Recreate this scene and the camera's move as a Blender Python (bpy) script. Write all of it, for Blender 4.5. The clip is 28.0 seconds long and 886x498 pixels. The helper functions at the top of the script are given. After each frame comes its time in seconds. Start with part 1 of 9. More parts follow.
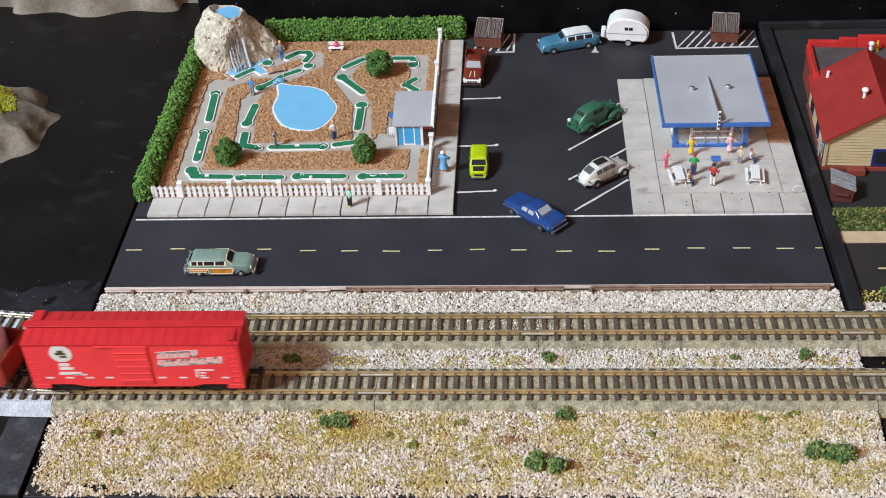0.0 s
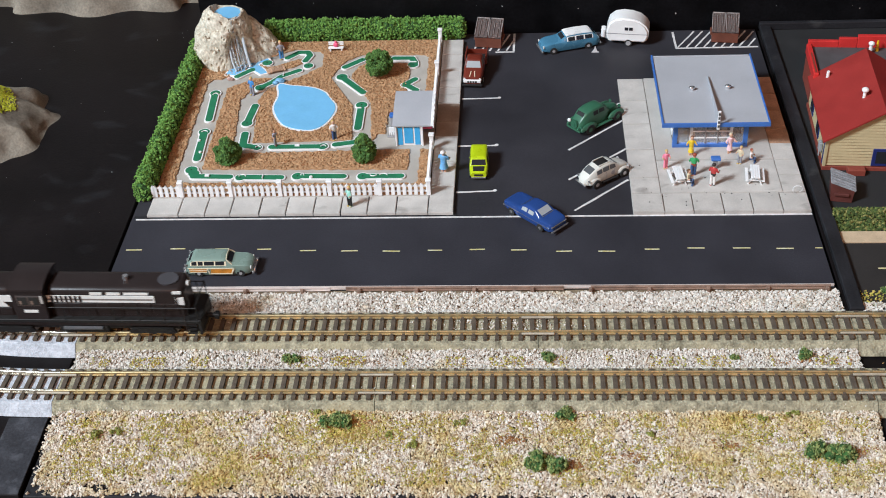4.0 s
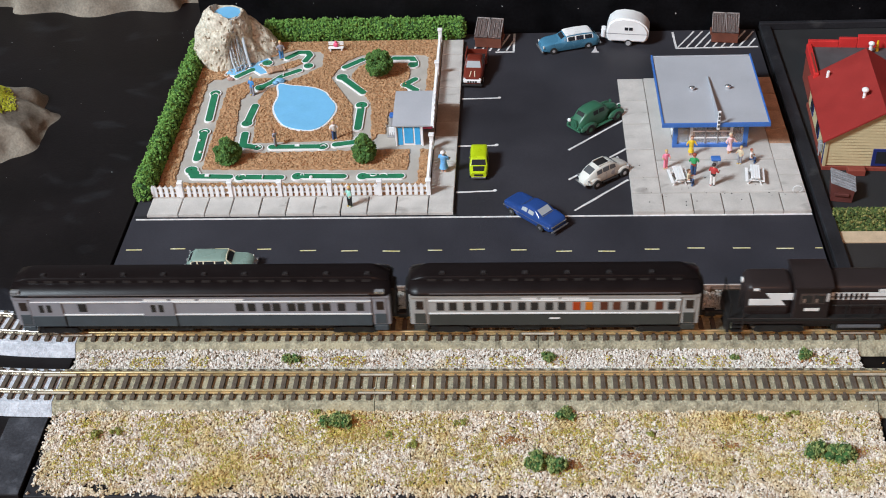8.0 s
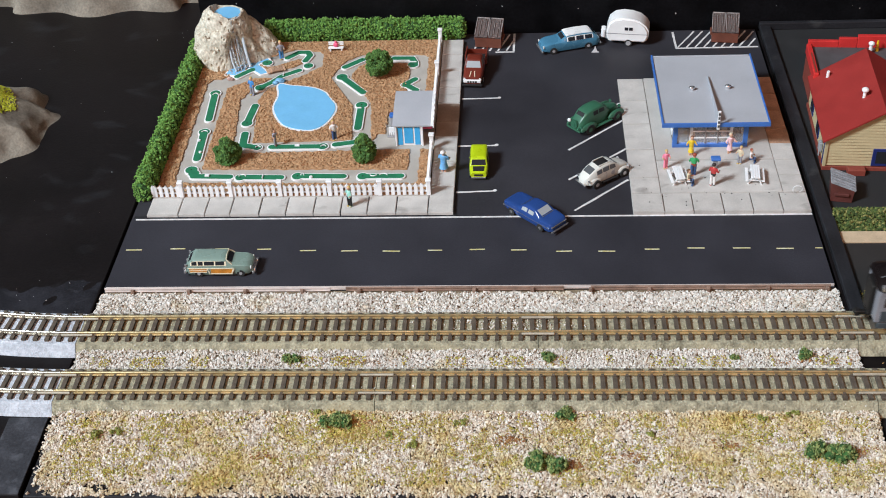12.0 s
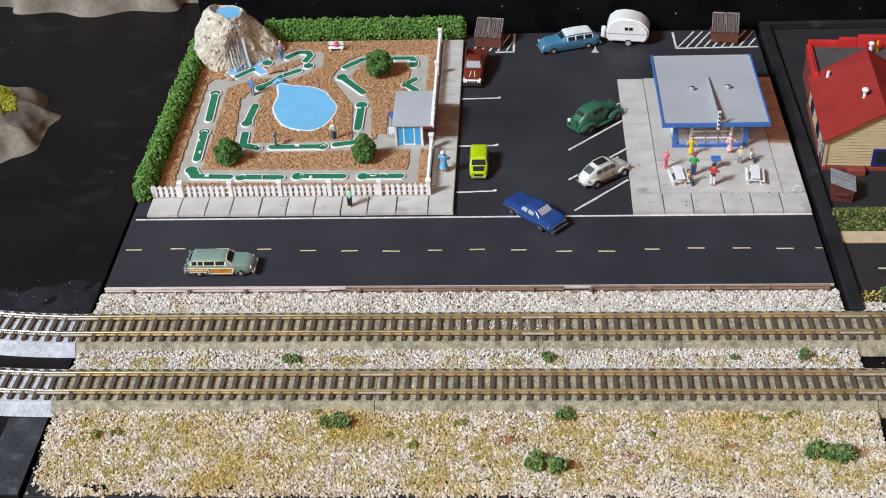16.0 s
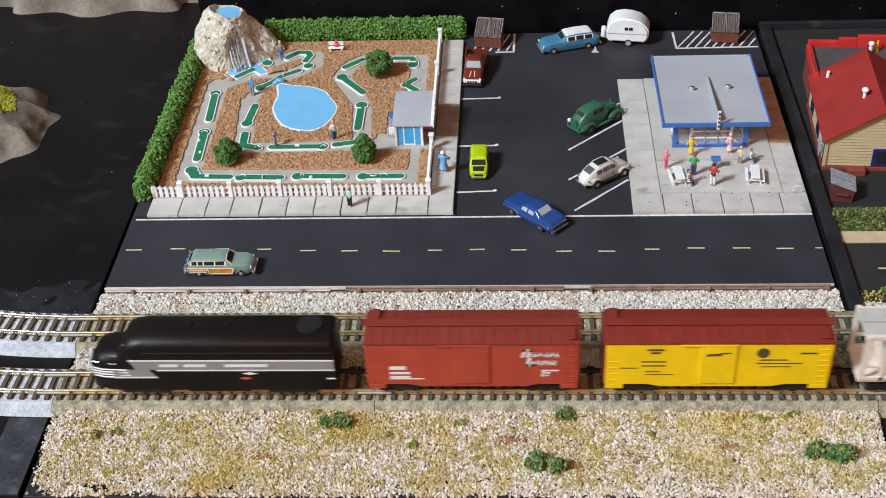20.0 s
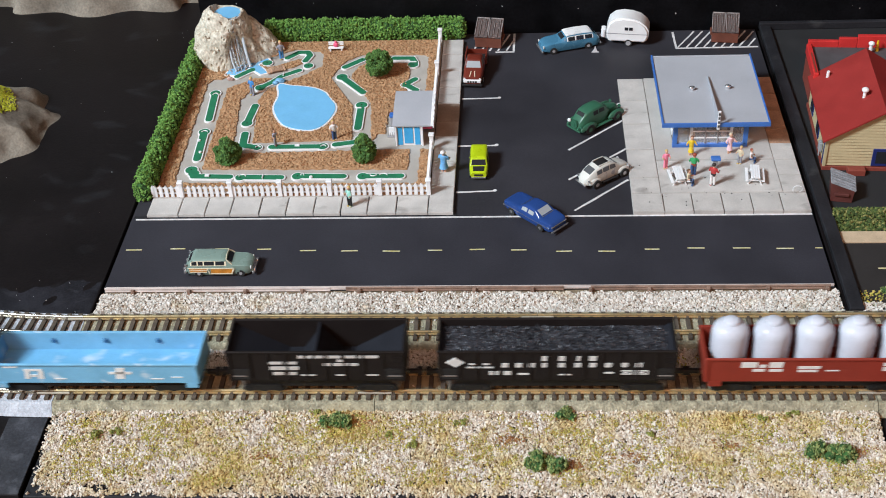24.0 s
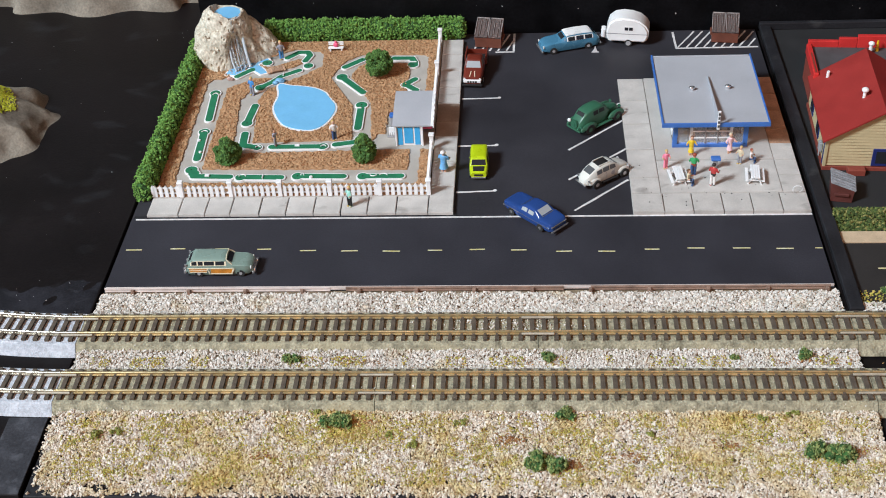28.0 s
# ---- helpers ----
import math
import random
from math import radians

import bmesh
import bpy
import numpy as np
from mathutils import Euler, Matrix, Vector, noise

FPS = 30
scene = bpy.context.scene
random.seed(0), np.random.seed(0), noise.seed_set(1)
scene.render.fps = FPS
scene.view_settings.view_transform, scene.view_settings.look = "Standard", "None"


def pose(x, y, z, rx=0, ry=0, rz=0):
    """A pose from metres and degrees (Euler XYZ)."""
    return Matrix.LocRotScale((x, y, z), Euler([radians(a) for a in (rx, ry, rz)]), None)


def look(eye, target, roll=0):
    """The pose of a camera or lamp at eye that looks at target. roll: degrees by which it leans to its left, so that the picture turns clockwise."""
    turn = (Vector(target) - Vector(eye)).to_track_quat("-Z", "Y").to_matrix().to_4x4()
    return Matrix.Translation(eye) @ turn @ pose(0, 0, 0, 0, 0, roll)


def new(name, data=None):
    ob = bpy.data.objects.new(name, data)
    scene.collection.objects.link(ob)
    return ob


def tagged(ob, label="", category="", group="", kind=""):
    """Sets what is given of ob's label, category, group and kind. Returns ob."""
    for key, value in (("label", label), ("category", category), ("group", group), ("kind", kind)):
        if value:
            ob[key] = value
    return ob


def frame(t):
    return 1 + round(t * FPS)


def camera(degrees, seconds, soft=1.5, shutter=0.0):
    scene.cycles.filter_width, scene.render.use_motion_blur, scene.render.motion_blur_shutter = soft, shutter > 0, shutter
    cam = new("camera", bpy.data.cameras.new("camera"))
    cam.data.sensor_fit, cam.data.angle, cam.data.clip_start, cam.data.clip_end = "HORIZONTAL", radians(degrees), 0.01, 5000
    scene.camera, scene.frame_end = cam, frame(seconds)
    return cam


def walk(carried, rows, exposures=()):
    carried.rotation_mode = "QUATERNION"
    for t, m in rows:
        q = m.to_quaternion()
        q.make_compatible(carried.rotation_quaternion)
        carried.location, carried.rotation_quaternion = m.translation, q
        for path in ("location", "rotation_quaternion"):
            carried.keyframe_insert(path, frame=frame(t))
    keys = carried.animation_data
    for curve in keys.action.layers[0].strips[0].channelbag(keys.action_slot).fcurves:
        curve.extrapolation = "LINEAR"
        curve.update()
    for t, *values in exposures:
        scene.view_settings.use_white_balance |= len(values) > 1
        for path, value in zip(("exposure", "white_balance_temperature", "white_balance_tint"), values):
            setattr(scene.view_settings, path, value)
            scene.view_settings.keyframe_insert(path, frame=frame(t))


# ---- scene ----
cam = camera(38.917, 28.0, soft=1.0, shutter=0.4)
EYE = look((0.023976, -0.342381, 0.340074), (-0.002291, -0.005087, 0.074664), -3.157)
walk(cam, [(0.0, EYE), (28.0, EYE)])

# ---- light: a room with a side window and an added warm fill ----
sky = bpy.data.worlds.new("sky")
scene.world = sky
sky.use_nodes = True
wn = sky.node_tree.nodes
tex = wn.new("ShaderNodeTexSky")
tex.sky_type, tex.sun_disc = "NISHITA", False
tex.sun_elevation, tex.sun_rotation = radians(40), radians(-90)
sky.node_tree.links.new(tex.outputs[0], wn["Background"].inputs[0])
wn["Background"].inputs[1].default_value = 0.1


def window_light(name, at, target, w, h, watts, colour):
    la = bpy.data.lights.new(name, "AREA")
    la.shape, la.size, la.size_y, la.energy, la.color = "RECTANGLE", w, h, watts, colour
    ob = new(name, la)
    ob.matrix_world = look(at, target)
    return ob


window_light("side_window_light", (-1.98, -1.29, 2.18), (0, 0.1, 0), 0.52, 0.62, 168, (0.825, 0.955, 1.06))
# Unseen warm fill added behind the camera, in place of incandescent room light.
window_light("warm_fill_light", (0.15, -2.2, 2.05), (0, 0.1, 0), 1.5, 0.7, 27, (1.0, 0.41, 0.18))
scene.view_settings.exposure = -0.15

# ---- small kit: all shapes are written in millimetres ----
U = 0.001
MATS = {}


def paint(name, colour, rough=0.5, metal=0.0, vary=0.18, size=6.0, grain=0.5, bump=0.12, second=None, gloss=0.5, amount=0.5, scuff=None):
    """A procedural surface: colour with patches of `size` mm and grain of `grain` mm."""
    if name in MATS:
        return MATS[name]
    m = bpy.data.materials.new(name)
    m.use_nodes = True
    nt = m.node_tree
    n, ln = nt.nodes, nt.links
    b = n["Principled BSDF"]
    co = n.new("ShaderNodeTexCoord")
    big, small = n.new("ShaderNodeTexNoise"), n.new("ShaderNodeTexNoise")
    big.inputs["Scale"].default_value, big.inputs["Detail"].default_value = 1000 / size, 4
    small.inputs["Scale"].default_value, small.inputs["Detail"].default_value = 1000 / grain, 3
    info = n.new("ShaderNodeObjectInfo")
    shift = n.new("ShaderNodeVectorMath")
    shift.operation = "ADD"
    ln.new(co.outputs["Object"], shift.inputs[0])
    ln.new(info.outputs["Random"], shift.inputs[1])
    for t in (big, small):
        ln.new(shift.outputs[0], t.inputs["Vector"])
    lo = tuple(c * (1 - vary) for c in colour)
    hi = second if second else tuple(min(1, c * (1 + vary)) for c in colour)
    ramp = n.new("ShaderNodeValToRGB")
    ramp.color_ramp.elements[0].position, ramp.color_ramp.elements[1].position = 0.5 - amount * 0.4, 0.5 + amount * 0.4
    ramp.color_ramp.elements[0].color, ramp.color_ramp.elements[1].color = (*lo, 1), (*hi, 1)
    ln.new(big.outputs["Fac"], ramp.inputs[0])
    mix = n.new("ShaderNodeMix")
    mix.data_type, mix.blend_type = "RGBA", "OVERLAY"
    mix.inputs[0].default_value = min(1, vary * 1.6)
    ln.new(ramp.outputs[0], mix.inputs[6])
    ln.new(small.outputs["Fac"], mix.inputs[7])
    out = mix.outputs[2]
    if scuff:
        sc, size_s, lo_s, hi_s = scuff
        mp, st = n.new("ShaderNodeMapping"), n.new("ShaderNodeTexNoise")
        mp.inputs["Scale"].default_value = (1.0, 1.5, 1.0)
        mp.inputs["Rotation"].default_value = (0, 0, 0.5)
        st.inputs["Scale"].default_value, st.inputs["Detail"].default_value, st.inputs["Distortion"].default_value = 1000 / size_s, 9, 0.3
        sr, sm = n.new("ShaderNodeMapRange"), n.new("ShaderNodeMix")
        sr.inputs[1].default_value, sr.inputs[2].default_value = lo_s, hi_s
        sm.data_type = "RGBA"
        sm.inputs[7].default_value = (*sc, 1)
        ln.new(shift.outputs[0], mp.inputs["Vector"])
        ln.new(mp.outputs[0], st.inputs["Vector"])
        ln.new(st.outputs["Fac"], sr.inputs[0])
        ln.new(sr.outputs[0], sm.inputs[0])
        ln.new(out, sm.inputs[6])
        out = sm.outputs[2]
    ln.new(out, b.inputs["Base Color"])
    rr = n.new("ShaderNodeMapRange")
    rr.inputs[3].default_value, rr.inputs[4].default_value = max(0.02, rough - 0.12), min(1, rough + 0.12)
    ln.new(big.outputs["Fac"], rr.inputs[0])
    ln.new(rr.outputs[0], b.inputs["Roughness"])
    b.inputs["Metallic"].default_value = metal
    b.inputs["Specular IOR Level"].default_value = gloss
    if bump:
        bp = n.new("ShaderNodeBump")
        bp.inputs["Strength"].default_value, bp.inputs["Distance"].default_value = bump, grain * U
        ln.new(small.outputs["Fac"], bp.inputs["Height"])
        ln.new(bp.outputs[0], b.inputs["Normal"])
    MATS[name] = m
    return m


def granular(name, stops, patch=None, patch_size=22.0, patch_at=(0.5, 0.62), rough=0.85):
    """Grains whose colour differs from piece to piece; patch colours lie over them in clouds."""
    if name in MATS:
        return MATS[name]
    m = bpy.data.materials.new(name)
    m.use_nodes = True
    n, ln = m.node_tree.nodes, m.node_tree.links
    b = n["Principled BSDF"]
    geo, co = n.new("ShaderNodeNewGeometry"), n.new("ShaderNodeTexCoord")
    ramp = n.new("ShaderNodeValToRGB")
    els = ramp.color_ramp.elements
    while len(els) < len(stops):
        els.new(0.5)
    for e, (at, c) in zip(els, stops):
        e.position, e.color = at, (*c, 1)
    ln.new(geo.outputs["Random Per Island"], ramp.inputs[0])
    out = ramp.outputs[0]
    if patch:
        for k, (colour, size, weight) in enumerate(patch):
            t = n.new("ShaderNodeTexNoise")
            t.noise_dimensions = "4D"
            t.inputs["W"].default_value = 3.7 * k
            t.inputs["Scale"].default_value, t.inputs["Detail"].default_value = 1000 / size, 5
            ln.new(co.outputs["Object"], t.inputs["Vector"])
            r = n.new("ShaderNodeMapRange")
            r.inputs[1].default_value, r.inputs[2].default_value = patch_at
            r.inputs[3].default_value, r.inputs[4].default_value = 0.0, weight
            ln.new(t.outputs["Fac"], r.inputs[0])
            mx = n.new("ShaderNodeMix")
            mx.data_type, mx.blend_type = "RGBA", "MULTIPLY"
            ln.new(r.outputs[0], mx.inputs[0])
            ln.new(out, mx.inputs[6])
            mx.inputs[7].default_value = (*colour, 1)
            out = mx.outputs[2]
    ln.new(out, b.inputs["Base Color"])
    b.inputs["Roughness"].default_value = rough
    t = n.new("ShaderNodeTexNoise")
    t.inputs["Scale"].default_value = 2500
    bp = n.new("ShaderNodeBump")
    bp.inputs["Strength"].default_value, bp.inputs["Distance"].default_value = 0.3, 0.0003
    ln.new(t.outputs["Fac"], bp.inputs["Height"])
    ln.new(bp.outputs[0], b.inputs["Normal"])
    MATS[name] = m
    return m


def glassy(name, colour, rough=0.08, alpha=1.0):
    if name in MATS:
        return MATS[name]
    m = bpy.data.materials.new(name)
    m.use_nodes = True
    b = m.node_tree.nodes["Principled BSDF"]
    b.inputs["Base Color"].default_value = (*colour, 1)
    b.inputs["Roughness"].default_value = rough
    b.inputs["Transmission Weight"].default_value = 1 - alpha
    b.inputs["IOR"].default_value = 1.45
    MATS[name] = m
    return m


def finish(name, me, mats, parent=None, label="", smooth=False):
    if not isinstance(mats, (list, tuple)):
        mats = [mats]
    for m in mats:
        me.materials.append(m)
    if smooth:
        me.polygons.foreach_set("use_smooth", [True] * len(me.polygons))
        me.set_sharp_from_angle(angle=radians(40))
    ob = new(name, me)
    if parent:
        ob.parent = parent
    if label:
        tagged(ob, label)
    return ob


def part(name, bm, material, parent=None, label="", smooth=False):
    """Links a bmesh as one mesh object under a thing or a part."""
    bmesh.ops.scale(bm, vec=(U, U, U), verts=bm.verts)
    bmesh.ops.recalc_face_normals(bm, faces=bm.faces)
    me = bpy.data.meshes.new(name)
    bm.to_mesh(me)
    bm.free()
    return finish(name, me, material, parent, label, smooth)


def raw(name, verts, faces, material, parent=None, label="", smooth=False):
    me = bpy.data.meshes.new(name)
    me.from_pydata((np.asarray(verts, float) * U).tolist(), [], faces)
    me.update()
    return finish(name, me, material, parent, label, smooth)


def thing(name, x, y, z, rz, label, category, group=""):
    ob = new(name)
    ob.empty_display_size = 0.005
    ob.matrix_basis = pose(x * U, y * U, z * U, 0, 0, rz)
    return tagged(ob, label, category, group)


def twin(ob, x=0, y=0, z=0, rz=0, parent=None):
    """Another object on the same mesh, moved in millimetres."""
    o = ob.copy()
    scene.collection.objects.link(o)
    o.parent = parent if parent else ob.parent
    o.matrix_basis = pose(x * U, y * U, z * U, 0, 0, rz)
    return o


def B():
    return bmesh.new()


def box(bm, x0, x1, y0, y1, z0, z1, bevel=0.0, seg=2):
    vs = [bm.verts.new((x, y, z)) for x in (x0, x1) for y in (y0, y1) for z in (z0, z1)]
    fs = [bm.faces.new([vs[i] for i in f]) for f in ((0, 1, 3, 2), (4, 6, 7, 5), (0, 4, 5, 1), (2, 3, 7, 6), (0, 2, 6, 4), (1, 5, 7, 3))]
    if bevel:
        es = list({e for f in fs for e in f.edges})
        bmesh.ops.bevel(bm, geom=es, offset=bevel, segments=seg, profile=0.5, affect="EDGES")
    return bm


def cyl(bm, c, r, h, axis="z", n=14, r2=None):
    """A cylinder or cone from c along axis by h."""
    r2 = r if r2 is None else r2
    rings = []
    for k, rr in ((0, r), (h, r2)):
        ring = []
        for i in range(n):
            a = 2 * math.pi * i / n
            u, v = rr * math.cos(a), rr * math.sin(a)
            d = {"z": (u, v, k), "x": (k, u, v), "y": (u, k, v)}[axis]
            ring.append(bm.verts.new((c[0] + d[0], c[1] + d[1], c[2] + d[2])))
        rings.append(ring)
    for i in range(n):
        j = (i + 1) % n
        bm.faces.new((rings[0][i], rings[0][j], rings[1][j], rings[1][i]))
    bm.faces.new(rings[0])
    bm.faces.new(rings[1])
    return bm


def prism(bm, outline, axis, lo, hi):
    """Extrudes a polygon along an axis. The outline's pair is (y, z), (x, z) or (x, y)."""
    def at(a, b, k):
        return {"x": (k, a, b), "y": (a, k, b), "z": (a, b, k)}[axis]
    one = [bm.verts.new(at(a, b, lo)) for a, b in outline]
    two = [bm.verts.new(at(a, b, hi)) for a, b in outline]
    for i in range(len(one)):
        j = (i + 1) % len(one)
        bm.faces.new((one[i], one[j], two[j], two[i]))
    bm.faces.new(one)
    bm.faces.new(two)
    return bm


def loft(bm, sections):
    rings = [[bm.verts.new(v) for v in s] for s in sections]
    for a, b in zip(rings, rings[1:]):
        for i in range(len(a)):
            j = (i + 1) % len(a)
            bm.faces.new((a[i], a[j], b[j], b[i]))
    bm.faces.new(rings[0])
    bm.faces.new(rings[-1])
    return bm


def ball(bm, c, rx, ry, rz, n=2):
    m = Matrix.Translation(c) @ Matrix.Diagonal((rx, ry, rz, 1))
    bmesh.ops.create_icosphere(bm, subdivisions=n, radius=1, matrix=m)
    return bm


def tube(bm, pts, r, n=6):
    """A round bar along points."""
    pts = [Vector(p) for p in pts]
    secs = []
    for i, p in enumerate(pts):
        d = (pts[min(i + 1, len(pts) - 1)] - pts[max(i - 1, 0)]).normalized()
        a = d.orthogonal().normalized()
        b = d.cross(a)
        secs.append([p + a * (r * math.cos(2 * math.pi * k / n)) + b * (r * math.sin(2 * math.pi * k / n)) for k in range(n)])
    return loft(bm, secs)


def pane(bm, quad, u0, u1, v0, v1, off):
    """A thin plate on a four-cornered face, in shares of its sides."""
    q = [Vector(c) for c in quad]
    nn = (q[1] - q[0]).cross(q[3] - q[0]).normalized()

    def at(u, v, k):
        return (q[0] * (1 - u) + q[1] * u) * (1 - v) + (q[3] * (1 - u) + q[2] * u) * v + nn * k
    lo = [bm.verts.new(at(u, v, -0.25)) for u, v in ((u0, v0), (u1, v0), (u1, v1), (u0, v1))]
    hi = [bm.verts.new(at(u, v, off)) for u, v in ((u0, v0), (u1, v0), (u1, v1), (u0, v1))]
    for i in range(4):
        j = (i + 1) % 4
        bm.faces.new((lo[i], lo[j], hi[j], hi[i]))
    bm.faces.new(hi)
    bm.faces.new(lo)
    return bm


# distance fields for flat shapes with free outlines
def seg_dist(X, Y, a, b):
    ax, ay, bx, by = a[0], a[1], b[0], b[1]
    dx, dy = bx - ax, by - ay
    t = np.clip(((X - ax) * dx + (Y - ay) * dy) / max(1e-9, dx * dx + dy * dy), 0, 1)
    return np.hypot(X - ax - t * dx, Y - ay - t * dy)


def line_dist(X, Y, pts):
    d = np.full(X.shape, 1e9)
    for a, b in zip(pts, pts[1:]):
        d = np.minimum(d, seg_dist(X, Y, a, b))
    return d


def poly_dist(X, Y, pts):
    d = line_dist(X, Y, list(pts) + [pts[0]])
    inside = np.zeros(X.shape, bool)
    for (ax, ay), (bx, by) in zip(pts, list(pts[1:]) + [pts[0]]):
        cross = ((ay > Y) != (by > Y)) & (X < (bx - ax) * (Y - ay) / (by - ay + 1e-12) + ax)
        inside ^= cross
    return np.where(inside, -d, d)


def plate(name, field, bounds, cell, z0, z1, material, parent=None, label="", rough=0.0, seed=1):
    """A flat piece whose outline is where the field is below zero; rough lifts its top unevenly."""
    x0, x1, y0, y1 = bounds
    xs, ys = np.arange(x0, x1 + cell, cell), np.arange(y0, y1 + cell, cell)
    X, Y = np.meshgrid(xs, ys, indexing="ij")
    D = field(X, Y)
    rng = np.random.RandomState(seed)
    lift = rng.uniform(-1, 1, D.shape) * rough
    verts, faces, ids = [], [], {}

    def vid(i, j, k=None, l=None):
        key = (i, j, k, l) if k is None or (i, j) < (k, l) else (k, l, i, j)
        if key not in ids:
            if k is None:
                verts.append((xs[i], ys[j], z1 + lift[i, j]))
            else:
                t = D[i, j] / (D[i, j] - D[k, l])
                verts.append((xs[i] + t * (xs[k] - xs[i]), ys[j] + t * (ys[l] - ys[j]), z1))
            ids[key] = len(verts) - 1
        return ids[key]
    low = {}

    def under(v):
        if v not in low:
            verts.append((verts[v][0], verts[v][1], z0))
            low[v] = len(verts) - 1
        return low[v]
    ins = D < 0
    hit = ins[:-1, :-1] | ins[1:, :-1] | ins[:-1, 1:] | ins[1:, 1:]
    for i, j in zip(*np.nonzero(hit)):
        cs = ((i, j), (i + 1, j), (i + 1, j + 1), (i, j + 1))
        poly = []
        for a in range(4):
            c, d = cs[a], cs[(a + 1) % 4]
            if ins[c]:
                poly.append((vid(*c), 0))
            if ins[c] != ins[d]:
                poly.append((vid(*c, *d), 1 if ins[c] else 2))
        if len(poly) > 2:
            faces.append([q[0] for q in poly])
            for a in range(len(poly)):
                b = poly[(a + 1) % len(poly)]
                if poly[a][1] == 1 and b[1] == 2:
                    v, w = poly[a][0], b[0]
                    faces.append([v, under(v), under(w), w])
    return raw(name, verts, faces, material, parent, label)


ICO_V = np.array([(-1, 1.618, 0), (1, 1.618, 0), (-1, -1.618, 0), (1, -1.618, 0), (0, -1, 1.618), (0, 1, 1.618), (0, -1, -1.618), (0, 1, -1.618),
                  (1.618, 0, -1), (1.618, 0, 1), (-1.618, 0, -1), (-1.618, 0, 1)]) / 1.902
ICO_F = np.array([(0, 11, 5), (0, 5, 1), (0, 1, 7), (0, 7, 10), (0, 10, 11), (1, 5, 9), (5, 11, 4), (11, 10, 2), (10, 7, 6), (7, 1, 8),
                  (3, 9, 4), (3, 4, 2), (3, 2, 6), (3, 6, 8), (3, 8, 9), (4, 9, 5), (2, 4, 11), (6, 2, 10), (8, 6, 7), (9, 8, 1)])
OCT_V = np.array([(1, 0, 0), (-1, 0, 0), (0, 1, 0), (0, -1, 0), (0, 0, 1), (0, 0, -1)], float)
OCT_F = np.array([(0, 2, 4), (2, 1, 4), (1, 3, 4), (3, 0, 4), (2, 0, 5), (1, 2, 5), (3, 1, 5), (0, 3, 5)])


def grains(name, pts, sizes, material, parent=None, label="", shape="oct", stretch=(0.6, 1.3), seed=1):
    """Many small uneven pieces in one mesh."""
    rng = np.random.RandomState(seed)
    V, F = (OCT_V, OCT_F) if shape == "oct" else (ICO_V, ICO_F)
    n = len(pts)
    v = V[None] * rng.uniform(stretch[0], stretch[1], (n, 1, 3)) * rng.uniform(0.78, 1.22, (n, len(V), 1))
    q = rng.normal(size=(n, 4))
    q /= np.linalg.norm(q, axis=1, keepdims=True)
    w, x, y, z = q.T
    R = np.stack([1 - 2 * (y * y + z * z), 2 * (x * y - w * z), 2 * (x * z + w * y), 2 * (x * y + w * z), 1 - 2 * (x * x + z * z), 2 * (y * z - w * x),
                  2 * (x * z - w * y), 2 * (y * z + w * x), 1 - 2 * (x * x + y * y)], 1).reshape(n, 3, 3)
    v = np.einsum("nij,nkj->nki", R, v) * np.asarray(sizes)[:, None, None] + np.asarray(pts)[:, None, :]
    f = (F[None] + (np.arange(n) * len(V))[:, None, None]).reshape(-1, 3)
    return raw(name, v.reshape(-1, 3), f.tolist(), material, parent, label)


# ---- materials ----
ASPHALT = paint("asphalt_paint", (0.030, 0.0295, 0.037), 0.6, vary=0.16, size=30, grain=0.7, bump=0.10, gloss=0.3)
LOT = paint("lot_paint", (0.031, 0.0300, 0.036), 0.55, vary=0.2, size=40, grain=0.6, bump=0.08, gloss=0.3)
BLACK_DECK = paint("black_deck", (0.0068, 0.0052, 0.0055), 0.45, vary=0.3, size=45, grain=1.2, bump=0.05, gloss=0.2, scuff=((0.018, 0.018, 0.020), 22, 0.58, 0.82))
BLACK_TRIM = paint("black_trim", (0.019, 0.019, 0.022), 0.5, vary=0.3, size=20, grain=1.0, bump=0.08, gloss=0.25, scuff=((0.06, 0.06, 0.06), 14, 0.6, 0.8))
BACKDROP = paint("black_backdrop", (0.004, 0.004, 0.0048), 0.5, vary=0.5, size=18, grain=1.5, bump=0.05, gloss=0.12)
CONCRETE = paint("concrete", (0.49, 0.465, 0.435), 0.9, vary=0.12, size=9, grain=0.5, bump=0.25, scuff=((0.20, 0.18, 0.16), 11, 0.60, 0.85))
CLEAR_LID = glassy("clear_lid_plastic", (0.42, 0.34, 0.32), 0.16, 0.25)
CONCRETE_DIRTY = paint("stained_concrete", (0.33, 0.25, 0.19), 0.9, vary=0.2, size=14, grain=0.6, bump=0.25, second=(0.42, 0.34, 0.27))
TERRA = paint("brown_slab", (0.46, 0.28, 0.18), 0.8, vary=0.25, size=9, grain=0.7, bump=0.2)
PATH = paint("grey_path", (0.40, 0.37, 0.33), 0.85, vary=0.1, size=10, grain=0.4, bump=0.12)
MULCH = paint("brown_mulch", (0.42, 0.235, 0.115), 0.95, vary=0.2, size=1.6, grain=0.6, bump=0.5, second=(0.46, 0.27, 0.14))
FELT = paint("green_felt", (0.012, 0.165, 0.075), 0.75, vary=0.15, size=5, grain=0.4, bump=0.1)
WHITE = paint("white_plastic", (0.80, 0.80, 0.80), 0.45, vary=0.05, size=6, grain=0.5, bump=0.03)
WHITE_LINE = paint("white_line_paint", (0.62, 0.61, 0.60), 0.8, vary=0.2, size=3, grain=0.5, bump=0.1)
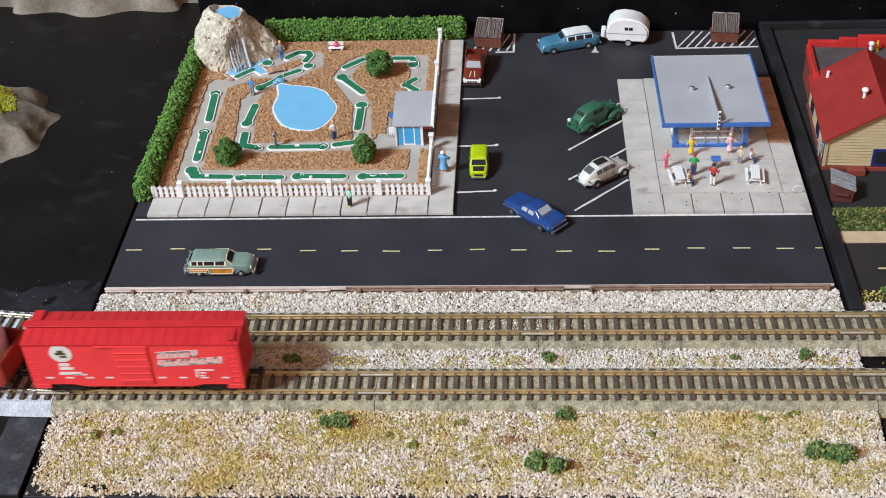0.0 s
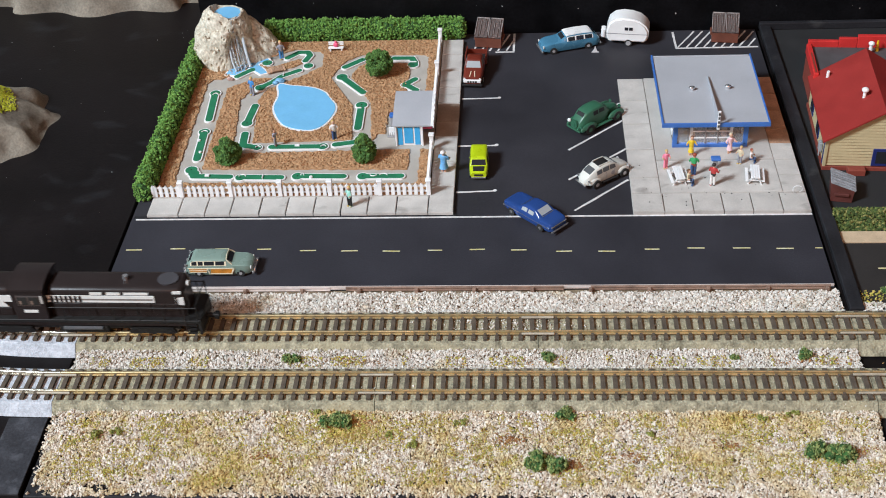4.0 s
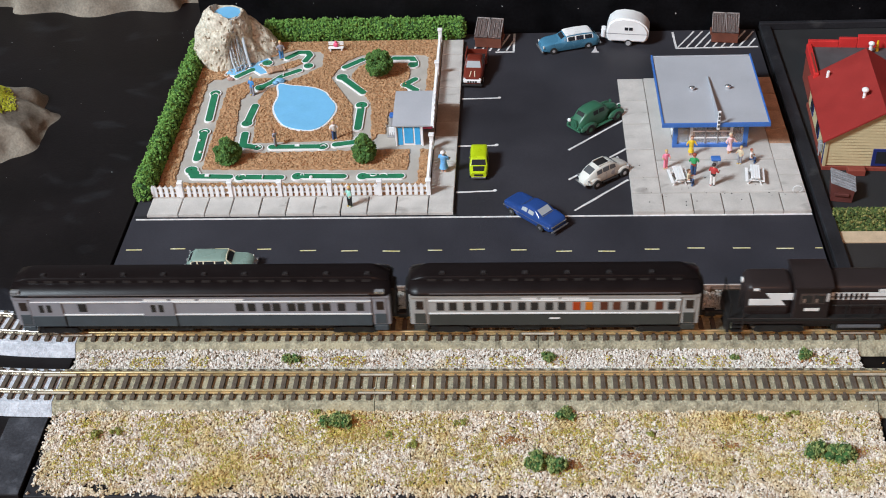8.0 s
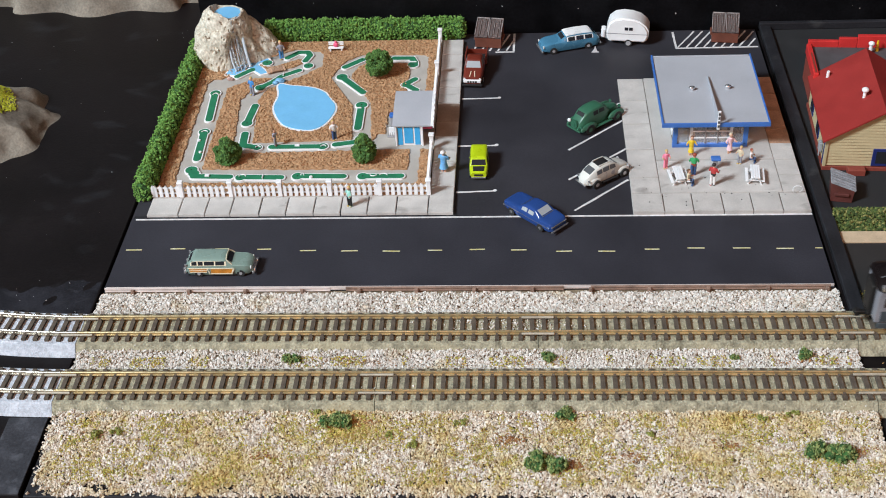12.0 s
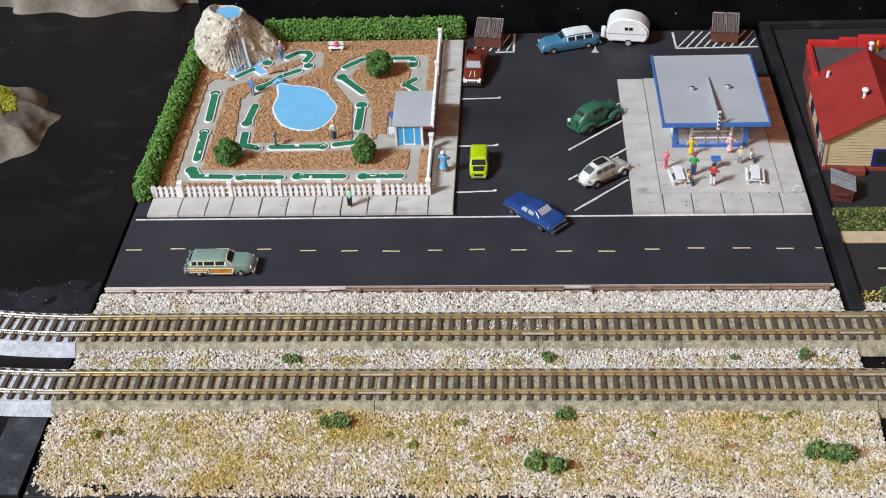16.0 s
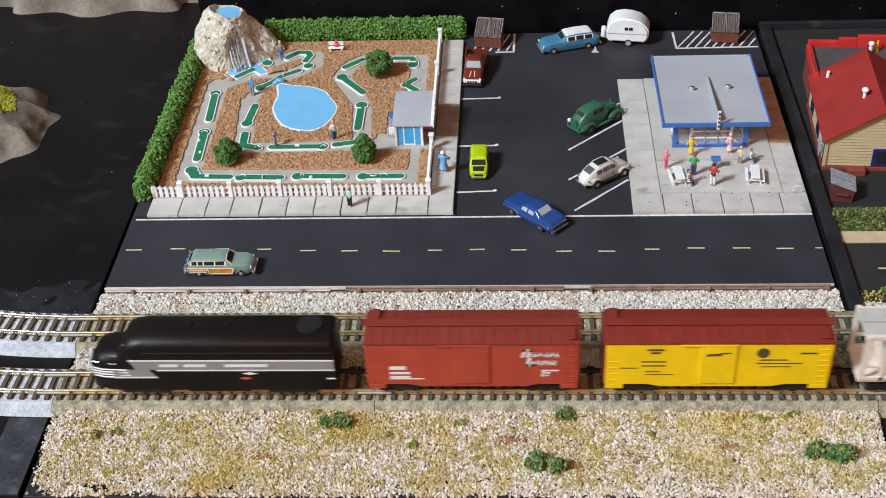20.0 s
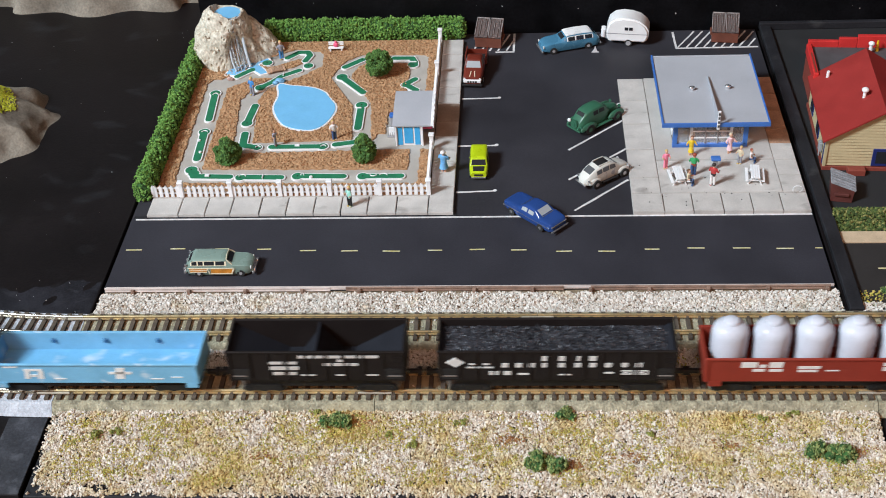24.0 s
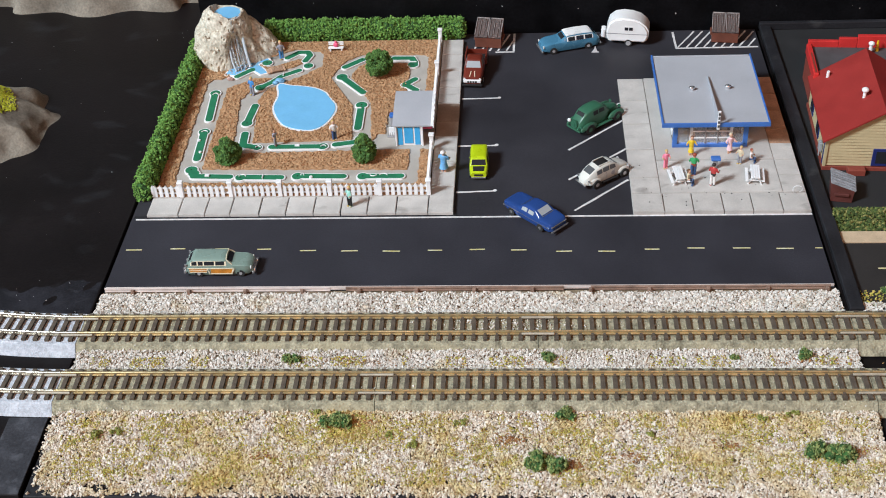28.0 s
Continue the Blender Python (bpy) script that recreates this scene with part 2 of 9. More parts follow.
YELLOW_LINE = paint("yellow_line_paint", (0.70, 0.62, 0.20), 0.7, vary=0.25, size=1.6, grain=0.4, bump=0.1, second=(0.72, 0.70, 0.50))
POND = paint("pond_blue", (0.19, 0.50, 0.78), 0.22, vary=0.06, size=10, grain=1.0, bump=0.03)
WATER = glassy("clear_water", (0.97, 0.985, 1.0), 0.06, 0.16)
STONE = paint("cream_rock", (0.56, 0.50, 0.385), 0.9, vary=0.3, size=2.0, grain=1.2, bump=0.4, second=(0.72, 0.66, 0.54), scuff=((0.17, 0.12, 0.075), 3.2, 0.60, 0.70))
HILL = paint("grey_plaster_rock", (0.18, 0.152, 0.118), 0.9, vary=0.3, size=14, grain=1.2, bump=0.2, second=(0.275, 0.24, 0.19))
LEAF = granular("hedge_leaf", ((0.0, (0.085, 0.205, 0.034)), (0.5, (0.135, 0.30, 0.056)), (1.0, (0.205, 0.39, 0.085))))
LEAF_TREE = granular("tree_leaf", ((0.0, (0.036, 0.095, 0.018)), (0.5, (0.066, 0.155, 0.030)), (1.0, (0.12, 0.235, 0.05))))
LEAF_DARK = granular("shrub_leaf", ((0.0, (0.075, 0.115, 0.032)), (0.5, (0.155, 0.215, 0.062)), (1.0, (0.30, 0.34, 0.12))))
LEAF_OLIVE = granular("tuft_leaf", ((0.0, (0.13, 0.155, 0.03)), (0.6, (0.26, 0.275, 0.06)), (1.0, (0.42, 0.38, 0.12))))
LIME = granular("lime_turf", ((0.0, (0.32, 0.36, 0.02)), (0.5, (0.48, 0.52, 0.03)), (1.0, (0.62, 0.62, 0.08))))
# Dark filler inside the plants, coloured as the shade between their clumps.
SHADE_CORE = paint("foliage_shade", (0.028, 0.085, 0.018), 0.95, vary=0.4, size=2, grain=0.5)
GRAVEL = granular("pale_gravel", ((0.0, (0.30, 0.22, 0.14)), (0.12, (0.52, 0.435, 0.33)), (0.40, (0.68, 0.61, 0.52)), (0.8, (0.78, 0.73, 0.655)), (1.0, (0.46, 0.36, 0.25))),
                  patch=(((0.83, 0.69, 0.28), 26.0, 0.85), ((0.84, 0.76, 0.40), 8.0, 0.7)), patch_at=(0.50, 0.64))
GRAVEL_WHITE = granular("white_gravel", ((0.0, (0.36, 0.31, 0.24)), (0.15, (0.55, 0.505, 0.44)), (0.6, (0.66, 0.625, 0.57)), (1.0, (0.74, 0.71, 0.66))),
                        patch=(((0.80, 0.66, 0.36), 16.0, 0.7),), patch_at=(0.56, 0.72))
FLOCK = granular("ochre_flock", ((0.0, (0.30, 0.16, 0.04)), (0.15, (0.44, 0.32, 0.07)), (0.55, (0.54, 0.46, 0.12)), (0.8, (0.38, 0.37, 0.07)), (1.0, (0.22, 0.26, 0.04))))
# Bed colour is darkened, so that the gaps between stones read as shaded.
GRAVEL_BED = paint("gravel_bed", (0.20, 0.155, 0.10), 0.95, vary=0.3, size=6, grain=0.8, bump=0.4)
ROADBED = paint("tan_roadbed", (0.30, 0.275, 0.185), 0.9, vary=0.42, size=3, grain=0.9, bump=0.7, second=(0.42, 0.385, 0.27), scuff=((0.42, 0.37, 0.24), 18, 0.52, 0.72))
ROADBED_GREY = paint("grey_roadbed", (0.46, 0.49, 0.54), 0.85, vary=0.22, size=3, grain=0.8, bump=0.6, second=(0.56, 0.59, 0.64))
TIE = paint("brown_tie", (0.088, 0.068, 0.050), 0.8, vary=0.3, size=3, grain=0.4, bump=0.2)
RAIL = paint("weathered_rail", (0.64, 0.51, 0.29), 0.33, 0.75, vary=0.2, size=12, grain=0.6, bump=0.05)
RAIL_BRIGHT = paint("bright_rail", (0.72, 0.66, 0.55), 0.25, 0.85, vary=0.15, size=8, grain=0.5, bump=0.04)
JOINER = paint("rail_joiner", (0.42, 0.38, 0.30), 0.6, 0.2, vary=0.15, size=4, grain=0.4)
RUST = paint("rusty_beam", (0.24, 0.155, 0.115), 0.75, vary=0.3, size=5, grain=0.5, bump=0.25)
PALE_BEAM = paint("pale_beam", (0.58, 0.50, 0.46), 0.6, vary=0.15, size=6, grain=0.5, bump=0.15)
ROOF_GREY = paint("grey_roof", (0.40, 0.41, 0.44), 0.6, vary=0.07, size=22, grain=0.5, bump=0.06)
BLUE = paint("blue_plastic", (0.045, 0.15, 0.46), 0.4, vary=0.1, size=6, grain=0.5, bump=0.04)
SKYBLUE = paint("sky_blue_panel", (0.05, 0.36, 0.68), 0.4, vary=0.08, size=6, grain=0.5, bump=0.04)
GREY_WALL = paint("grey_wall", (0.30, 0.30, 0.31), 0.7, vary=0.1, size=6, grain=0.5, bump=0.05)
DARK_IN = paint("dark_interior", (0.05, 0.05, 0.055), 0.6, vary=0.3, size=3, grain=0.5)
TAN_IN = paint("tan_interior", (0.42, 0.30, 0.20), 0.7, vary=0.2, size=3, grain=0.5)
CLEAR = glassy("window_glass", (0.9, 0.94, 0.97), 0.05, 0.15)
DARK_GLASS = glassy("dark_car_glass", (0.02, 0.022, 0.026), 0.10, 1.0)
GREY_GLASS = glassy("grey_car_glass", (0.34, 0.37, 0.39), 0.12, 1.0)
CHROME = paint("chrome", (0.75, 0.75, 0.76), 0.22, 0.9, vary=0.05, size=3, grain=0.3, bump=0)
TYRE = paint("tyre_rubber", (0.018, 0.018, 0.018), 0.8, vary=0.2, size=2, grain=0.3, bump=0.1)
HUB = paint("grey_hub", (0.55, 0.55, 0.56), 0.4, 0.4, vary=0.1, size=2, grain=0.3, bump=0)
BLACK_PLASTIC = paint("black_plastic", (0.009, 0.008, 0.008), 0.42, vary=0.2, size=8, grain=0.5, bump=0.06)
DULL_BLACK = paint("dull_black", (0.010, 0.009, 0.009), 0.7, vary=0.2, size=5, grain=0.5, bump=0.1)
LETTER = paint("white_lettering", (0.74, 0.73, 0.70), 0.6, vary=0.05, size=3, grain=0.4, bump=0)
DARK_LETTER = paint("dark_lettering", (0.075, 0.05, 0.02), 0.6, vary=0.1, size=3, grain=0.4, bump=0)

# ---- the room ----
WALL_PAINT = paint("room_wall", (0.26, 0.26, 0.26), 0.9, vary=0.04, size=400, grain=4, bump=0.03)
CEIL_PAINT = paint("room_ceiling", (0.36, 0.36, 0.36), 0.9, vary=0.03, size=400, grain=4, bump=0.03)
FLOOR_PAINT = paint("room_floor", (0.20, 0.15, 0.11), 0.6, vary=0.2, size=200, grain=6, bump=0.05)
TABLE_PAINT = paint("table_cloth", (0.03, 0.03, 0.035), 0.9, vary=0.2, size=100, grain=2, bump=0.1)


def structure(name, bm, mat, label):
    return tagged(part(name, bm, mat), label, kind="structure")


structure("floor", box(B(), -2200, 2600, -2400, 2600, -900, -830), FLOOR_PAINT, "plain brown floor of the room")
structure("ceiling", box(B(), -2200, 2600, -2400, 2600, 2500, 2550), CEIL_PAINT, "plain white ceiling of the room")
structure("wall_north", box(B(), -2200, 2600, 2600, 2700, -830, 2500), WALL_PAINT, "plain pale wall behind the layout")
structure("wall_east", box(B(), 2600, 2700, -2400, 2600, -830, 2500), WALL_PAINT, "plain pale side wall")
# the west wall has a window opening, the south wall one for the fill lamp
w = B()
box(w, -2200, -2100, -2400, 2600, -830, 1700)
box(w, -2200, -2100, -2400, 2600, 2450, 2500)
box(w, -2200, -2100, -2400, -1750, 1700, 2450)
box(w, -2200, -2100, -850, 2600, 1700, 2450)
structure("wall_west", w, WALL_PAINT, "plain pale wall with a narrow window")
w = B()
box(w, -2100, 2600, -2400, -2300, -830, 1650)
box(w, -2100, 2600, -2400, -2300, 2450, 2500)
box(w, -2100, -700, -2400, -2300, 1650, 2450)
box(w, 1000, 2600, -2400, -2300, 1650, 2450)
structure("wall_south", w, WALL_PAINT, "plain pale wall with a wide opening for the fill lamp")
table = thing("table", 155, 315, -88, 0, "long folding table under a black cloth", "table")
part("tabletop", box(B(), -900, 900, -420, 420, -30, 0, 4), TABLE_PAINT, table)
leg = part("leg", box(B(), -20, 20, -20, 20, -742, -30, 3), TABLE_PAINT, table)
leg.matrix_basis = pose(-0.8, -0.35, 0)
for lx, ly in ((800, -350), (-800, 350), (800, 350)):
    twin(leg, lx, ly, 0)

# ---- the layout's decks ----
structure("ground", box(B(), -154.7, 154.7, -51.2, 285.0, -88, -0.8, 0.4), BLACK_TRIM, "black wooden deck of the middle module")
d = B()
box(d, -640, -156.0, -51.2, 700, -88, 0, 0.4)
structure("ground_west", d, BLACK_DECK, "bare black painted deck of the corner module, scuffed")
structure("ground_east", box(B(), 155.9, 820, -51.2, 284.0, -88, -0.6, 0.4), BLACK_DECK, "dark deck of the neighbouring module")
structure("ground_north", box(B(), -155.6, 820, 293.4, 700, -88, -0.2), BLACK_DECK, "plain black decks of the modules behind")
structure("backdrop", box(B(), -154.6, 820, 287.2, 290.2, -60, 170, 0.4), BACKDROP, "upright black backdrop board with pale specks")
specks = np.random.RandomState(4)
grains("dust_specks", np.stack([specks.uniform(-150, 230, 60), np.full(60, 287.1), specks.uniform(6, 45, 60)], 1), specks.uniform(0.12, 0.45, 60), WHITE, label="pale dust specks on the black backdrop")
tagged(bpy.data.objects["dust_specks"], kind="stuff")
grains("deck_dust", np.stack([specks.uniform(-280, -160, 34), specks.uniform(-50, 300, 34), np.full(34, 0.02)], 1), specks.uniform(0.1, 0.3, 34), WHITE, label="pale dust and crumbs on the black deck")
tagged(bpy.data.objects["deck_dust"], kind="stuff")
def worn_edge(X, Y):
    wave = 5.0 * np.sin(X * 0.11 + 0.6) + 2.4 * np.sin(X * 0.37 + Y * 0.2) + 1.2 * np.sin(X * 1.1 - Y * 0.7)
    holes = np.sin(X * 0.23 + 1.0) * np.sin(Y * 0.31) + 0.5 * np.sin(X * 0.71 - Y * 0.43)
    return np.maximum(np.maximum(np.abs(Y - 58 - 0.06 * (X + 156)) - 9.5 - wave * 0.5, X + 156.8), holes - 0.95)


WORN = paint("worn_black", (0.016, 0.016, 0.020), 0.5, vary=0.4, size=9, grain=0.8, bump=0.1, gloss=0.2, scuff=((0.036, 0.036, 0.042), 6, 0.58, 0.80))
tagged(plate("worn_patch", worn_edge, (-262, -156, 38, 78), 0.8, -0.2, 0.05, WORN), "grey worn patch in the black deck paint", kind="structure")
crumb_at = np.stack([specks.uniform(-255, -158, 30), specks.uniform(44, 72, 30), np.full(30, 0.12)], 1)
tagged(grains("deck_crumbs", crumb_at, specks.uniform(0.10, 0.26, 30), WHITE, label="pale crumbs on the worn deck"), kind="stuff")
t = B()
box(t, -171.5, -171.0, -51, -13.5, 0.0, 0.35)
box(t, -171.0, -156.2, -51, -13.2, 0.0, 0.5, 0.1)
structure("trim", t, paint("scuffed_board", (0.034, 0.035, 0.041), 0.5, vary=0.4, size=12, grain=1.0, bump=0.1, gloss=0.3, scuff=((0.11, 0.115, 0.13), 9, 0.55, 0.78)), "thin black board along the corner module's edge")
# raised black edge of the house module
t = B()
box(t, 157.0, 162.8, 46.5, 284.0, -0.5, 2.2, 0.4)
box(t, 157.0, 820, 284.1, 287.0, -0.5, 3.6, 0.4)
structure("trim_east", t, BLACK_TRIM, "raised black wooden edge of the neighbouring module")

# road and car park, one painted sheet
structure("road", box(B(), -154.5, 154.5, 64.6, 113.2, -0.8, 0.0), ASPHALT, "matt black two-lane road of painted board")
structure("ground_lot", box(B(), -154.5, 154.5, 113.25, 284.5, -0.8, -0.03), LOT, "matt black car park of painted board")
line = part("road_line", box(B(), -152.5, 154.3, 112.6, 113.6, 0.0, 0.12), WHITE_LINE)
tagged(line, "long thin white edge line of the road", kind="structure")
grime = part("curb_gutter", box(B(), -153.5, -4.5, 113.7, 115.4, 0.0, 0.5, 0.15), BLACK_TRIM)
tagged(grime, "dark gutter strip along the pavement", kind="structure")
rd = random.Random(5)
for x, y, L in ((-148.0, 90.6, 7.2), (-128.2, 91.2, 6.7), (-108.3, 91.0, 6.4), (-89.2, 90.5, 6.3), (-69.5, 89.3, 7.1), (-50.9, 88.9, 7.3), (-32.4, 88.5, 7.7), (-13.2, 88.9, 6.2), (5.4, 89.3, 6.7),
                (23.6, 88.7, 6.7), (43.2, 87.6, 6.9), (61.7, 87.4, 7.3), (81.3, 88.6, 6.3), (100.3, 89.2, 7.3), (119.8, 89.0, 7.5), (138.2, 88.5, 7.4), (152.6, 88.7, 3.0)):
    o = part("lane_dash", box(B(), -L / 2, L / 2, -0.31, 0.31, 0, 0.12), YELLOW_LINE)
    o.matrix_basis = pose(x * U, y * U, 0.0, 0, 0, rd.uniform(-1.6, 1.6))
    tagged(o, "short hand-painted yellow centre-line dash", "road marking", "dashes of the centre line", "structure")


def stripe(a, b, w, name="parking_line", blot=0.0, label="hand-painted white parking line", group="parking lines"):
    """A painted line from a to b with slightly uneven edges."""
    d = math.hypot(b[0] - a[0], b[1] - a[1])
    ux, uy = (b[0] - a[0]) / d, (b[1] - a[1]) / d
    bm = B()
    n = 8
    lo, hi = [], []
    for i in range(n + 1):
        s = d * i / n
        j, k = rd.uniform(-0.08, 0.08), w * rd.uniform(0.42, 0.58)
        px, py = a[0] + ux * s - uy * j, a[1] + uy * s + ux * j
        lo.append((px + uy * k, py - ux * k))
        hi.append((px - uy * k, py + ux * k))
    prism(bm, lo + hi[::-1], "z", 0, 0.12)
    if blot:
        cyl(bm, (b[0], b[1] + blot * 0.4, 0), blot, 0.16, "z", 10)
    o = part(name, bm, WHITE_LINE)
    return tagged(o, label, "road marking", group, "structure")


stripe((-5.4, 215.2), (14.0, 215.6), 0.9, blot=0.9)
stripe((-5.7, 171.0), (13.0, 171.4), 1.0, blot=1.0)
stripe((-5.5, 132.3), (12.6, 133.2), 1.0, blot=0.9)
stripe((48.0, 166.6), (76.4, 193.2), 1.1)
stripe((47.2, 141.6), (75.8, 167.3), 1.1)
stripe((49.0, 117.2), (74.8, 141.1), 1.1)
stripe((58.0, 197.5), (76.0, 209.2), 1.1)
# hatched areas round the skips
HATCH = "white hatched no-parking marking"
for a, b in (((109.2, 282.5), (109.6, 264.4)), ((109.2, 264.4), (153.5, 264.8)), ((21.9, 283.8), (21.4, 263.8)), ((11.5, 263.4), (21.8, 263.6))):
    stripe(a, b, 1.2, "hatch_line", label=HATCH, group="hatched markings")
for k in range(9):
    x = 110.5 + k * 4.7
    e = min(1.0, (153.4 - x) / 10.5)
    stripe((x, 265.4), (x + 10.5 * e, 265.4 + 17.6 * e), 0.9, "hatch_line", label=HATCH, group="hatched markings")
for k in range(5):
    x = -1 + k * 4.6
    stripe((x, 265.0), (min(x + 6.5, 21.2), 283.0 if x + 6.5 < 21.2 else 265 + 18 * (21.2 - x) / 6.5), 0.9, "hatch_line", label=HATCH, group="hatched markings")

# ---- tracks ----
TC = 315.0  # the loop's centre line in y; its straights run from x = -155 to 465


def loop_at(s, R):
    """Place and heading on the loop at s millimetres along it; on the front straight s is x."""
    total = 1240 + 2 * math.pi * R
    q = (s + 155) % total
    if q < 620:
        return -155 + q, TC - R, 0.0
    q -= 620
    if q < math.pi * R:
        a = q / R
        return 465 + R * math.sin(a), TC - R * math.cos(a), a
    q -= math.pi * R
    if q < 620:
        return 465 - q, TC + R, math.pi
    a = (q - 620) / R
    return -155 - R * math.sin(a), TC + R * math.cos(a), math.pi + a


def swept(bm, profile, s0, s1, R, step):
    """Sweeps a profile of (across, z) along the loop."""
    n = max(1, int(math.ceil((s1 - s0) / step)))
    secs = []
    for i in range(n + 1):
        x, y, a = loop_at(s0 + (s1 - s0) * i / n, R)
        secs.append([(x - math.sin(a) * p, y + math.cos(a) * p, z) for p, z in profile])
    return loft(bm, secs)


BED = [(-12.5, 0.0), (-9.6, 4.2), (-9.0, 4.6), (9.0, 4.6), (9.6, 4.2), (12.5, 0.0)]


def rail_profile(c):
    return [(c - 0.75, 5.65), (c - 0.75, 5.85), (c - 0.2, 6.0), (c - 0.2, 6.7), (c - 0.42, 6.85), (c - 0.42, 7.25), (c - 0.3, 7.35), (c + 0.3, 7.35),
            (c + 0.42, 7.25), (c + 0.42, 6.85), (c + 0.2, 6.7), (c + 0.2, 6.0), (c + 0.75, 5.85), (c + 0.75, 5.65)]


def tie_shape(bm):
    """A tie with the spike plates beside its rails."""
    box(bm, -0.84, 0.84, -8.1, 8.1, 4.55, 5.7)
    for c in (-4.9, 4.9):
        box(bm, -0.55, 0.55, c - 1.35, c + 1.35, 5.7, 6.0)
    return bm


def tie_mesh(mat):
    return part("tie", tie_shape(B()), mat)


def track(s0, s1, R, bed, rail, label, base=0.0, step=400.0, single=True, joiner=False):
    """One length of moulded track: roadbed, two rails, its ties and the joiners at its far end."""
    ob = thing("track_piece", 0, 0, base, 0, label, "model track", "lengths of track")
    part("roadbed", swept(B(), BED, s0 + 0.12, s1 - 0.12, R, step), bed, ob)
    for c in (-4.9, 4.9):
        part("rail", swept(B(), rail_profile(c), s0 + 0.15, s1 - 0.15, R, step), rail, ob)
    n = round((s1 - s0) / 4.7)
    if single:
        first = tie_mesh(TIE)
        first.parent = ob
        for i in range(n):
            x, y, a = loop_at(s0 + (i + 0.5) * (s1 - s0) / n, R)
            if i == 0:
                first.matrix_basis = pose(x * U, y * U, 0, 0, 0, math.degrees(a))
            else:
                twin(first, x, y, 0, math.degrees(a))
    else:
        bm = B()
        for i in range(n):
            x, y, a = loop_at(s0 + (i + 0.5) * (s1 - s0) / n, R)
            box(bm, -0.93, 0.93, -8.1, 8.1, 4.55, 5.7)
            bm.verts.ensure_lookup_table()
            bmesh.ops.transform(bm, matrix=Matrix.Translation((x, y, 0)) @ Matrix.Rotation(a, 4, "Z"), verts=bm.verts[-8:])
        tagged(part("ties", bm, TIE, ob), kind="stuff")
    if joiner:
        for c in (-4.9, 4.9):
            x, y, a = loop_at(s1, R)
            for side in (-1, 1):
                o = part("joiner", box(B(), -6.5, 6.5, c + side * 0.7 - 0.45, c + side * 0.7 + 0.45, 5.7, 6.6, 0.2, 1), JOINER, ob)
                o.matrix_basis = pose(x * U, (TC - R) * U, 0)
    return ob


NEAR, FAR = 315.0, 282.0
WEATHERED = "weathered model track with tan roadbed and dark ties"
track(-155, -31, NEAR, ROADBED, RAIL, WEATHERED, joiner=True)
track(-31, 155, NEAR, ROADBED, RAIL, WEATHERED, joiner=True)
track(-155, 31, FAR, ROADBED, RAIL, WEATHERED, joiner=True)
track(31, 155, FAR, ROADBED, RAIL, WEATHERED, joiner=True)
for R in (NEAR, FAR):
    end = 1085 + 2 * math.pi * R
    track(155, 217, R, ROADBED, RAIL, "weathered model track of the house module", joiner=False)
    track(217, 465, R, ROADBED, RAIL, "weathered model track of the house module", single=False)
    track(end - 62, end, R, ROADBED_GREY, RAIL_BRIGHT, "clean curved model track with pale grey speckled roadbed", step=8.0, joiner=True)
    for a, b in ((465, 465 + math.pi * R), (465 + math.pi * R, 1085 + math.pi * R), (1085 + math.pi * R, end - 62)):
        track(a, b, R, ROADBED_GREY, RAIL_BRIGHT, "plain grey model track of the loop behind", step=12.0, single=False)


# ---- gravel ----
def gravel(name, field, bounds, count, size, mat, label, height=0.0, seed=3, shape="oct"):
    rng = np.random.RandomState(seed)
    x = rng.uniform(bounds[0], bounds[1], count)
    y = rng.uniform(bounds[2], bounds[3], count)
    keep = field(x, y) < 0
    x, y = x[keep], y[keep]
    z = height(x, y) if callable(height) else np.full(len(x), height)
    sz = np.clip(rng.normal(size, size * 0.25, len(x)), size * 0.5, size * 1.7)
    ob = grains(name, np.stack([x, y, z + rng.uniform(-0.35, 0.45, len(x))], 1), sz, mat, None, label, shape, (0.34, 1.62), seed)
    return tagged(ob, kind="stuff", category="gravel")


def front_bank(x, y):
    rise = np.clip((y + 24) / 12, 0, 1)
    return -0.6 + 1.0 * np.clip((y + 51) / 10, 0, 1) + 1.6 * rise * rise


def ragged(x, y, edge):
    wob = np.array([noise.noise(Vector((a * 0.09, 3.0, 0.5))) * 2.2 + noise.noise(Vector((a * 0.35, 9.0, 1.5))) * 1.2 + noise.noise(Vector((a * 1.1, b * 0.6, 4.5))) * 0.9 for a, b in zip(np.ravel(x), np.ravel(y))])
    return edge + wob


structure("gravel_bed", box(B(), -128, 154.0, -40.5, -12.0, -0.79, -0.25, 0.2), GRAVEL_BED, "glued sandy bed under the gravel, darkened as shade between stones")
structure("gravel_bed_middle", box(B(), -153.5, 154.4, 11.5, 21.5, -0.79, 0.9, 0.3), GRAVEL_BED, "glued sandy bed between the tracks, darkened as shade between stones")
structure("gravel_bed_back", box(B(), -153.5, 154.4, 44.5, 62.0, -0.79, -0.2, 0.2), GRAVEL_BED, "glued sandy bed beside the road, darkened as shade between stones")
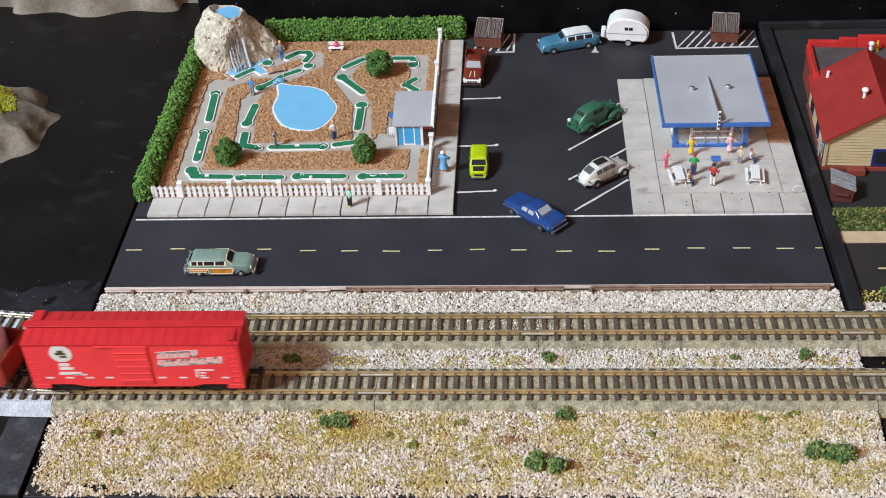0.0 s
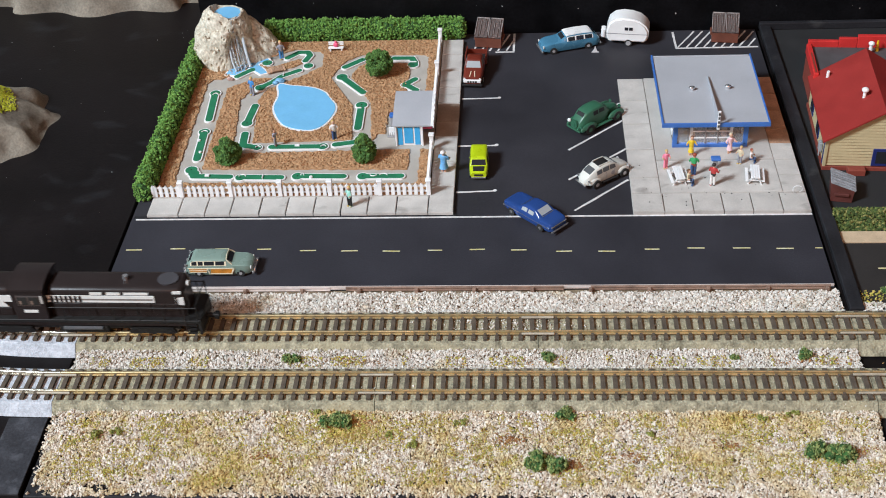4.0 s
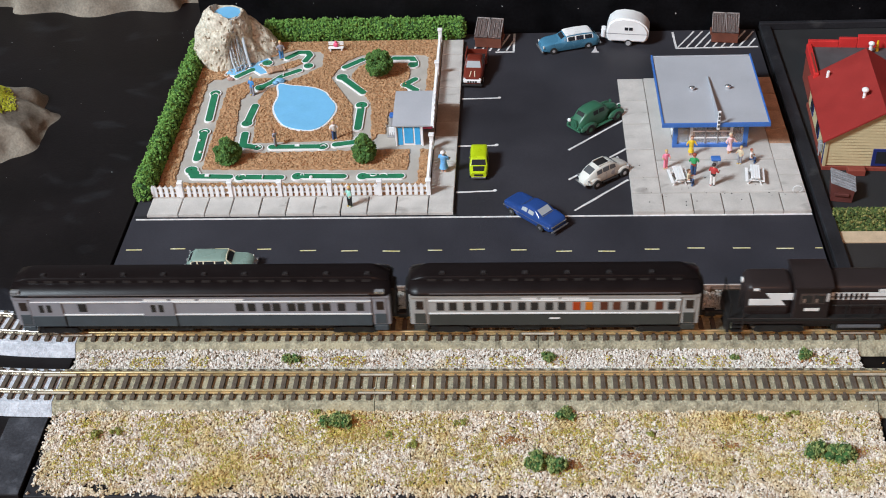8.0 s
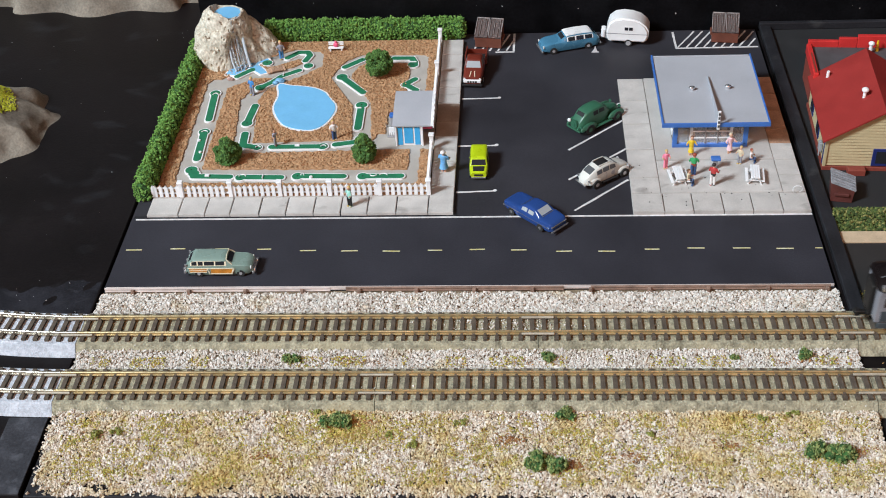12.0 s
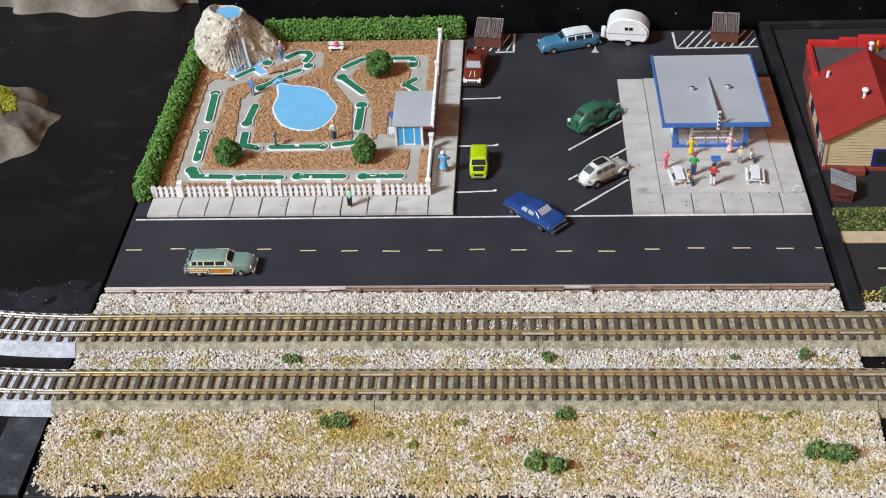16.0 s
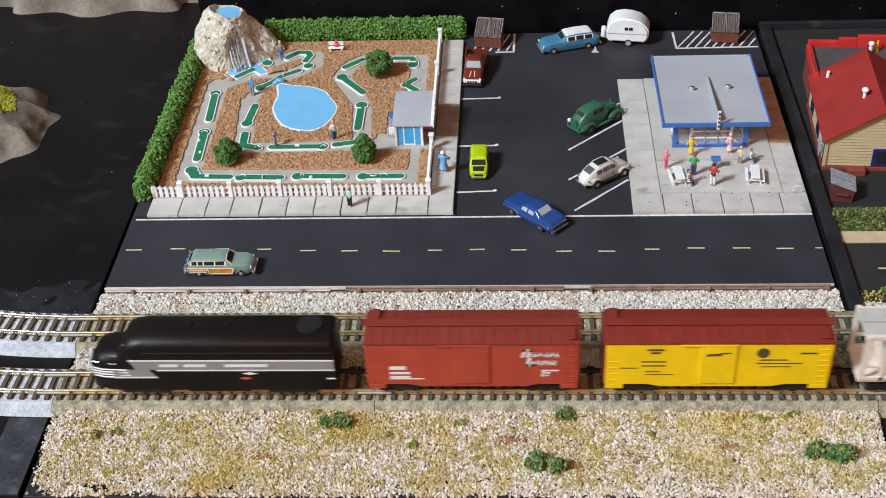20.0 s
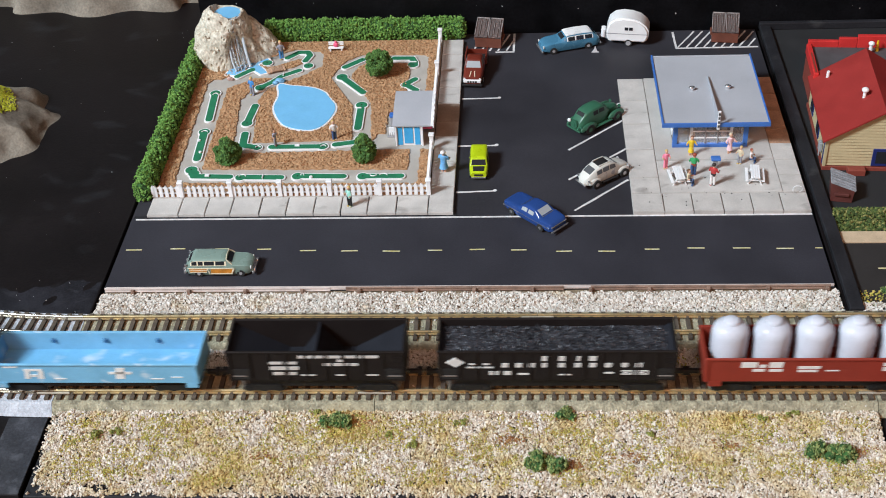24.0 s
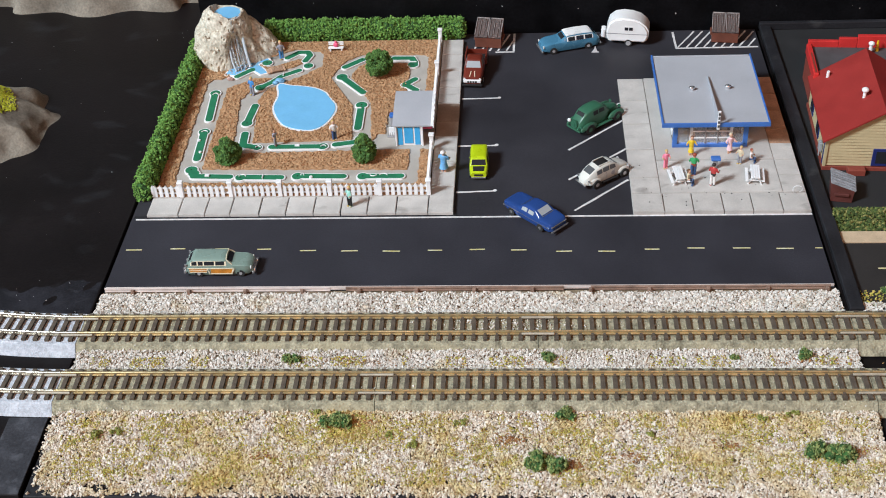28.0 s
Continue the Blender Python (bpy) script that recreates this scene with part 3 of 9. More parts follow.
def front_field(x, y):
    # ragged at the front edge, with bare patches in the front corner
    side = ragged(y * 0.8 + 300, x, -153.2)
    bare = np.array([noise.noise(Vector((a * 0.11, b * 0.16, 8.0))) + 0.5 * noise.noise(Vector((a * 0.5, b * 0.5, 3.0))) for a, b in zip(x, y)])
    fray = np.random.RandomState(12).exponential(0.7, len(x))
    bare = bare - 0.14 * fray + 0.06 - 0.06 * np.clip(y + 50, 0, 40) - 0.007 * np.clip(x + 152, 0, 300)
    return np.maximum(np.maximum(np.maximum(ragged(x, y, -50.3) - y - fray, side - x - fray), y + 11.3 + 0.5 * np.sin(x * 0.7)), bare)


gravel("gravel_front", front_field,
       (-155, 154.6, -51, -10), 66000, 0.50, GRAVEL, "coarse pale gravel bank with ochre patches", front_bank, 3)
gravel("gravel_middle", lambda x, y: np.maximum(x - 154.6, -154.2 - x), (-154.4, 154.6, 11.0, 22.6 - 0.4), 17000, 0.48, GRAVEL_WHITE, "pale gravel between the two tracks",
       lambda x, y: 1.0 + 1.3 * np.clip((np.abs(y - 16.5) - 2.5) / 3, 0, 1), 5)
gravel("gravel_back", lambda x, y: y - 60.2 - 0.5 * np.sin(x * 0.9), (-154.3, 154.6, 43.8, 63.6), 22500, 0.58, GRAVEL_WHITE, "coarse white gravel between track and road",
       lambda x, y: 0.45 - 0.9 * np.clip((y - 57.5) / 3, 0, 1) + 1.5 * np.clip((47.5 - y) / 3, 0, 1), 7)
gravel("gravel_east", lambda x, y: 46 - y, (162, 215, 45, 52), 900, 0.75, GRAVEL_WHITE, "white gravel beside the neighbouring road", 0.2, 9)
fl = np.random.RandomState(21)
fx, fy = [], []
while len(fx) < 17000:
    x, y = fl.uniform(-148, 153), fl.uniform(-46.5, -13)
    if 0.7 * noise.noise(Vector((x * 0.05, y * 0.07, 2.0))) + 0.75 * noise.noise(Vector((x * 0.22, y * 0.26, 7.0))) + 0.4 * noise.noise(Vector((x * 0.6, y * 0.7, 1.0))) > fl.uniform(-0.15, 0.75):
        fx.append(x)
        fy.append(y)
fx, fy = np.array(fx), np.array(fy)
tagged(grains("turf_flock", np.stack([fx, fy, front_bank(fx, fy) + fl.uniform(0.35, 0.85, len(fx))], 1), fl.uniform(0.16, 0.42, len(fx)), FLOCK, None, "fine ochre turf sprinkled on the gravel", seed=8), kind="stuff")
fx, fy = fl.uniform(-150, 153, 2600), fl.uniform(12, 19, 2600)
kp = np.sin(fx * 0.09) + np.sin(fx * 0.31 + 2) + 0.5 * np.sin(fx * 1.1) > 0.25
fx, fy = fx[kp], fy[kp]
tagged(grains("turf_flock_middle", np.stack([fx, fy, np.full(len(fx), 1.9)], 1), fl.uniform(0.2, 0.5, len(fx)), FLOCK, None, "fine ochre turf between the tracks", seed=9), kind="stuff")


# stray stones on the track beds and rust-coloured grains by the bushes
sx, tr = fl.uniform(-154, 154, 900), fl.randint(0, 2, 900) * 33.0
so = np.where(fl.rand(900) < 0.55, fl.uniform(-3.9, 3.9, 900), fl.uniform(-12.2, -9.4, 900))
sz = np.where(np.abs(so) < 5, 4.75, 4.6 - 1.45 * np.clip(-so - 9.2, 0, 3))
near = np.minimum(np.abs(sx + 31 + tr * 1.88), np.minimum(np.abs(sx - 150), np.abs(sx + 150)))
kp = fl.rand(900) < 0.25 + 0.75 * np.exp(-near / 16)
tagged(grains("stray_stones", np.stack([sx, tr + so, sz], 1)[kp], fl.uniform(0.16, 0.42, kp.sum()), GRAVEL_WHITE, None, "pale stray stones on the track beds", seed=14), kind="stuff")
spill = np.stack([fl.normal(18, 15, 330), 33 + fl.uniform(-4.2, 4.2, 330), np.full(330, 5.0)], 1)
tagged(grains("spilled_stones", spill, fl.uniform(0.26, 0.5, 330), GRAVEL_WHITE, None, "white stones spilled between the rails", stretch=(0.4, 1.5), seed=16), kind="stuff")
RUSTY = granular("rust_litter", ((0.0, (0.20, 0.07, 0.02)), (0.6, (0.34, 0.15, 0.05)), (1.0, (0.46, 0.28, 0.10))))
lp = []
for cx, cy, n in ((40.5, -37.0, 130), (144.0, -30.0, 80), (-38.5, -15.5, 90), (-33.0, -15.0, 40), (20.0, -25.0, 90), (99.0, -27.0, 60), (63.0, -33.0, 60), (-70.0, -34.0, 50), (30.0, 15.0, 40), (136.0, 16.0, 60), (-40.0, 15.5, 40)):
    for _ in range(n):
        x, y = fl.normal(cx, 3.2 if cy < 0 else 9.0), fl.normal(cy, 1.5)
        lp.append((x, min(max(y, -48), -12.5) if cy < 0 else min(max(y, 11.5), 21.5), (1.4 + 0.6 * max(0, (y + 24) / 12) ** 2 if cy < 0 else 1.9)))
tagged(grains("rust_litter", np.array(lp), fl.uniform(0.18, 0.45, len(lp)), RUSTY, None, "rust-brown grains scattered by the bushes and between the tracks", seed=15), kind="stuff")


# ---- plants ----
def foliage(name, blobs, count, size, mat, parent, label="", seed=1, core=True, sag=0.0):
    """A crown of many small clumps on the surfaces of uneven blobs (x, y, z, rx, ry, rz)."""
    rng = np.random.RandomState(seed)
    area = np.array([(b[3] * b[4] + b[4] * b[5] + b[3] * b[5]) for b in blobs])
    pick = rng.choice(len(blobs), count, p=area / area.sum())
    d = rng.normal(size=(count, 3))
    d /= np.linalg.norm(d, axis=1, keepdims=True)
    bb = np.array(blobs)[pick]
    pts = bb[:, :3] + d * bb[:, 3:] * rng.uniform(0.78, 1.12, (count, 1))
    pts = pts[pts[:, 2] > 0.2]
    ob = grains(name, pts, size * rng.uniform(0.55, 1.45, len(pts)), mat, parent, label, "oct", (0.35, 1.25), seed)
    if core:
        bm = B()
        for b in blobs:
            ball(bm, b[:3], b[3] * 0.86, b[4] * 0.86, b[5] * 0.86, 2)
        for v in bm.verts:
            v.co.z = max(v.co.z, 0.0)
        part("core", bm, SHADE_CORE, parent)
    return ob


def shrub(x, y, z, blobs, count, size, mat, label, name="shrub", seed=1, group=""):
    ob = thing(name, x, y, z, 0, label, "shrub", group)
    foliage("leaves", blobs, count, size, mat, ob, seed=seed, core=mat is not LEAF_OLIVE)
    return ob


def lumps(n, rx, ry, h, seed, r=2.0):
    rng = random.Random(seed)
    out = []
    for _ in range(n):
        a, q = rng.uniform(0, 6.28), math.sqrt(rng.random())
        s = r * rng.uniform(0.7, 1.25)
        out.append((math.cos(a) * rx * q, math.sin(a) * ry * q, max(s * 0.5, h * rng.uniform(0.25, 0.75)), s, s, s * 0.9))
    return out


WILD = "low dark green clump-foliage bush on the gravel"
shrub(-45.5, -18, 1.2, lumps(9, 5.5, 3.0, 4.0, 1), 420, 0.62, LEAF_DARK, WILD, "bush", 11)
shrub(33.5, -36.5, 0.3, lumps(10, 6.0, 3.6, 4.6, 2, 2.3), 520, 0.66, LEAF_DARK, WILD, "bush", 12)
shrub(41.0, -13.5, 1.6, lumps(7, 4.2, 1.8, 3.4, 3, 1.7), 300, 0.55, LEAF_DARK, WILD, "bush", 13)
shrub(133.0, -31.5, 0.3, lumps(16, 9.6, 2.8, 4.2, 4, 2.2), 720, 0.66, LEAF_DARK, "long low dark green bush on the gravel", "bush", 14)
shrub(-66.5, 17.6, 1.3, lumps(6, 3.0, 1.6, 2.6, 5, 1.4), 220, 0.5, LEAF_DARK, "small dark green bush between the tracks", "bush", 15)
shrub(34.6, 18.0, 1.3, lumps(5, 2.4, 1.5, 2.4, 6, 1.3), 190, 0.5, LEAF_DARK, "small dark green bush between the tracks", "bush", 16)
shrub(107.0, 17.8, 1.3, lumps(4, 1.5, 1.0, 2.0, 7, 1.1), 130, 0.45, LEAF_DARK, "tiny green bush between the tracks", "bush", 17)
shrub(133.6, 18.6, 1.3, lumps(6, 2.6, 1.8, 3.0, 8, 1.5), 230, 0.5, LEAF_DARK, "small dark green bush between the tracks", "bush", 18)
TUFT = "small olive grass tuft on the gravel"
for k, (x, y, s) in enumerate(((123.8, -12.6, 1.5), (1.8, -17.0, 1.9), (-53.5, -11.8, 1.2), (-133.0, -22.5, 2.3), (-127.0, -21.5, 1.6), (-15.0, -27.5, 1.4), (-24.0, -23.0, 1.2), (112.0, -14.5, 1.3), (72.0, -22.0, 1.2))):
    shrub(x, y, 1.0 + (0.8 if y > -15 else 0), lumps(5, s * 1.5, s * 0.8, s * 0.8, 30 + k, s * 0.5), 170, 0.36, LEAF_OLIVE, TUFT, "grass_tuft", 50 + k, "tufts on the gravel")

# ---- guard rail between road and gravel ----
gr = thing("guard_rail", 0, 61.2, -0.75, 0, "low road barrier, part pale and part rusty brown", "guard rail")
beam = [(-0.35, 1.1), (-0.55, 1.5), (-0.35, 2.0), (-0.35, 2.4), (-0.55, 2.9), (-0.35, 3.3), (0.15, 3.3), (0.15, 1.1)]
part("beam", prism(B(), beam, "x", -153.2, -56.2), PALE_BEAM, gr, "pale pinkish beam")
part("beam", prism(B(), [(a * 0.5, b * 0.45 + 1.4) for a, b in beam], "x", -56.1, -49.6), PALE_BEAM, gr, "thin pale end of the beam")
part("beam", prism(B(), beam, "x", -49.5, 42.2), RUST, gr, "rusty brown beam")
part("beam", prism(B(), [(a * 0.5, b * 0.45 + 1.4) for a, b in beam], "x", 42.3, 53.4), PALE_BEAM, gr, "thin pale joint of the beam")
part("beam", prism(B(), beam, "x", 53.5, 152.0), RUST, gr, "rusty brown beam")
post = None
for k in range(13):
    x = -141.0 + k * 24.3
    if post is None:
        post = part("post", box(B(), -0.75, 0.75, -1.7, -0.55, 0.0, 3.0, 0.15, 1), RUST, gr)
        post.matrix_basis = pose(x * U, 0, 0)
    else:
        twin(post, x)
structure("kerb", box(B(), -153.8, 154.3, 63.9, 64.5, -0.79, 0.35, 0.1), PALE_BEAM, "thin pale strip along the road's edge")

# ---- pavement of the golf court ----
rs = random.Random(9)


def slab(name, x0, x1, y0, y1, z1, mat, parent):
    b = B()
    j = [rs.uniform(-0.25, 0.25) for _ in range(4)]
    o = [(x0 + 0.22 + j[0] * 0.4, y0 + 0.1 + j[1] * 0.6), (x1 - 0.22, y0 + 0.1 + j[2] * 0.6), (x1 - 0.22 + j[3] * 0.4, y1 - 0.18), (x0 + 0.22, y1 - 0.18)]
    prism(b, o, "z", 0.0, z1 + rs.uniform(-0.1, 0.1))
    bmesh.ops.bevel(b, geom=[e for e in b.edges if all(v.co.z > 1 for v in e.verts)], offset=0.22, segments=2, affect="EDGES")
    return part(name, b, mat, parent)


MORTAR = paint("dark_mortar", (0.17, 0.155, 0.14), 0.9, vary=0.3, size=6, grain=0.5, bump=0.2)
pv = tagged(part("pavement", box(B(), -147.6, -6.2, 114.9, 127.6, 0.0, 1.3), BLACK_TRIM), "pale concrete pavement in front of the mini golf", kind="structure")
joints = [-147.6, -132.9, -120.4, -108.7, -95.3, -82.9, -70.2, -57.7, -45.4, -32.2, -17.6]
for a, b in zip(joints, joints[1:]):
    slab("paving_slab", a, b, 114.2, 127.6, 1.95, CONCRETE, pv)
pe = tagged(part("pavement_east", box(B(), -17.3, -6.2, 127.7, 274.8, 0.0, 1.3), BLACK_TRIM), "concrete pavement beside the car park, two slabs stained brown", kind="structure")
ys = [114.2, 134.5, 155.5, 177.8, 190.7, 207.9, 223.6, 241.0, 258.5, 275.0]
for k, (a, b) in enumerate(zip(ys, ys[1:])):
    slab("paving_slab", -17.6, -5.9, a, b, 1.95, CONCRETE_DIRTY if k in (3, 4) else CONCRETE, pe)

# ---- the mini golf court ----
court = tagged(part("golf_court", box(B(), -147.5, -17.7, 127.7, 275.2, 0.0, 1.7, 0.1), PATH), "mini golf court with brown mulch beds, grey paths and green lanes", kind="structure")


def beds(X, Y):
    d = line_dist(X, Y, [(-135.6, 230), (-134.5, 145), (-31.0, 143)]) - 5.6
    d = np.minimum(d, line_dist(X, Y, [(-26.4, 139.5), (-26.6, 168)]) - 2.4)
    d = np.minimum(d, line_dist(X, Y, [(-116, 213), (-112, 168.6), (-53.3, 170.2), (-56.6, 208), (-70.5, 236), (-66, 249), (-60, 254.6), (-29.2, 254.0), (-29.2, 217)]) - 4.6)
    d = np.minimum(d, line_dist(X, Y, [(-135.5, 228), (-118.3, 241.5), (-96, 240.5), (-87, 250), (-88, 259), (-97, 261.5), (-110, 253)]) - 5.2)
    d = np.minimum(d, line_dist(X, Y, [(-116, 213), (-112, 226), (-98, 238)]) - 4.0)
    d = np.minimum(d, poly_dist(X, Y, [(-42, 166), (-18, 166), (-18, 200), (-42, 200)]))
    d = np.minimum(d, poly_dist(X, Y, [(-50, 166), (-40, 166), (-40, 180), (-46, 180)]))
    d = np.minimum(d, poly_dist(X, Y, POND_LINE) - 0.3)
    rim = np.minimum(np.minimum(X + 147.3, -18.9 - X), np.minimum(Y - 128.6, 274.9 - Y))
    wob = 0.5 * np.sin(X * 1.1 + Y * 0.6) + 0.4 * np.sin(Y * 1.7 - X * 0.8)
    return np.maximum(-d + 0.2 + wob * 0.5, -rim)


POND_LINE = [(-102.8, 205.5), (-97.6, 192.5), (-93.0, 186.6), (-82.6, 183.2), (-77.2, 184.4), (-72.4, 190.4), (-68.6, 204.5), (-74.0, 214.2), (-77.6, 221.0), (-85.6, 225.6), (-97.6, 227.2), (-101.2, 229.6),
             (-103.5, 228.0), (-100.6, 217.0)]
def rounded(pts, times=2):
    """Cuts the corners of a closed outline."""
    for _ in range(times):
        pts = [q for a, b in zip(pts, pts[1:] + pts[:1]) for q in ((a[0] * 0.75 + b[0] * 0.25, a[1] * 0.75 + b[1] * 0.25), (a[0] * 0.25 + b[0] * 0.75, a[1] * 0.25 + b[1] * 0.75))]
    return pts


POND_LINE = rounded(POND_LINE)
plate("mulch_bed", beds, (-148, -18, 128, 275.5), 0.75, 1.6, 2.3, MULCH, court, "rough brown mulch bed", rough=0.42, seed=6)
mr = np.random.RandomState(31)
mx, my = mr.uniform(-147, -19, 9000), mr.uniform(129, 274.5, 9000)
kp = beds(mx, my) < -0.4
CHIP = granular("mulch_chips", ((0.0, (0.22, 0.11, 0.045)), (0.5, (0.38, 0.215, 0.10)), (1.0, (0.54, 0.34, 0.18))))
tagged(grains("mulch_chips", np.stack([mx[kp], my[kp], np.full(kp.sum(), 2.45)], 1), mr.uniform(0.25, 0.62, kp.sum()), CHIP, court, "", "oct", (0.4, 1.3), 4), kind="stuff")

pond = thing("pond", 0, 0, 1.7, 0, "light blue pond with a white rim in the brown mulch", "pond")
plate("rim", lambda X, Y: poly_dist(X, Y, POND_LINE) - 0.9, (-106, -66, 180, 233), 0.5, 0.0, 0.75, WHITE, pond, "thin white rim")
plate("water", lambda X, Y: poly_dist(X, Y, POND_LINE) + 0.1, (-106, -66, 180, 233), 0.5, 0.2, 0.95, POND, pond)
b = B()
ball(b, (-102.4, 231.6, 1.2), 3.0, 1.8, 1.6, 2)
ball(b, (-104.6, 229.9, 0.9), 1.8, 1.3, 1.3, 2)
for v in b.verts:
    v.co += Vector(noise.noise_vector(v.co * 0.7)) * 0.35
part("spout", b, paint("blue_stone", (0.16, 0.36, 0.55), 0.4, vary=0.4, size=2, grain=0.6, bump=0.3), pond, "small blue spout stone", True)

HOLE_LABEL = "green felt golf lane edged with a white rim"


def lane(pts, w, cups, extra=None, obstacles=(), label=HOLE_LABEL):
    """A golf lane: felt along points, round ends (x, y, r), a white rim round both."""
    def field(X, Y):
        d = line_dist(X, Y, pts) - w if len(pts) > 1 else np.full(X.shape, 1e9)
        for x, y, r in cups:
            d = np.minimum(d, np.hypot(X - x, Y - y) - r)
        return d
    allx = [p[0] for p in pts] + [c[0] for c in cups]
    ally = [p[1] for p in pts] + [c[1] for c in cups]
    m = w + 4.5
    bounds = (min(allx) - m, max(allx) + m, min(ally) - m, max(ally) + m)
    ob = thing("golf_lane", 0, 0, 1.7, 0, label, "golf lane", "lanes of the mini golf")
    plate("rim", lambda X, Y: field(X, Y) - 0.62, bounds, 0.4, 0.0, 0.75, WHITE, ob, "white rim")
    plate("felt", lambda X, Y: field(X, Y), bounds, 0.4, 0.3, 0.92, FELT, ob, "green felt")
    x, y = (cups[0][0], cups[0][1]) if cups else pts[-1]
    part("cup", cyl(B(), (x, y, 0.90), 0.42, 0.08, "z", 10), DULL_BLACK, ob)
    for kind, ox, oy, a, b2 in obstacles:
        bm = B()
        if kind == "bar":
            box(bm, ox - a / 2, ox + a / 2, oy - b2 / 2, oy + b2 / 2, 0.85, 1.6, 0.12, 1)
        elif kind == "dot":
            cyl(bm, (ox, oy, 0.85), a, 0.7, "z", 12)
        else:
            tube(bm, [(ox + a * math.cos(q * 0.5), oy + b2 * math.sin(q * 0.5), 1.1) for q in range(7)], 0.28)
        part("obstacle", bm, WHITE, ob, "white obstacle")
    return ob


lane([(-135.4, 221), (-133.8, 194.8)], 1.75, [(-135.3, 220.6, 2.6)], obstacles=(("arc", -134.8, 218.5, 1.4, 1.6),))
lane([(-133.9, 184), (-132.8, 159)], 1.85, [(-133.9, 183.2, 2.7)], obstacles=(("dot", -134.8, 175.0, 0.8, 0), ("dot", -132.2, 164.4, 0.7, 0), ("arc", -133.6, 182.6, 1.5, 1.3)))
lane([(-131.4, 144.2), (-114.0, 143.5)], 1.75, [(-133.6, 149.6, 2.9), (-131.8, 146.6, 2.6)], obstacles=(("bar", -124.8, 144.2, 2.2, 1.6),))
lane([(-108.8, 143.2), (-89.2, 142.5)], 1.75, [(-108.6, 142.9, 2.4)], obstacles=(("arc", -107.8, 143.4, 1.6, 1.5), ("bar", -97.8, 142.8, 0.5, 3.2)))
lane([(-81.6, 143.6), (-59.4, 142.9)], 1.75, [(-81.2, 143.4, 2.6)], obstacles=(("arc", -79.0, 143.8, 0.7, 1.7), ("dot", -74.6, 142.0, 0.8, 0)))
lane([(-50.2, 142.8), (-32.0, 142.8)], 1.75, [(-50.0, 142.8, 2.5)], obstacles=(("arc", -45.0, 143.6, 1.5, -1.0), ("arc", -40.2, 143.2, 1.8, 1.3)))
lane([(-97.4, 168.8), (-72.4, 168.8)], 1.75, [(-72.2, 168.8, 2.5)], obstacles=(("bar", -84.8, 169.4, 2.4, 1.4), ("arc", -71.8, 168.4, 1.3, 1.2)))
lane([(-112.8, 181), (-112.2, 170.4), (-104.8, 168.6)], 1.8, [(-104.6, 168.5, 2.2)], obstacles=(("arc", -104.2, 168.2, 1.2, 1.2),))
lane([(-111.9, 207.4), (-113.3, 192.5)], 1.8, [(-113.5, 190.8, 2.7)])
lane([(-66.0, 170.2), (-54.0, 172.8)], 1.75, [(-53.9, 175.4, 2.8)])
lane([(-56.6, 203.0), (-56.5, 185)], 1.8, [(-56.6, 206.8, 2.9)], obstacles=(("bar", -57.4, 203.4, 2.2, 0.5),))
lane([(-69.0, 234.2), (-57.0, 219.2)], 1.75, [(-69.8, 235.4, 2.9)])
lane([(-69.2, 245.6), (-60.6, 253.4)], 1.7, [])
lane([(-43.0, 254.4), (-33.5, 254.2), (-31.8, 249.6)], 1.7, [(-32.6, 247.2, 2.7)], obstacles=(("bar", -32.6, 249.6, 3.6, 0.5),))
lane([(-30.6, 231.9), (-35.4, 226.6), (-29.4, 220.8)], 1.7, [(-35.2, 226.2, 2.2)])
lane([(-102.0, 256.6), (-96.6, 262.4), (-91.6, 262.6), (-89.8, 259.2), (-91.8, 253.2)], 1.6, [(-89.4, 247.8, 2.5)])
lane([(-112.5, 251.6)], 1.0, [(-112.5, 251.6, 2.7)])
lane([(-126.6, 237.4), (-119.6, 244.6)], 1.6, [(-119.6, 244.4, 1.7)])
lane([(-93.8, 243.0), (-102.4, 237.2), (-106.6, 231.2), (-112.4, 225.4)], 1.55, [(-112.2, 225.6, 2.7)], obstacles=(("bar", -101.6, 238.4, 0.5, 2.6),))

# hedges round two sides
hedge = thing("hedge", -152.2, 200, 0.0, 0, "long clipped green hedge along the court's side", "hedge")
hb = [(0.9 * math.sin(k * 1.7), -71 + k * 2.35, 4.4, 4.3 + 0.4 * math.sin(k * 2.3), 3.0, 6.2 + 0.6 * math.sin(k * 1.1)) for k in range(61)]
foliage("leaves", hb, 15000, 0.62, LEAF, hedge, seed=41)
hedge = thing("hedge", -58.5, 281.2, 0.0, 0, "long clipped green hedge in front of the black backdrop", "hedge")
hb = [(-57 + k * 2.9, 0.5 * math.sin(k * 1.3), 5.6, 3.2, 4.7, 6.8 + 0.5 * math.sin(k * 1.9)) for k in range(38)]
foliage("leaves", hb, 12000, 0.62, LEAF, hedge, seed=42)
SHR = "dense rounded green shrub on the mulch"
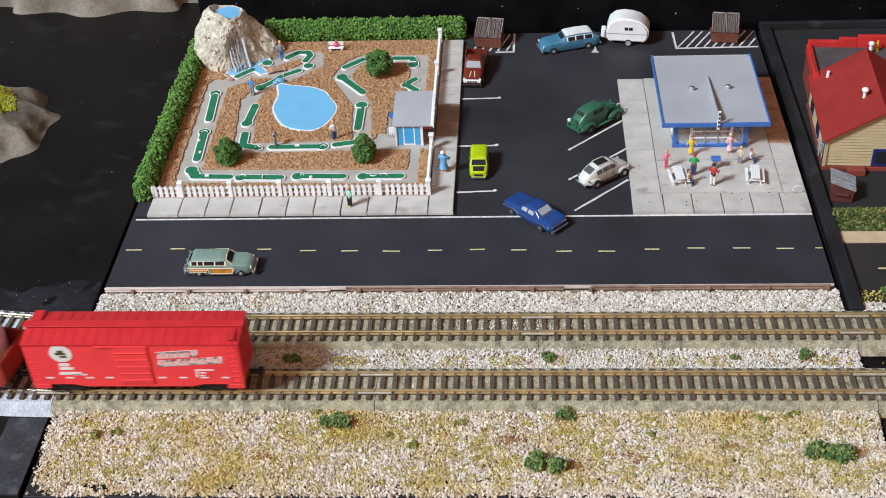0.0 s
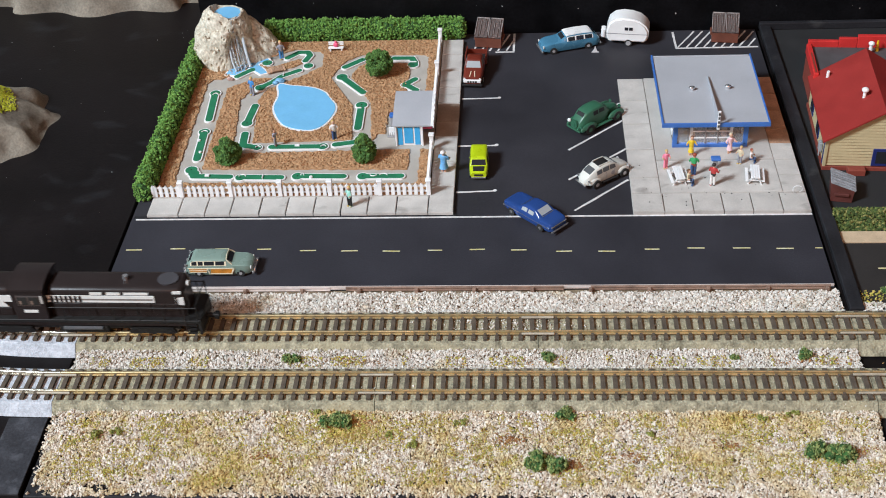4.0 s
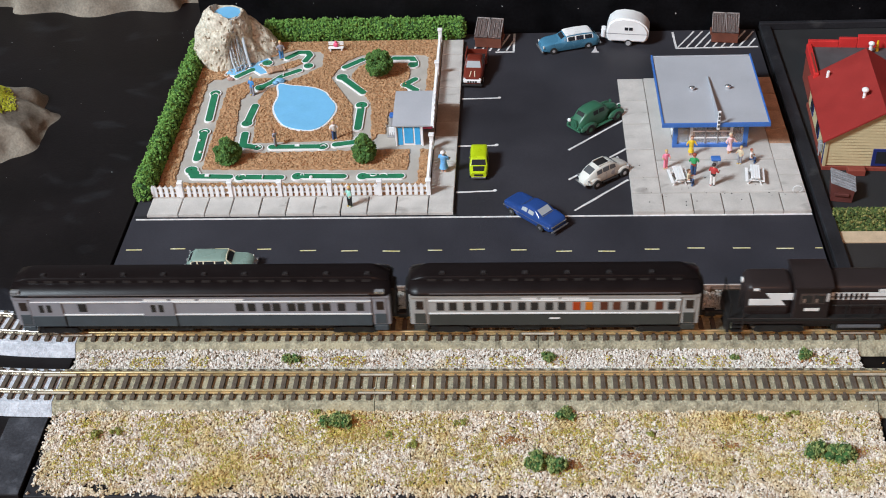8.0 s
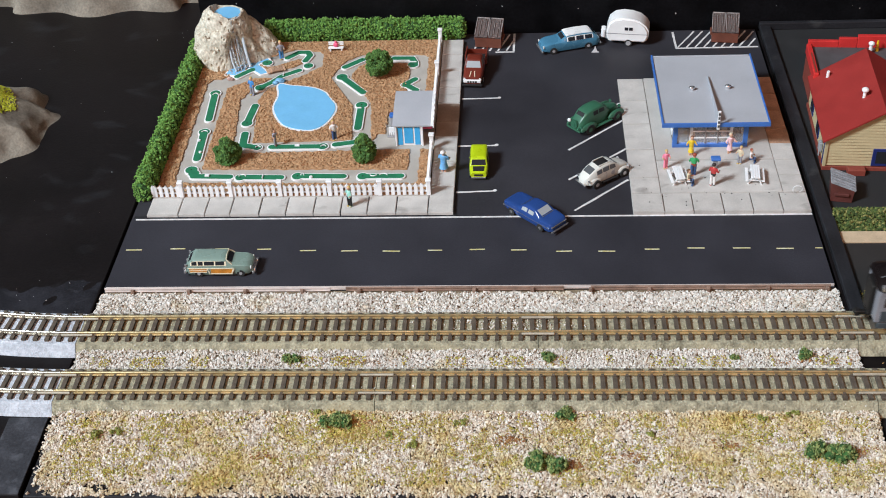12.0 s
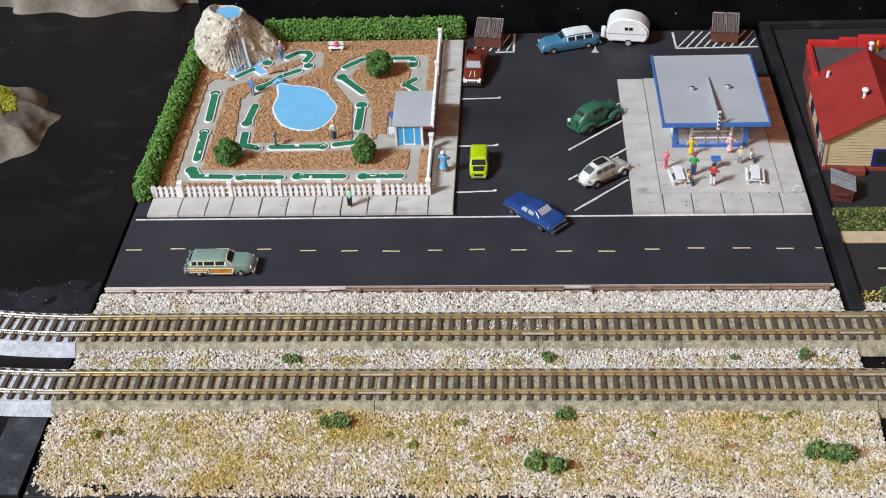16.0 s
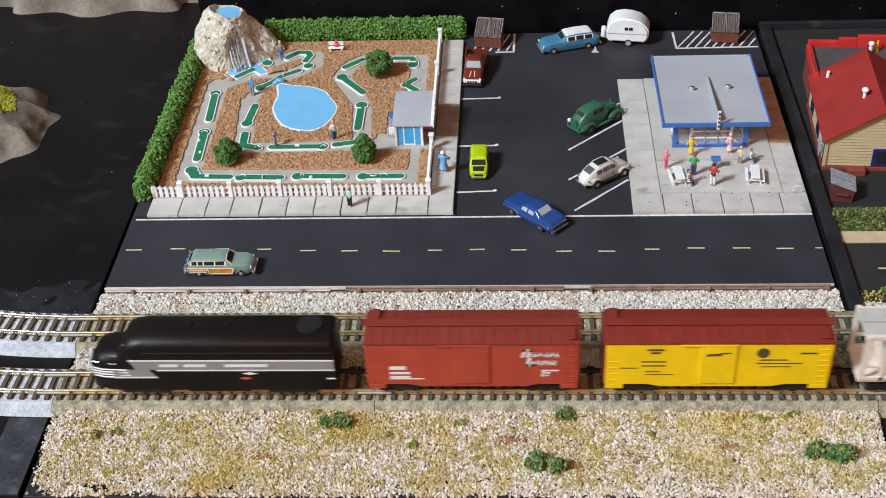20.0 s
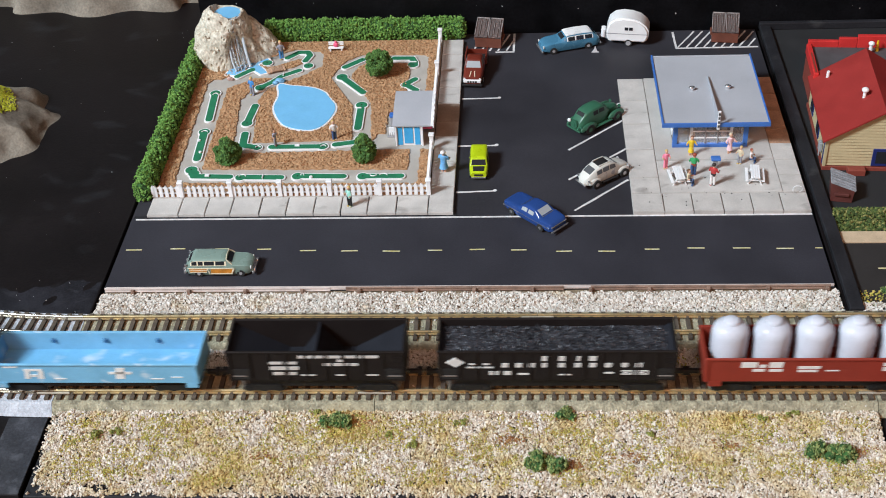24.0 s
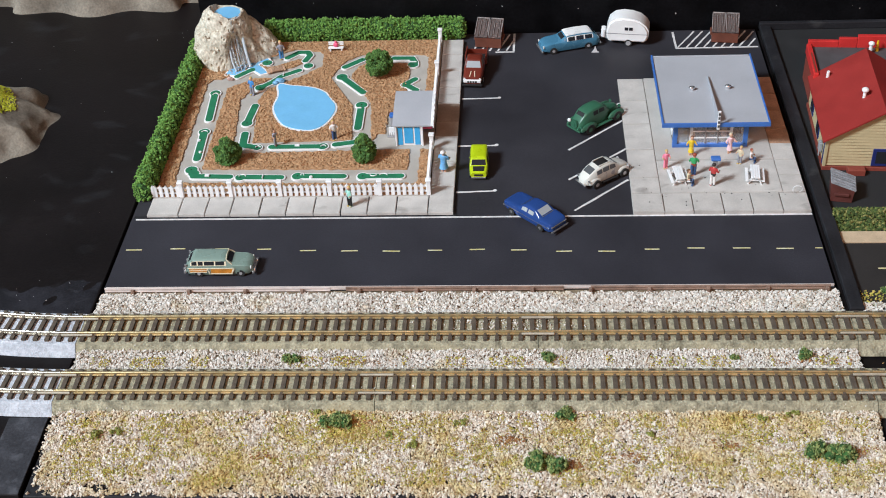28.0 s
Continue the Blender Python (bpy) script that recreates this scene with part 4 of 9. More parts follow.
for x, y, r, h, sd in ((-49.9, 237.5, 7.6, 14.0, 3), (-116.8, 156.8, 6.3, 13.0, 4), (-50.3, 157.0, 5.5, 14.0, 5)):
    bl = [(0, 0, h * 0.50, r * 0.80, r * 0.80, h * 0.44)] if sd == 3 else [(0, 0, h * (0.2 + 0.13 * q), r * (0.88 - 0.14 * q), r * (0.88 - 0.14 * q), h * 0.18) for q in range(6)]
    g = random.Random(sd)
    for k in range(30):
        a, e = g.uniform(0, 6.28), g.uniform(-0.7, 1.3)
        taper = 1.08 if sd == 3 else (1.18 - 0.62 * (e + 0.7) / 2.0) * g.uniform(0.88, 1.14)
        bl.append((math.cos(a) * math.cos(e) * r * 0.72 * taper, math.sin(a) * math.cos(e) * r * 0.72 * taper, h * 0.5 + math.sin(e) * h * 0.40, *[g.uniform(1.3, 2.1)] * 3))
    ob = thing("shrub", x, y, 2.1, 0, SHR, "shrub", "shrubs of the court")
    part("trunk", cyl(B(), (0, 0, 0), 0.8, 4.0, "z", 8, 0.5), TIE, ob)
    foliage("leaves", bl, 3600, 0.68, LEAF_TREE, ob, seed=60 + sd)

# white picket fence, front and side
PICKET = [(-0.80, 0), (0.80, 0), (0.80, 5.4), (0, 6.5), (-0.80, 5.4)]


def picket_fence(x, y, rz, length, posts, label):
    ob = thing("picket_fence", x, y, 1.9, rz, label, "fence", "white picket fences")
    for z in (1.3, 4.1):
        part("cross_rail", box(B(), 0, length, 0.35, 0.95, z, z + 0.8), WHITE, ob)
    one = part("picket", prism(B(), PICKET, "y", -0.35, 0.35), WHITE, ob)
    n = int(length / 2.62)
    for k in range(n):
        px = 1.2 + k * (length - 2.4) / (n - 1)
        if any(abs(px - q) < 1.4 for q in posts):
            continue
        twin(one, px)
    one.matrix_basis = pose(0.2 * U, 0, 0)
    for q in posts:
        b = B()
        box(b, q - 1.0, q + 1.0, -0.9, 1.1, 0, 7.6, 0.15, 1)
        box(b, q - 1.35, q + 1.35, -1.25, 1.45, 7.6, 8.6, 0.2, 1)
        part("post", b, WHITE, ob)
    return ob


picket_fence(-147.2, 128.4, 0, 130.0, [13.6, 36.9, 60.2, 83.5, 106.8, 129.4], "low white picket fence along the pavement")
picket_fence(-18.2, 129.6, 90, 37.5, [37.0], "short white picket fence beside the court's entrance")
picket_fence(-18.8, 200.5, 90, 72.0, [0.6, 36.0, 71.4], "white picket fence beside the car park")

# rock with a waterfall
rock = thing("waterfall_rock", -134.3, 261.3, 1.7, 0, "cream rock with a blue basin and a glassy waterfall", "rock")
b = B()
bmesh.ops.create_icosphere(b, subdivisions=6, radius=1.0)
for v in b.verts:
    x, y, z = v.co
    a = math.atan2(y, x)
    # steep on the left, a broad top, a shoulder falling away to the right
    z4 = max(0, min(0.98, z))
    q = (1 - z4 ** 3.6) ** 0.28 / max(0.2, math.sqrt(1 - z4 * z4))
    wx = q * (18.4 * (1 - 0.17 * max(0, z)) if x < 0 else 14.5 * (1 - 0.22 * max(0, z))) + 19.0 * max(0, x) * max(0, 0.48 - z)
    wy = q * (17.0 - 5.0 * max(0, z))
    s = math.copysign(abs(z) ** 0.82, z)
    p = Vector((x * wx, y * wy, s * 27.2 if z > 0 else z * 2.0))
    d = noise.fractal(p * 0.08, 1.0, 2.0, 3) * 2.2 + noise.noise(p * 0.6) * 0.2 - 4.5 * max(0, noise.noise(p * 0.8 + Vector((5, 5, 5))) - 0.34) - 1.2 * max(0, noise.noise(p * 1.5) - 0.25)
    p += v.co.normalized() * d
    # the basin on the top and the gully in which the water falls
    h = math.hypot((p.x - 1.6) / 8.3, (p.y - 0.4) / 7.6)
    if z > 0.3 and h < 1.0:
        p.z = min(p.z, 22.6 + 2.0 * h * h)
    g = math.exp(-((a + 0.98) / 0.30) ** 2) * max(0, min(1, (0.72 - z) * 3)) * (1 if z > -0.05 else 0)
    p.x -= 4.6 * g * math.cos(-0.98)
    p.y -= 4.6 * g * math.sin(-0.98)
    p.z = max(0.0, p.z)
    v.co = p
part("rock", b, STONE, rock, "pitted cream rock", True)
b = B()
bmesh.ops.create_icosphere(b, subdivisions=5, radius=1.0)
for v in b.verts:
    p = Vector((14.5 + v.co.x * 14.5, 5.0 + v.co.y * 8.5, max(0, v.co.z) ** 0.9 * (17.5 - 8.5 * v.co.x)))
    p += v.co.normalized() * (noise.fractal(p * 0.11, 1.0, 2.0, 4) * 1.6 + noise.noise(p * 0.6) * 0.2 - 4.5 * max(0, noise.noise(p * 0.8) - 0.34) - 1.2 * max(0, noise.noise(p * 1.5) - 0.25))
    p.z = max(0.0, p.z)
    v.co = p
part("shoulder", b, STONE, rock, "pitted cream shoulder of the rock", True)
part("basin_rim", cyl(B(), (1.6, 0.3, 22.0), 8.6, 1.9, "z", 34, 8.2), WHITE, rock, "white rim of the basin")
part("basin_water", cyl(B(), (1.6, 0.3, 22.4), 7.7, 1.7, "z", 34, 7.7), POND, rock, "light blue water in the basin")
wr = random.Random(12)
# Whitish strands paint the highlights of the clear plastic water.
GLINT = paint("water_glint", (0.52, 0.58, 0.62), 0.2, vary=0.1, size=2, grain=0.5, bump=0.1)
for k in range(5):
    o = (k - 2) * 1.3
    part("water_strand", tube(B(), [(2.2 + o, -6.6 + abs(o) * 0.2, 23.9), (2.7 + o, -8.6, 23.0), (3.4 + o * 1.05 + wr.uniform(-0.4, 0.4), -10.4, 19.6 + wr.uniform(-1.5, 1.0))], wr.choice((0.3, 0.45)), 8), GLINT if k % 2 else WATER, rock, "white strand at the basin's lip", True)
for k in range(10):
    o = (k - 4.5) * 0.98 + wr.uniform(-0.3, 0.3)
    cx, cy = 5.6 + o * 0.80, -8.2 + o * 0.50
    u = wr.uniform(-1.6, 1.2)
    pts = [(cx - 0.4, cy + 1.0, 16.4 + u), (cx + 0.6 + wr.uniform(-0.5, 0.5), cy - 0.9, 14.6 + u), (cx + 1.6 + wr.uniform(-0.6, 0.6), cy - 2.8, 9.8 + u), (cx + 2.9 + wr.uniform(-0.7, 0.7), cy - 4.9, 5.0), (cx + 4.6 + wr.uniform(-0.9, 0.9), cy - 7.4, 0.9)]
    part("water_strand", tube(B(), pts, wr.choice((0.22, 0.35, 0.55, 0.85)), 8), WATER if k % 3 else GLINT, rock, "glassy strand of falling water" if k % 3 else "white strand painted as a glint on the falling water", True)
rock.scale = (1.0, 1.06, 1.09)
POOL = [(-133.2, 240.0), (-131.6, 248.6), (-123.8, 256.6), (-115.2, 258.2), (-111.8, 255.4), (-117.4, 250.4), (-110.8, 241.4), (-114.2, 239.6), (-121.2, 246.6), (-128.0, 239.0)]
pool = thing("splash_pool", 0, 0, 1.7, 0, "small light blue pool with white edges under the waterfall", "pond")
plate("rim", lambda X, Y: poly_dist(X, Y, POOL) - 0.9, (-136, -107, 236, 261), 0.4, 0.0, 0.66, WHITE, pool)
plate("water", lambda X, Y: poly_dist(X, Y, POOL) + 0.1, (-136, -107, 236, 261), 0.4, 0.2, 0.82, POND, pool)
b = B()
ball(b, (0, 0, 0.9), 1.5, 1.2, 1.2, 2)
ball(b, (1.4, -0.3, 0.7), 0.9, 0.9, 0.8, 2)
tagged(part("stone", b, paint("rosy_stone", (0.42, 0.26, 0.22), 0.8, vary=0.3, size=1.5, grain=0.5)), "small rosy stones beside the pool", "stone").matrix_basis = pose(-0.1302, 0.2352, 0.0017)
bridge = thing("footbridge", -106.5, 243.8, 1.7, 22, "small brown wooden footbridge between the lanes", "bridge")
for k in range(7):
    part("plank", box(B(), -5 + k * 1.45, -3.75 + k * 1.45, -2.4, 2.4, 0.7 + 0.5 * math.sin(k / 6 * 3.14), 1.2 + 0.5 * math.sin(k / 6 * 3.14)), TERRA, bridge)

# bench with a pink cushion at the hedge
bench = thing("bench", -76.0, 264.5, 2.2, 0, "white bench with a pink flower tub on it", "bench")
part("seat", box(B(), -4.2, 4.2, -1.6, 0.8, 1.8, 2.3, 0.15, 1), WHITE, bench)
for z in (2.9, 4.1):
    part("back_slat", box(B(), -4.2, 4.2, 0.8, 1.2, z, z + 0.9, 0.1, 1), WHITE, bench)
for x in (-3.5, 2.7):
    part("leg", box(B(), x, x + 0.8, -1.4, 1.2, 0, 1.8, 0.1, 1), WHITE, bench)
PINK = paint("pink_plastic", (0.75, 0.10, 0.20), 0.5, vary=0.3, size=1.5, grain=0.4)
b = B()
ball(b, (0, 0, 3.5), 1.5, 0.9, 1.5, 2)
ball(b, (0, 0.2, 5.2), 0.8, 0.6, 0.7, 2)
part("flower_tub", b, PINK, bench, "pink cluster", True)

# ticket kiosk
kiosk = thing("kiosk", -28, 170, 1.7, 0, "small golf kiosk with blue striped front and grey roof", "kiosk")
part("wall_front", box(B(), -7.8, 4.8, 0, 0.8, 0, 11.4, 0.1, 1), WHITE, kiosk, "white framed front")
for x, w, z in ((-7.0, 2.5, 0.4), (-3.7, 4.3, 1.2), (1.4, 2.6, 0.4)):
    part("panel", box(B(), x, x + w, -0.25, 0.1, z, 10.4, 0.1, 1), SKYBLUE, kiosk, "sky blue panel")
for x in (-8.1, 4.7):
    part("corner_post", box(B(), x, x + 0.8, -0.9, -0.1, 0, 11.6, 0.1, 1), WHITE, kiosk, "white corner post")
part("wall_side", prism(B(), [(0.8, 0), (20, 0), (20, 13.2), (0.8, 11.2)], "x", 4.0, 4.8), GREY_WALL, kiosk, "grey side wall")
part("wall_side", prism(B(), [(0.8, 0), (20, 0), (20, 13.2), (0.8, 11.2)], "x", -7.4, -6.6), GREY_WALL, kiosk, "grey side wall")
part("wall_back", box(B(), -7.4, 4.8, 20, 20.8, 0, 13.2), GREY_WALL, kiosk)
rf = [(-1.2, 11.4), (2.0, 11.9), (8, 12.9), (14, 13.7), (20, 14.2), (26.5, 14.3), (26.5, 14.9), (20, 14.9), (14, 14.4), (8, 13.6), (2.0, 12.6), (-1.2, 12.1)]
part("roof", prism(B(), rf, "x", -9.2, 9.4), ROOF_GREY, kiosk, "curved pale grey roof", True)
part("fascia", prism(B(), [(a, z + 0.15) for a, z in rf], "x", 9.4, 10.6), WHITE, kiosk, "white scalloped edge of the roof")
for k in range(7):
    part("fascia_block", box(B(), 10.6, 11.1, -2.6 + k * 4.2, 0.2 + k * 4.2, 11.4 + k * 0.5, 12.9 + k * 0.5, 0.1, 1), WHITE, kiosk)
aw = part("awning", prism(B(), [(3, 7.5), (17, 8.5), (17, 9.3), (3, 8.3)], "x", 4.9, 9.8), PINK, kiosk, "pink side awning")
binn = thing("litter_bin", -38.4, 187.5, 1.7, 0, "blue litter bin beside the kiosk", "bin")
part("body", box(B(), -1.6, 1.6, -1.5, 1.5, 0, 5.8, 0.3), GREY_WALL, binn)
part("lid", box(B(), -1.9, 1.9, -1.8, 1.8, 5.8, 7.2, 0.4), BLUE, binn, "blue lid")
rack = thing("club_rack", -38.6, 178.2, 1.7, 0, "small white club rack beside the kiosk", "rack")
part("board", box(B(), -1.5, 1.5, -0.4, 0.4, 0.6, 5.2, 0.15, 1), WHITE, rack)
for k in range(4):
    part("club", tube(B(), [(-1.6 + k * 1.0, -0.8, 0.2), (-2.8 + k * 1.1, 0.6, 7.0)], 0.14, 5), CHROME, rack, "thin metal club")
part("foot", box(B(), -2.4, 2.2, -1.2, 1.0, 0, 0.6, 0.15, 1), GREY_WALL, rack)

# ---- snack bar on its paved island ----
isl = tagged(part("pavement_island", box(B(), 75.4, 153.8, 114.2, 229.6, 0.0, 1.55), MORTAR), "paved concrete island round the snack bar, some slabs brown", kind="structure")
xs = [75.0, 89.2, 102.2, 115.6, 128.6, 141.8, 154.2]
for a, b in zip(xs, xs[1:]):
    slab("paving_slab", a, b, 113.4, 127.5, 1.95, CONCRETE, isl)
for a, b in zip([127.5, 139.8, 163.4, 186.0, 208.0], [139.8, 163.4, 186.0, 208.0, 230.0]):
    slab("paving_slab", 75.2, 88.82, a, b, 1.95, CONCRETE, isl)
for a, b, m in ((127.5, 141.0, CONCRETE), (141.0, 153.6, CONCRETE), (153.6, 168.0, CONCRETE), (168.0, 180.0, TERRA), (180.0, 197.0, TERRA), (197.0, 213.0, TERRA), (213.0, 230.0, TERRA)):
    slab("paving_slab", 143.68, 154.2, a, b, 1.95, m, isl)
slab("paving_slab", 88.6, 143.9, 127.5, 154.0, 1.95, CONCRETE, isl)
slab("paving_slab", 88.6, 143.9, 154.0, 230.0, 2.15, paint("pale_terrace", (0.47, 0.44, 0.41), 0.85, vary=0.12, size=20, grain=0.5, bump=0.15), isl)
dirt = np.random.RandomState(77)
tagged(grains("paving_dirt", np.stack([dirt.uniform(78, 150, 34), dirt.uniform(116, 150, 34), np.full(34, 2.05)], 1), dirt.uniform(0.12, 0.45, 34), DULL_BLACK, isl, "dark crumbs on the slabs"), kind="stuff")
loop_pts = [(2.3 * math.cos(a), 0.5 * math.sin(2 * a), 2.1 - 2.1 * math.sin(a)) for a in [0.5 * q - 4.4 for q in range(12)]]
tagged(part("wire_loop", tube(B(), loop_pts, 0.17, 6), WHITE, None, "", True), "thin pale loop of wire at the slab's corner", "wire").matrix_basis = pose(0.1497, 0.1262, 0.0020, 0, 0, 10)

bar = thing("snack_bar", 116.5, 165, 2.1, 0, "snack bar with blue frame and grey flat roof", "building")
part("floor", box(B(), -18.6, 15.6, 0.2, 46, 0, 0.5), DARK_IN, bar, "dark floor")
part("wall_back", box(B(), -18.6, 15.6, 24.2, 25, 0.5, 14), TAN_IN, bar, "tan rear wall")
for k in range(7):
    part("shelf_box", box(B(), -13.2 + k * 3.6, -10.6 + k * 3.6, 18.4 + (k % 2) * 0.6, 21.6, 9.0, 10.6 + (k * 37 % 5) * 0.5, 0.2, 1), (GREY_WALL, WHITE, DARK_IN, TERRA)[k % 4], bar)
part("wall_side", box(B(), -18.6, -17.8, 10, 45.2, 0.5, 14), WHITE, bar, "white side wall")
part("wall_side", box(B(), 14.8, 15.6, 10, 45.2, 0.5, 14), WHITE, bar, "white side wall")
part("sill", box(B(), -19.2, 16.2, -0.6, 1.6, 0, 1.8, 0.15, 1), BLUE, bar, "blue base rail")
for x in (-19.2, 14.0):
    part("corner_post", box(B(), x, x + 2.2, -0.4, 1.0, 1.8, 14.2, 0.15, 1), BLUE, bar, "blue corner post")
for x in (-11.2, 7.6):
    part("post", box(B(), x, x + 1.3, -0.1, 0.9, 1.8, 14.2, 0.1, 1), WHITE, bar, "white frame post")
for x in (-4.2, 1.6):
    part("mullion", box(B(), x, x + 0.7, 0, 0.8, 1.8, 14.2, 0.1, 1), GREY_WALL, bar)
for z in (4.6, 8.2):
    part("transom", box(B(), -10, 7.6, 0.05, 0.75, z, z + 0.6, 0.1, 1), WHITE, bar)
for a, c in ((-17.0, -11.2), (-9.9, -4.2), (-3.5, 1.6), (2.3, 7.6), (8.9, 14.0)):
    pn = part("pane", box(B(), a, c, 0.35, 0.5, 1.8, 14.2), CLEAR, bar)
    pn.visible_shadow = False
for s in (-18.4, 15.3):
    pn = part("pane", box(B(), s - 0.1, s + 0.1, 1.0, 10, 1.8, 14), CLEAR, bar)
    pn.visible_shadow = False
part("counter", box(B(), -10, 8, 6, 9, 0.5, 6.2, 0.3), DARK_IN, bar, "dark counter")
for x in (-6.5, -2.4, 3.4):
    part("till", box(B(), x, x + 2.4, 6.4, 8.4, 6.2, 8.6, 0.3), GREY_WALL, bar, "grey counter machine")
part("back_shelf", box(B(), -14, 12, 20, 23, 0.5, 9, 0.2), TAN_IN, bar, "tan shelves")
for x in (-9.5, 5.8):
    b = B()
    cyl(b, (x, 5, 0.5), 1.6, 9.5, "z", 12, 1.2)
    ball(b, (x, 5, 10.8), 1.7, 1.5, 1.4, 2)
    part("urn", b, TAN_IN, bar, "tan drinks urn", True)
part("ceiling_panel", box(B(), -24.6, 24.4, -4.7, 58.4, 14.4, 15.0), WHITE, bar)
part("roof", box(B(), -24.4, 24.2, -4.6, 58.2, 15.0, 16.2), ROOF_GREY, bar, "flat pale grey roof")
part("roof_edge", box(B(), -25.4, 25.0, -5.6, -4.7, 14.5, 16.7, 0.15, 1), BLUE, bar, "blue front edge")
part("roof_edge", box(B(), -25.2, -24.4, -4.6, 59.4, 14.5, 16.8, 0.15, 1), BLUE, bar, "blue side edge")
part("roof_edge", box(B(), 24.2, 25.0, -4.6, 59.4, 14.5, 16.8, 0.15, 1), BLUE, bar, "blue side edge")
part("roof_edge", box(B(), -24.2, 23.9, 58.3, 59.0, 13.9, 16.5, 0.1, 1), ROOF_GREY, bar)
for x, y in ((-8.2, 25.5), (9.2, 26.5)):
    b = B()
    cyl(b, (x, y, 16.2), 1.0, 1.1, "z", 12, 0.8)
    ball(b, (x, y, 17.6), 1.7, 1.3, 0.8, 2)
    part("roof_vent", b, CHROME, bar, "small silver roof vent", True)
part("sign_fin", prism(B(), [(-4.4, 16.2), (37, 16.2), (37, 17.4), (14, 19.2), (-4.4, 20.6)], "x", 0.45, 0.8), ROOF_GREY, bar, "long grey sign fin")
sg = part("sign", box(B(), -0.05, 1.35, -6.6, -5.7, 13.6, 23.8, 0.2, 1), WHITE, bar, "narrow white upright sign with dark marks")
for z in (21.6, 19.4, 17.2, 15.0):
    part("mark", box(B(), 0.15, 1.15, -6.72, -6.55, z, z + 1.3), DARK_IN, sg)


# ---- figurines: each one plain mesh ----
def tone(key, c):
    return paint("figure_" + key, c, 0.55, vary=0.12, size=2, grain=0.4, bump=0.05)


SKIN = tone("skin", (0.62, 0.36, 0.24))


def figure(x, y, z, rz, top, legs, hair, label, h=11.0, pose_kind="stand", skirt=False, arms=0.4):
    """A painted plastic figure h millimetres high."""
    bm = B()
    slots = [tone(*top), tone(*legs), tone(*hair), SKIN]
    k = h / 11.0
    starts = []

    def done(i):
        starts.append((len(bm.faces), i))
    hip = 5.2 * k if pose_kind == "stand" else 2.6 * k
    if skirt:
        cyl(bm, (0, 0, 2.2 * k), 1.5 * k, hip - 2.2 * k, "z", 10, 0.9 * k)
        done(0)
        for s in (-1, 1):
            cyl(bm, (s * 0.55 * k, 0, 0), 0.42 * k, 2.4 * k, "z", 8)
        done(3)
    elif pose_kind == "stand":
        for s in (-1, 1):
            cyl(bm, (s * 0.62 * k, s * 0.25 * k, 0.4), 0.55 * k, hip - 0.2, "z", 8, 0.7 * k)
        done(1)
        for s in (-1, 1):
            box(bm, s * 0.62 * k - 0.45 * k, s * 0.62 * k + 0.45 * k, s * 0.25 * k - 1.0 * k, s * 0.25 * k + 0.5 * k, 0, 0.6, 0.1, 1)
        done(2)
    else:
        for s in (-1, 1):
            tube(bm, [(s * 0.7 * k, 0.3, hip), (s * 0.8 * k, -2.2 * k, hip + 0.2), (s * 0.8 * k, -2.5 * k, 0.3)], 0.55 * k, 7)
        done(1)
    loft(bm, [[(math.cos(a) * w, math.sin(a) * w * 0.62, zz) for a in [6.2832 * q / 10 for q in range(10)]]
              for zz, w in ((hip - 0.3 * k, 1.15 * k), (hip + 1.0 * k, 1.1 * k), (hip + 2.6 * k, 1.5 * k), (hip + 3.4 * k, 1.35 * k), (hip + 3.8 * k, 0.5 * k))])
    done(0)
    for s in (-1, 1):
        tube(bm, [(s * 1.35 * k, 0, hip + 3.2 * k), (s * (1.7 + arms * 0.5) * k, -0.3 * k, hip + 1.6 * k)], 0.42 * k, 6)
    done(0)
    for s in (-1, 1):
        tube(bm, [(s * (1.7 + arms * 0.5) * k, -0.3 * k, hip + 1.6 * k), (s * (1.5 + arms) * k, -1.5 * k, hip + 1.2 * k + arms * 0.6)], 0.34 * k, 6)
    cyl(bm, (0, 0, hip + 3.7 * k), 0.42 * k, 0.6 * k, "z", 8)
    ball(bm, (0, -0.05 * k, hip + 5.0 * k), 0.82 * k, 0.88 * k, 1.0 * k, 2)
    done(3)
    ball(bm, (0, 0.25 * k, hip + 5.35 * k), 0.9 * k, 0.85 * k, 0.85 * k, 2)
    done(2)
    bm.faces.ensure_lookup_table()
    lo = 0
    for hi, i in starts:
        for f in bm.faces[lo:hi]:
            f.material_index = i
        lo = hi
    ob = part("figurine", bm, slots, None, "", True)
    ob.matrix_basis = pose(x * U, y * U, z * U, 0, 0, rz)
    return tagged(ob, label, "figurine")


BROWN_H, BLOND, DARK_H, RED_H = ("brown", (0.16, 0.07, 0.03)), ("blond", (0.55, 0.38, 0.12)), ("dark", (0.03, 0.02, 0.02)), ("red_hair", (0.32, 0.06, 0.03))
BLU, DEN, WHT, YEL = ("blue", (0.06, 0.26, 0.62)), ("denim", (0.04, 0.09, 0.22)), ("white", (0.72, 0.70, 0.68)), ("yellow", (0.75, 0.52, 0.03))
PNK, ROS, GRN, RED, BLK = ("pink", (0.85, 0.25, 0.36)), ("rose", (0.80, 0.55, 0.58)), ("green", (0.04, 0.36, 0.12)), ("red", (0.50, 0.05, 0.05)), ("black", (0.015, 0.015, 0.015))
GRYF, AQUA, SAND = ("grey", (0.28, 0.28, 0.32)), ("aqua", (0.30, 0.60, 0.50)), ("sand", (0.65, 0.55, 0.38))
figure(-67.0, 175.5, 1.9, 20, WHT, DEN, BLOND, "model figure in white shirt and blue trousers")
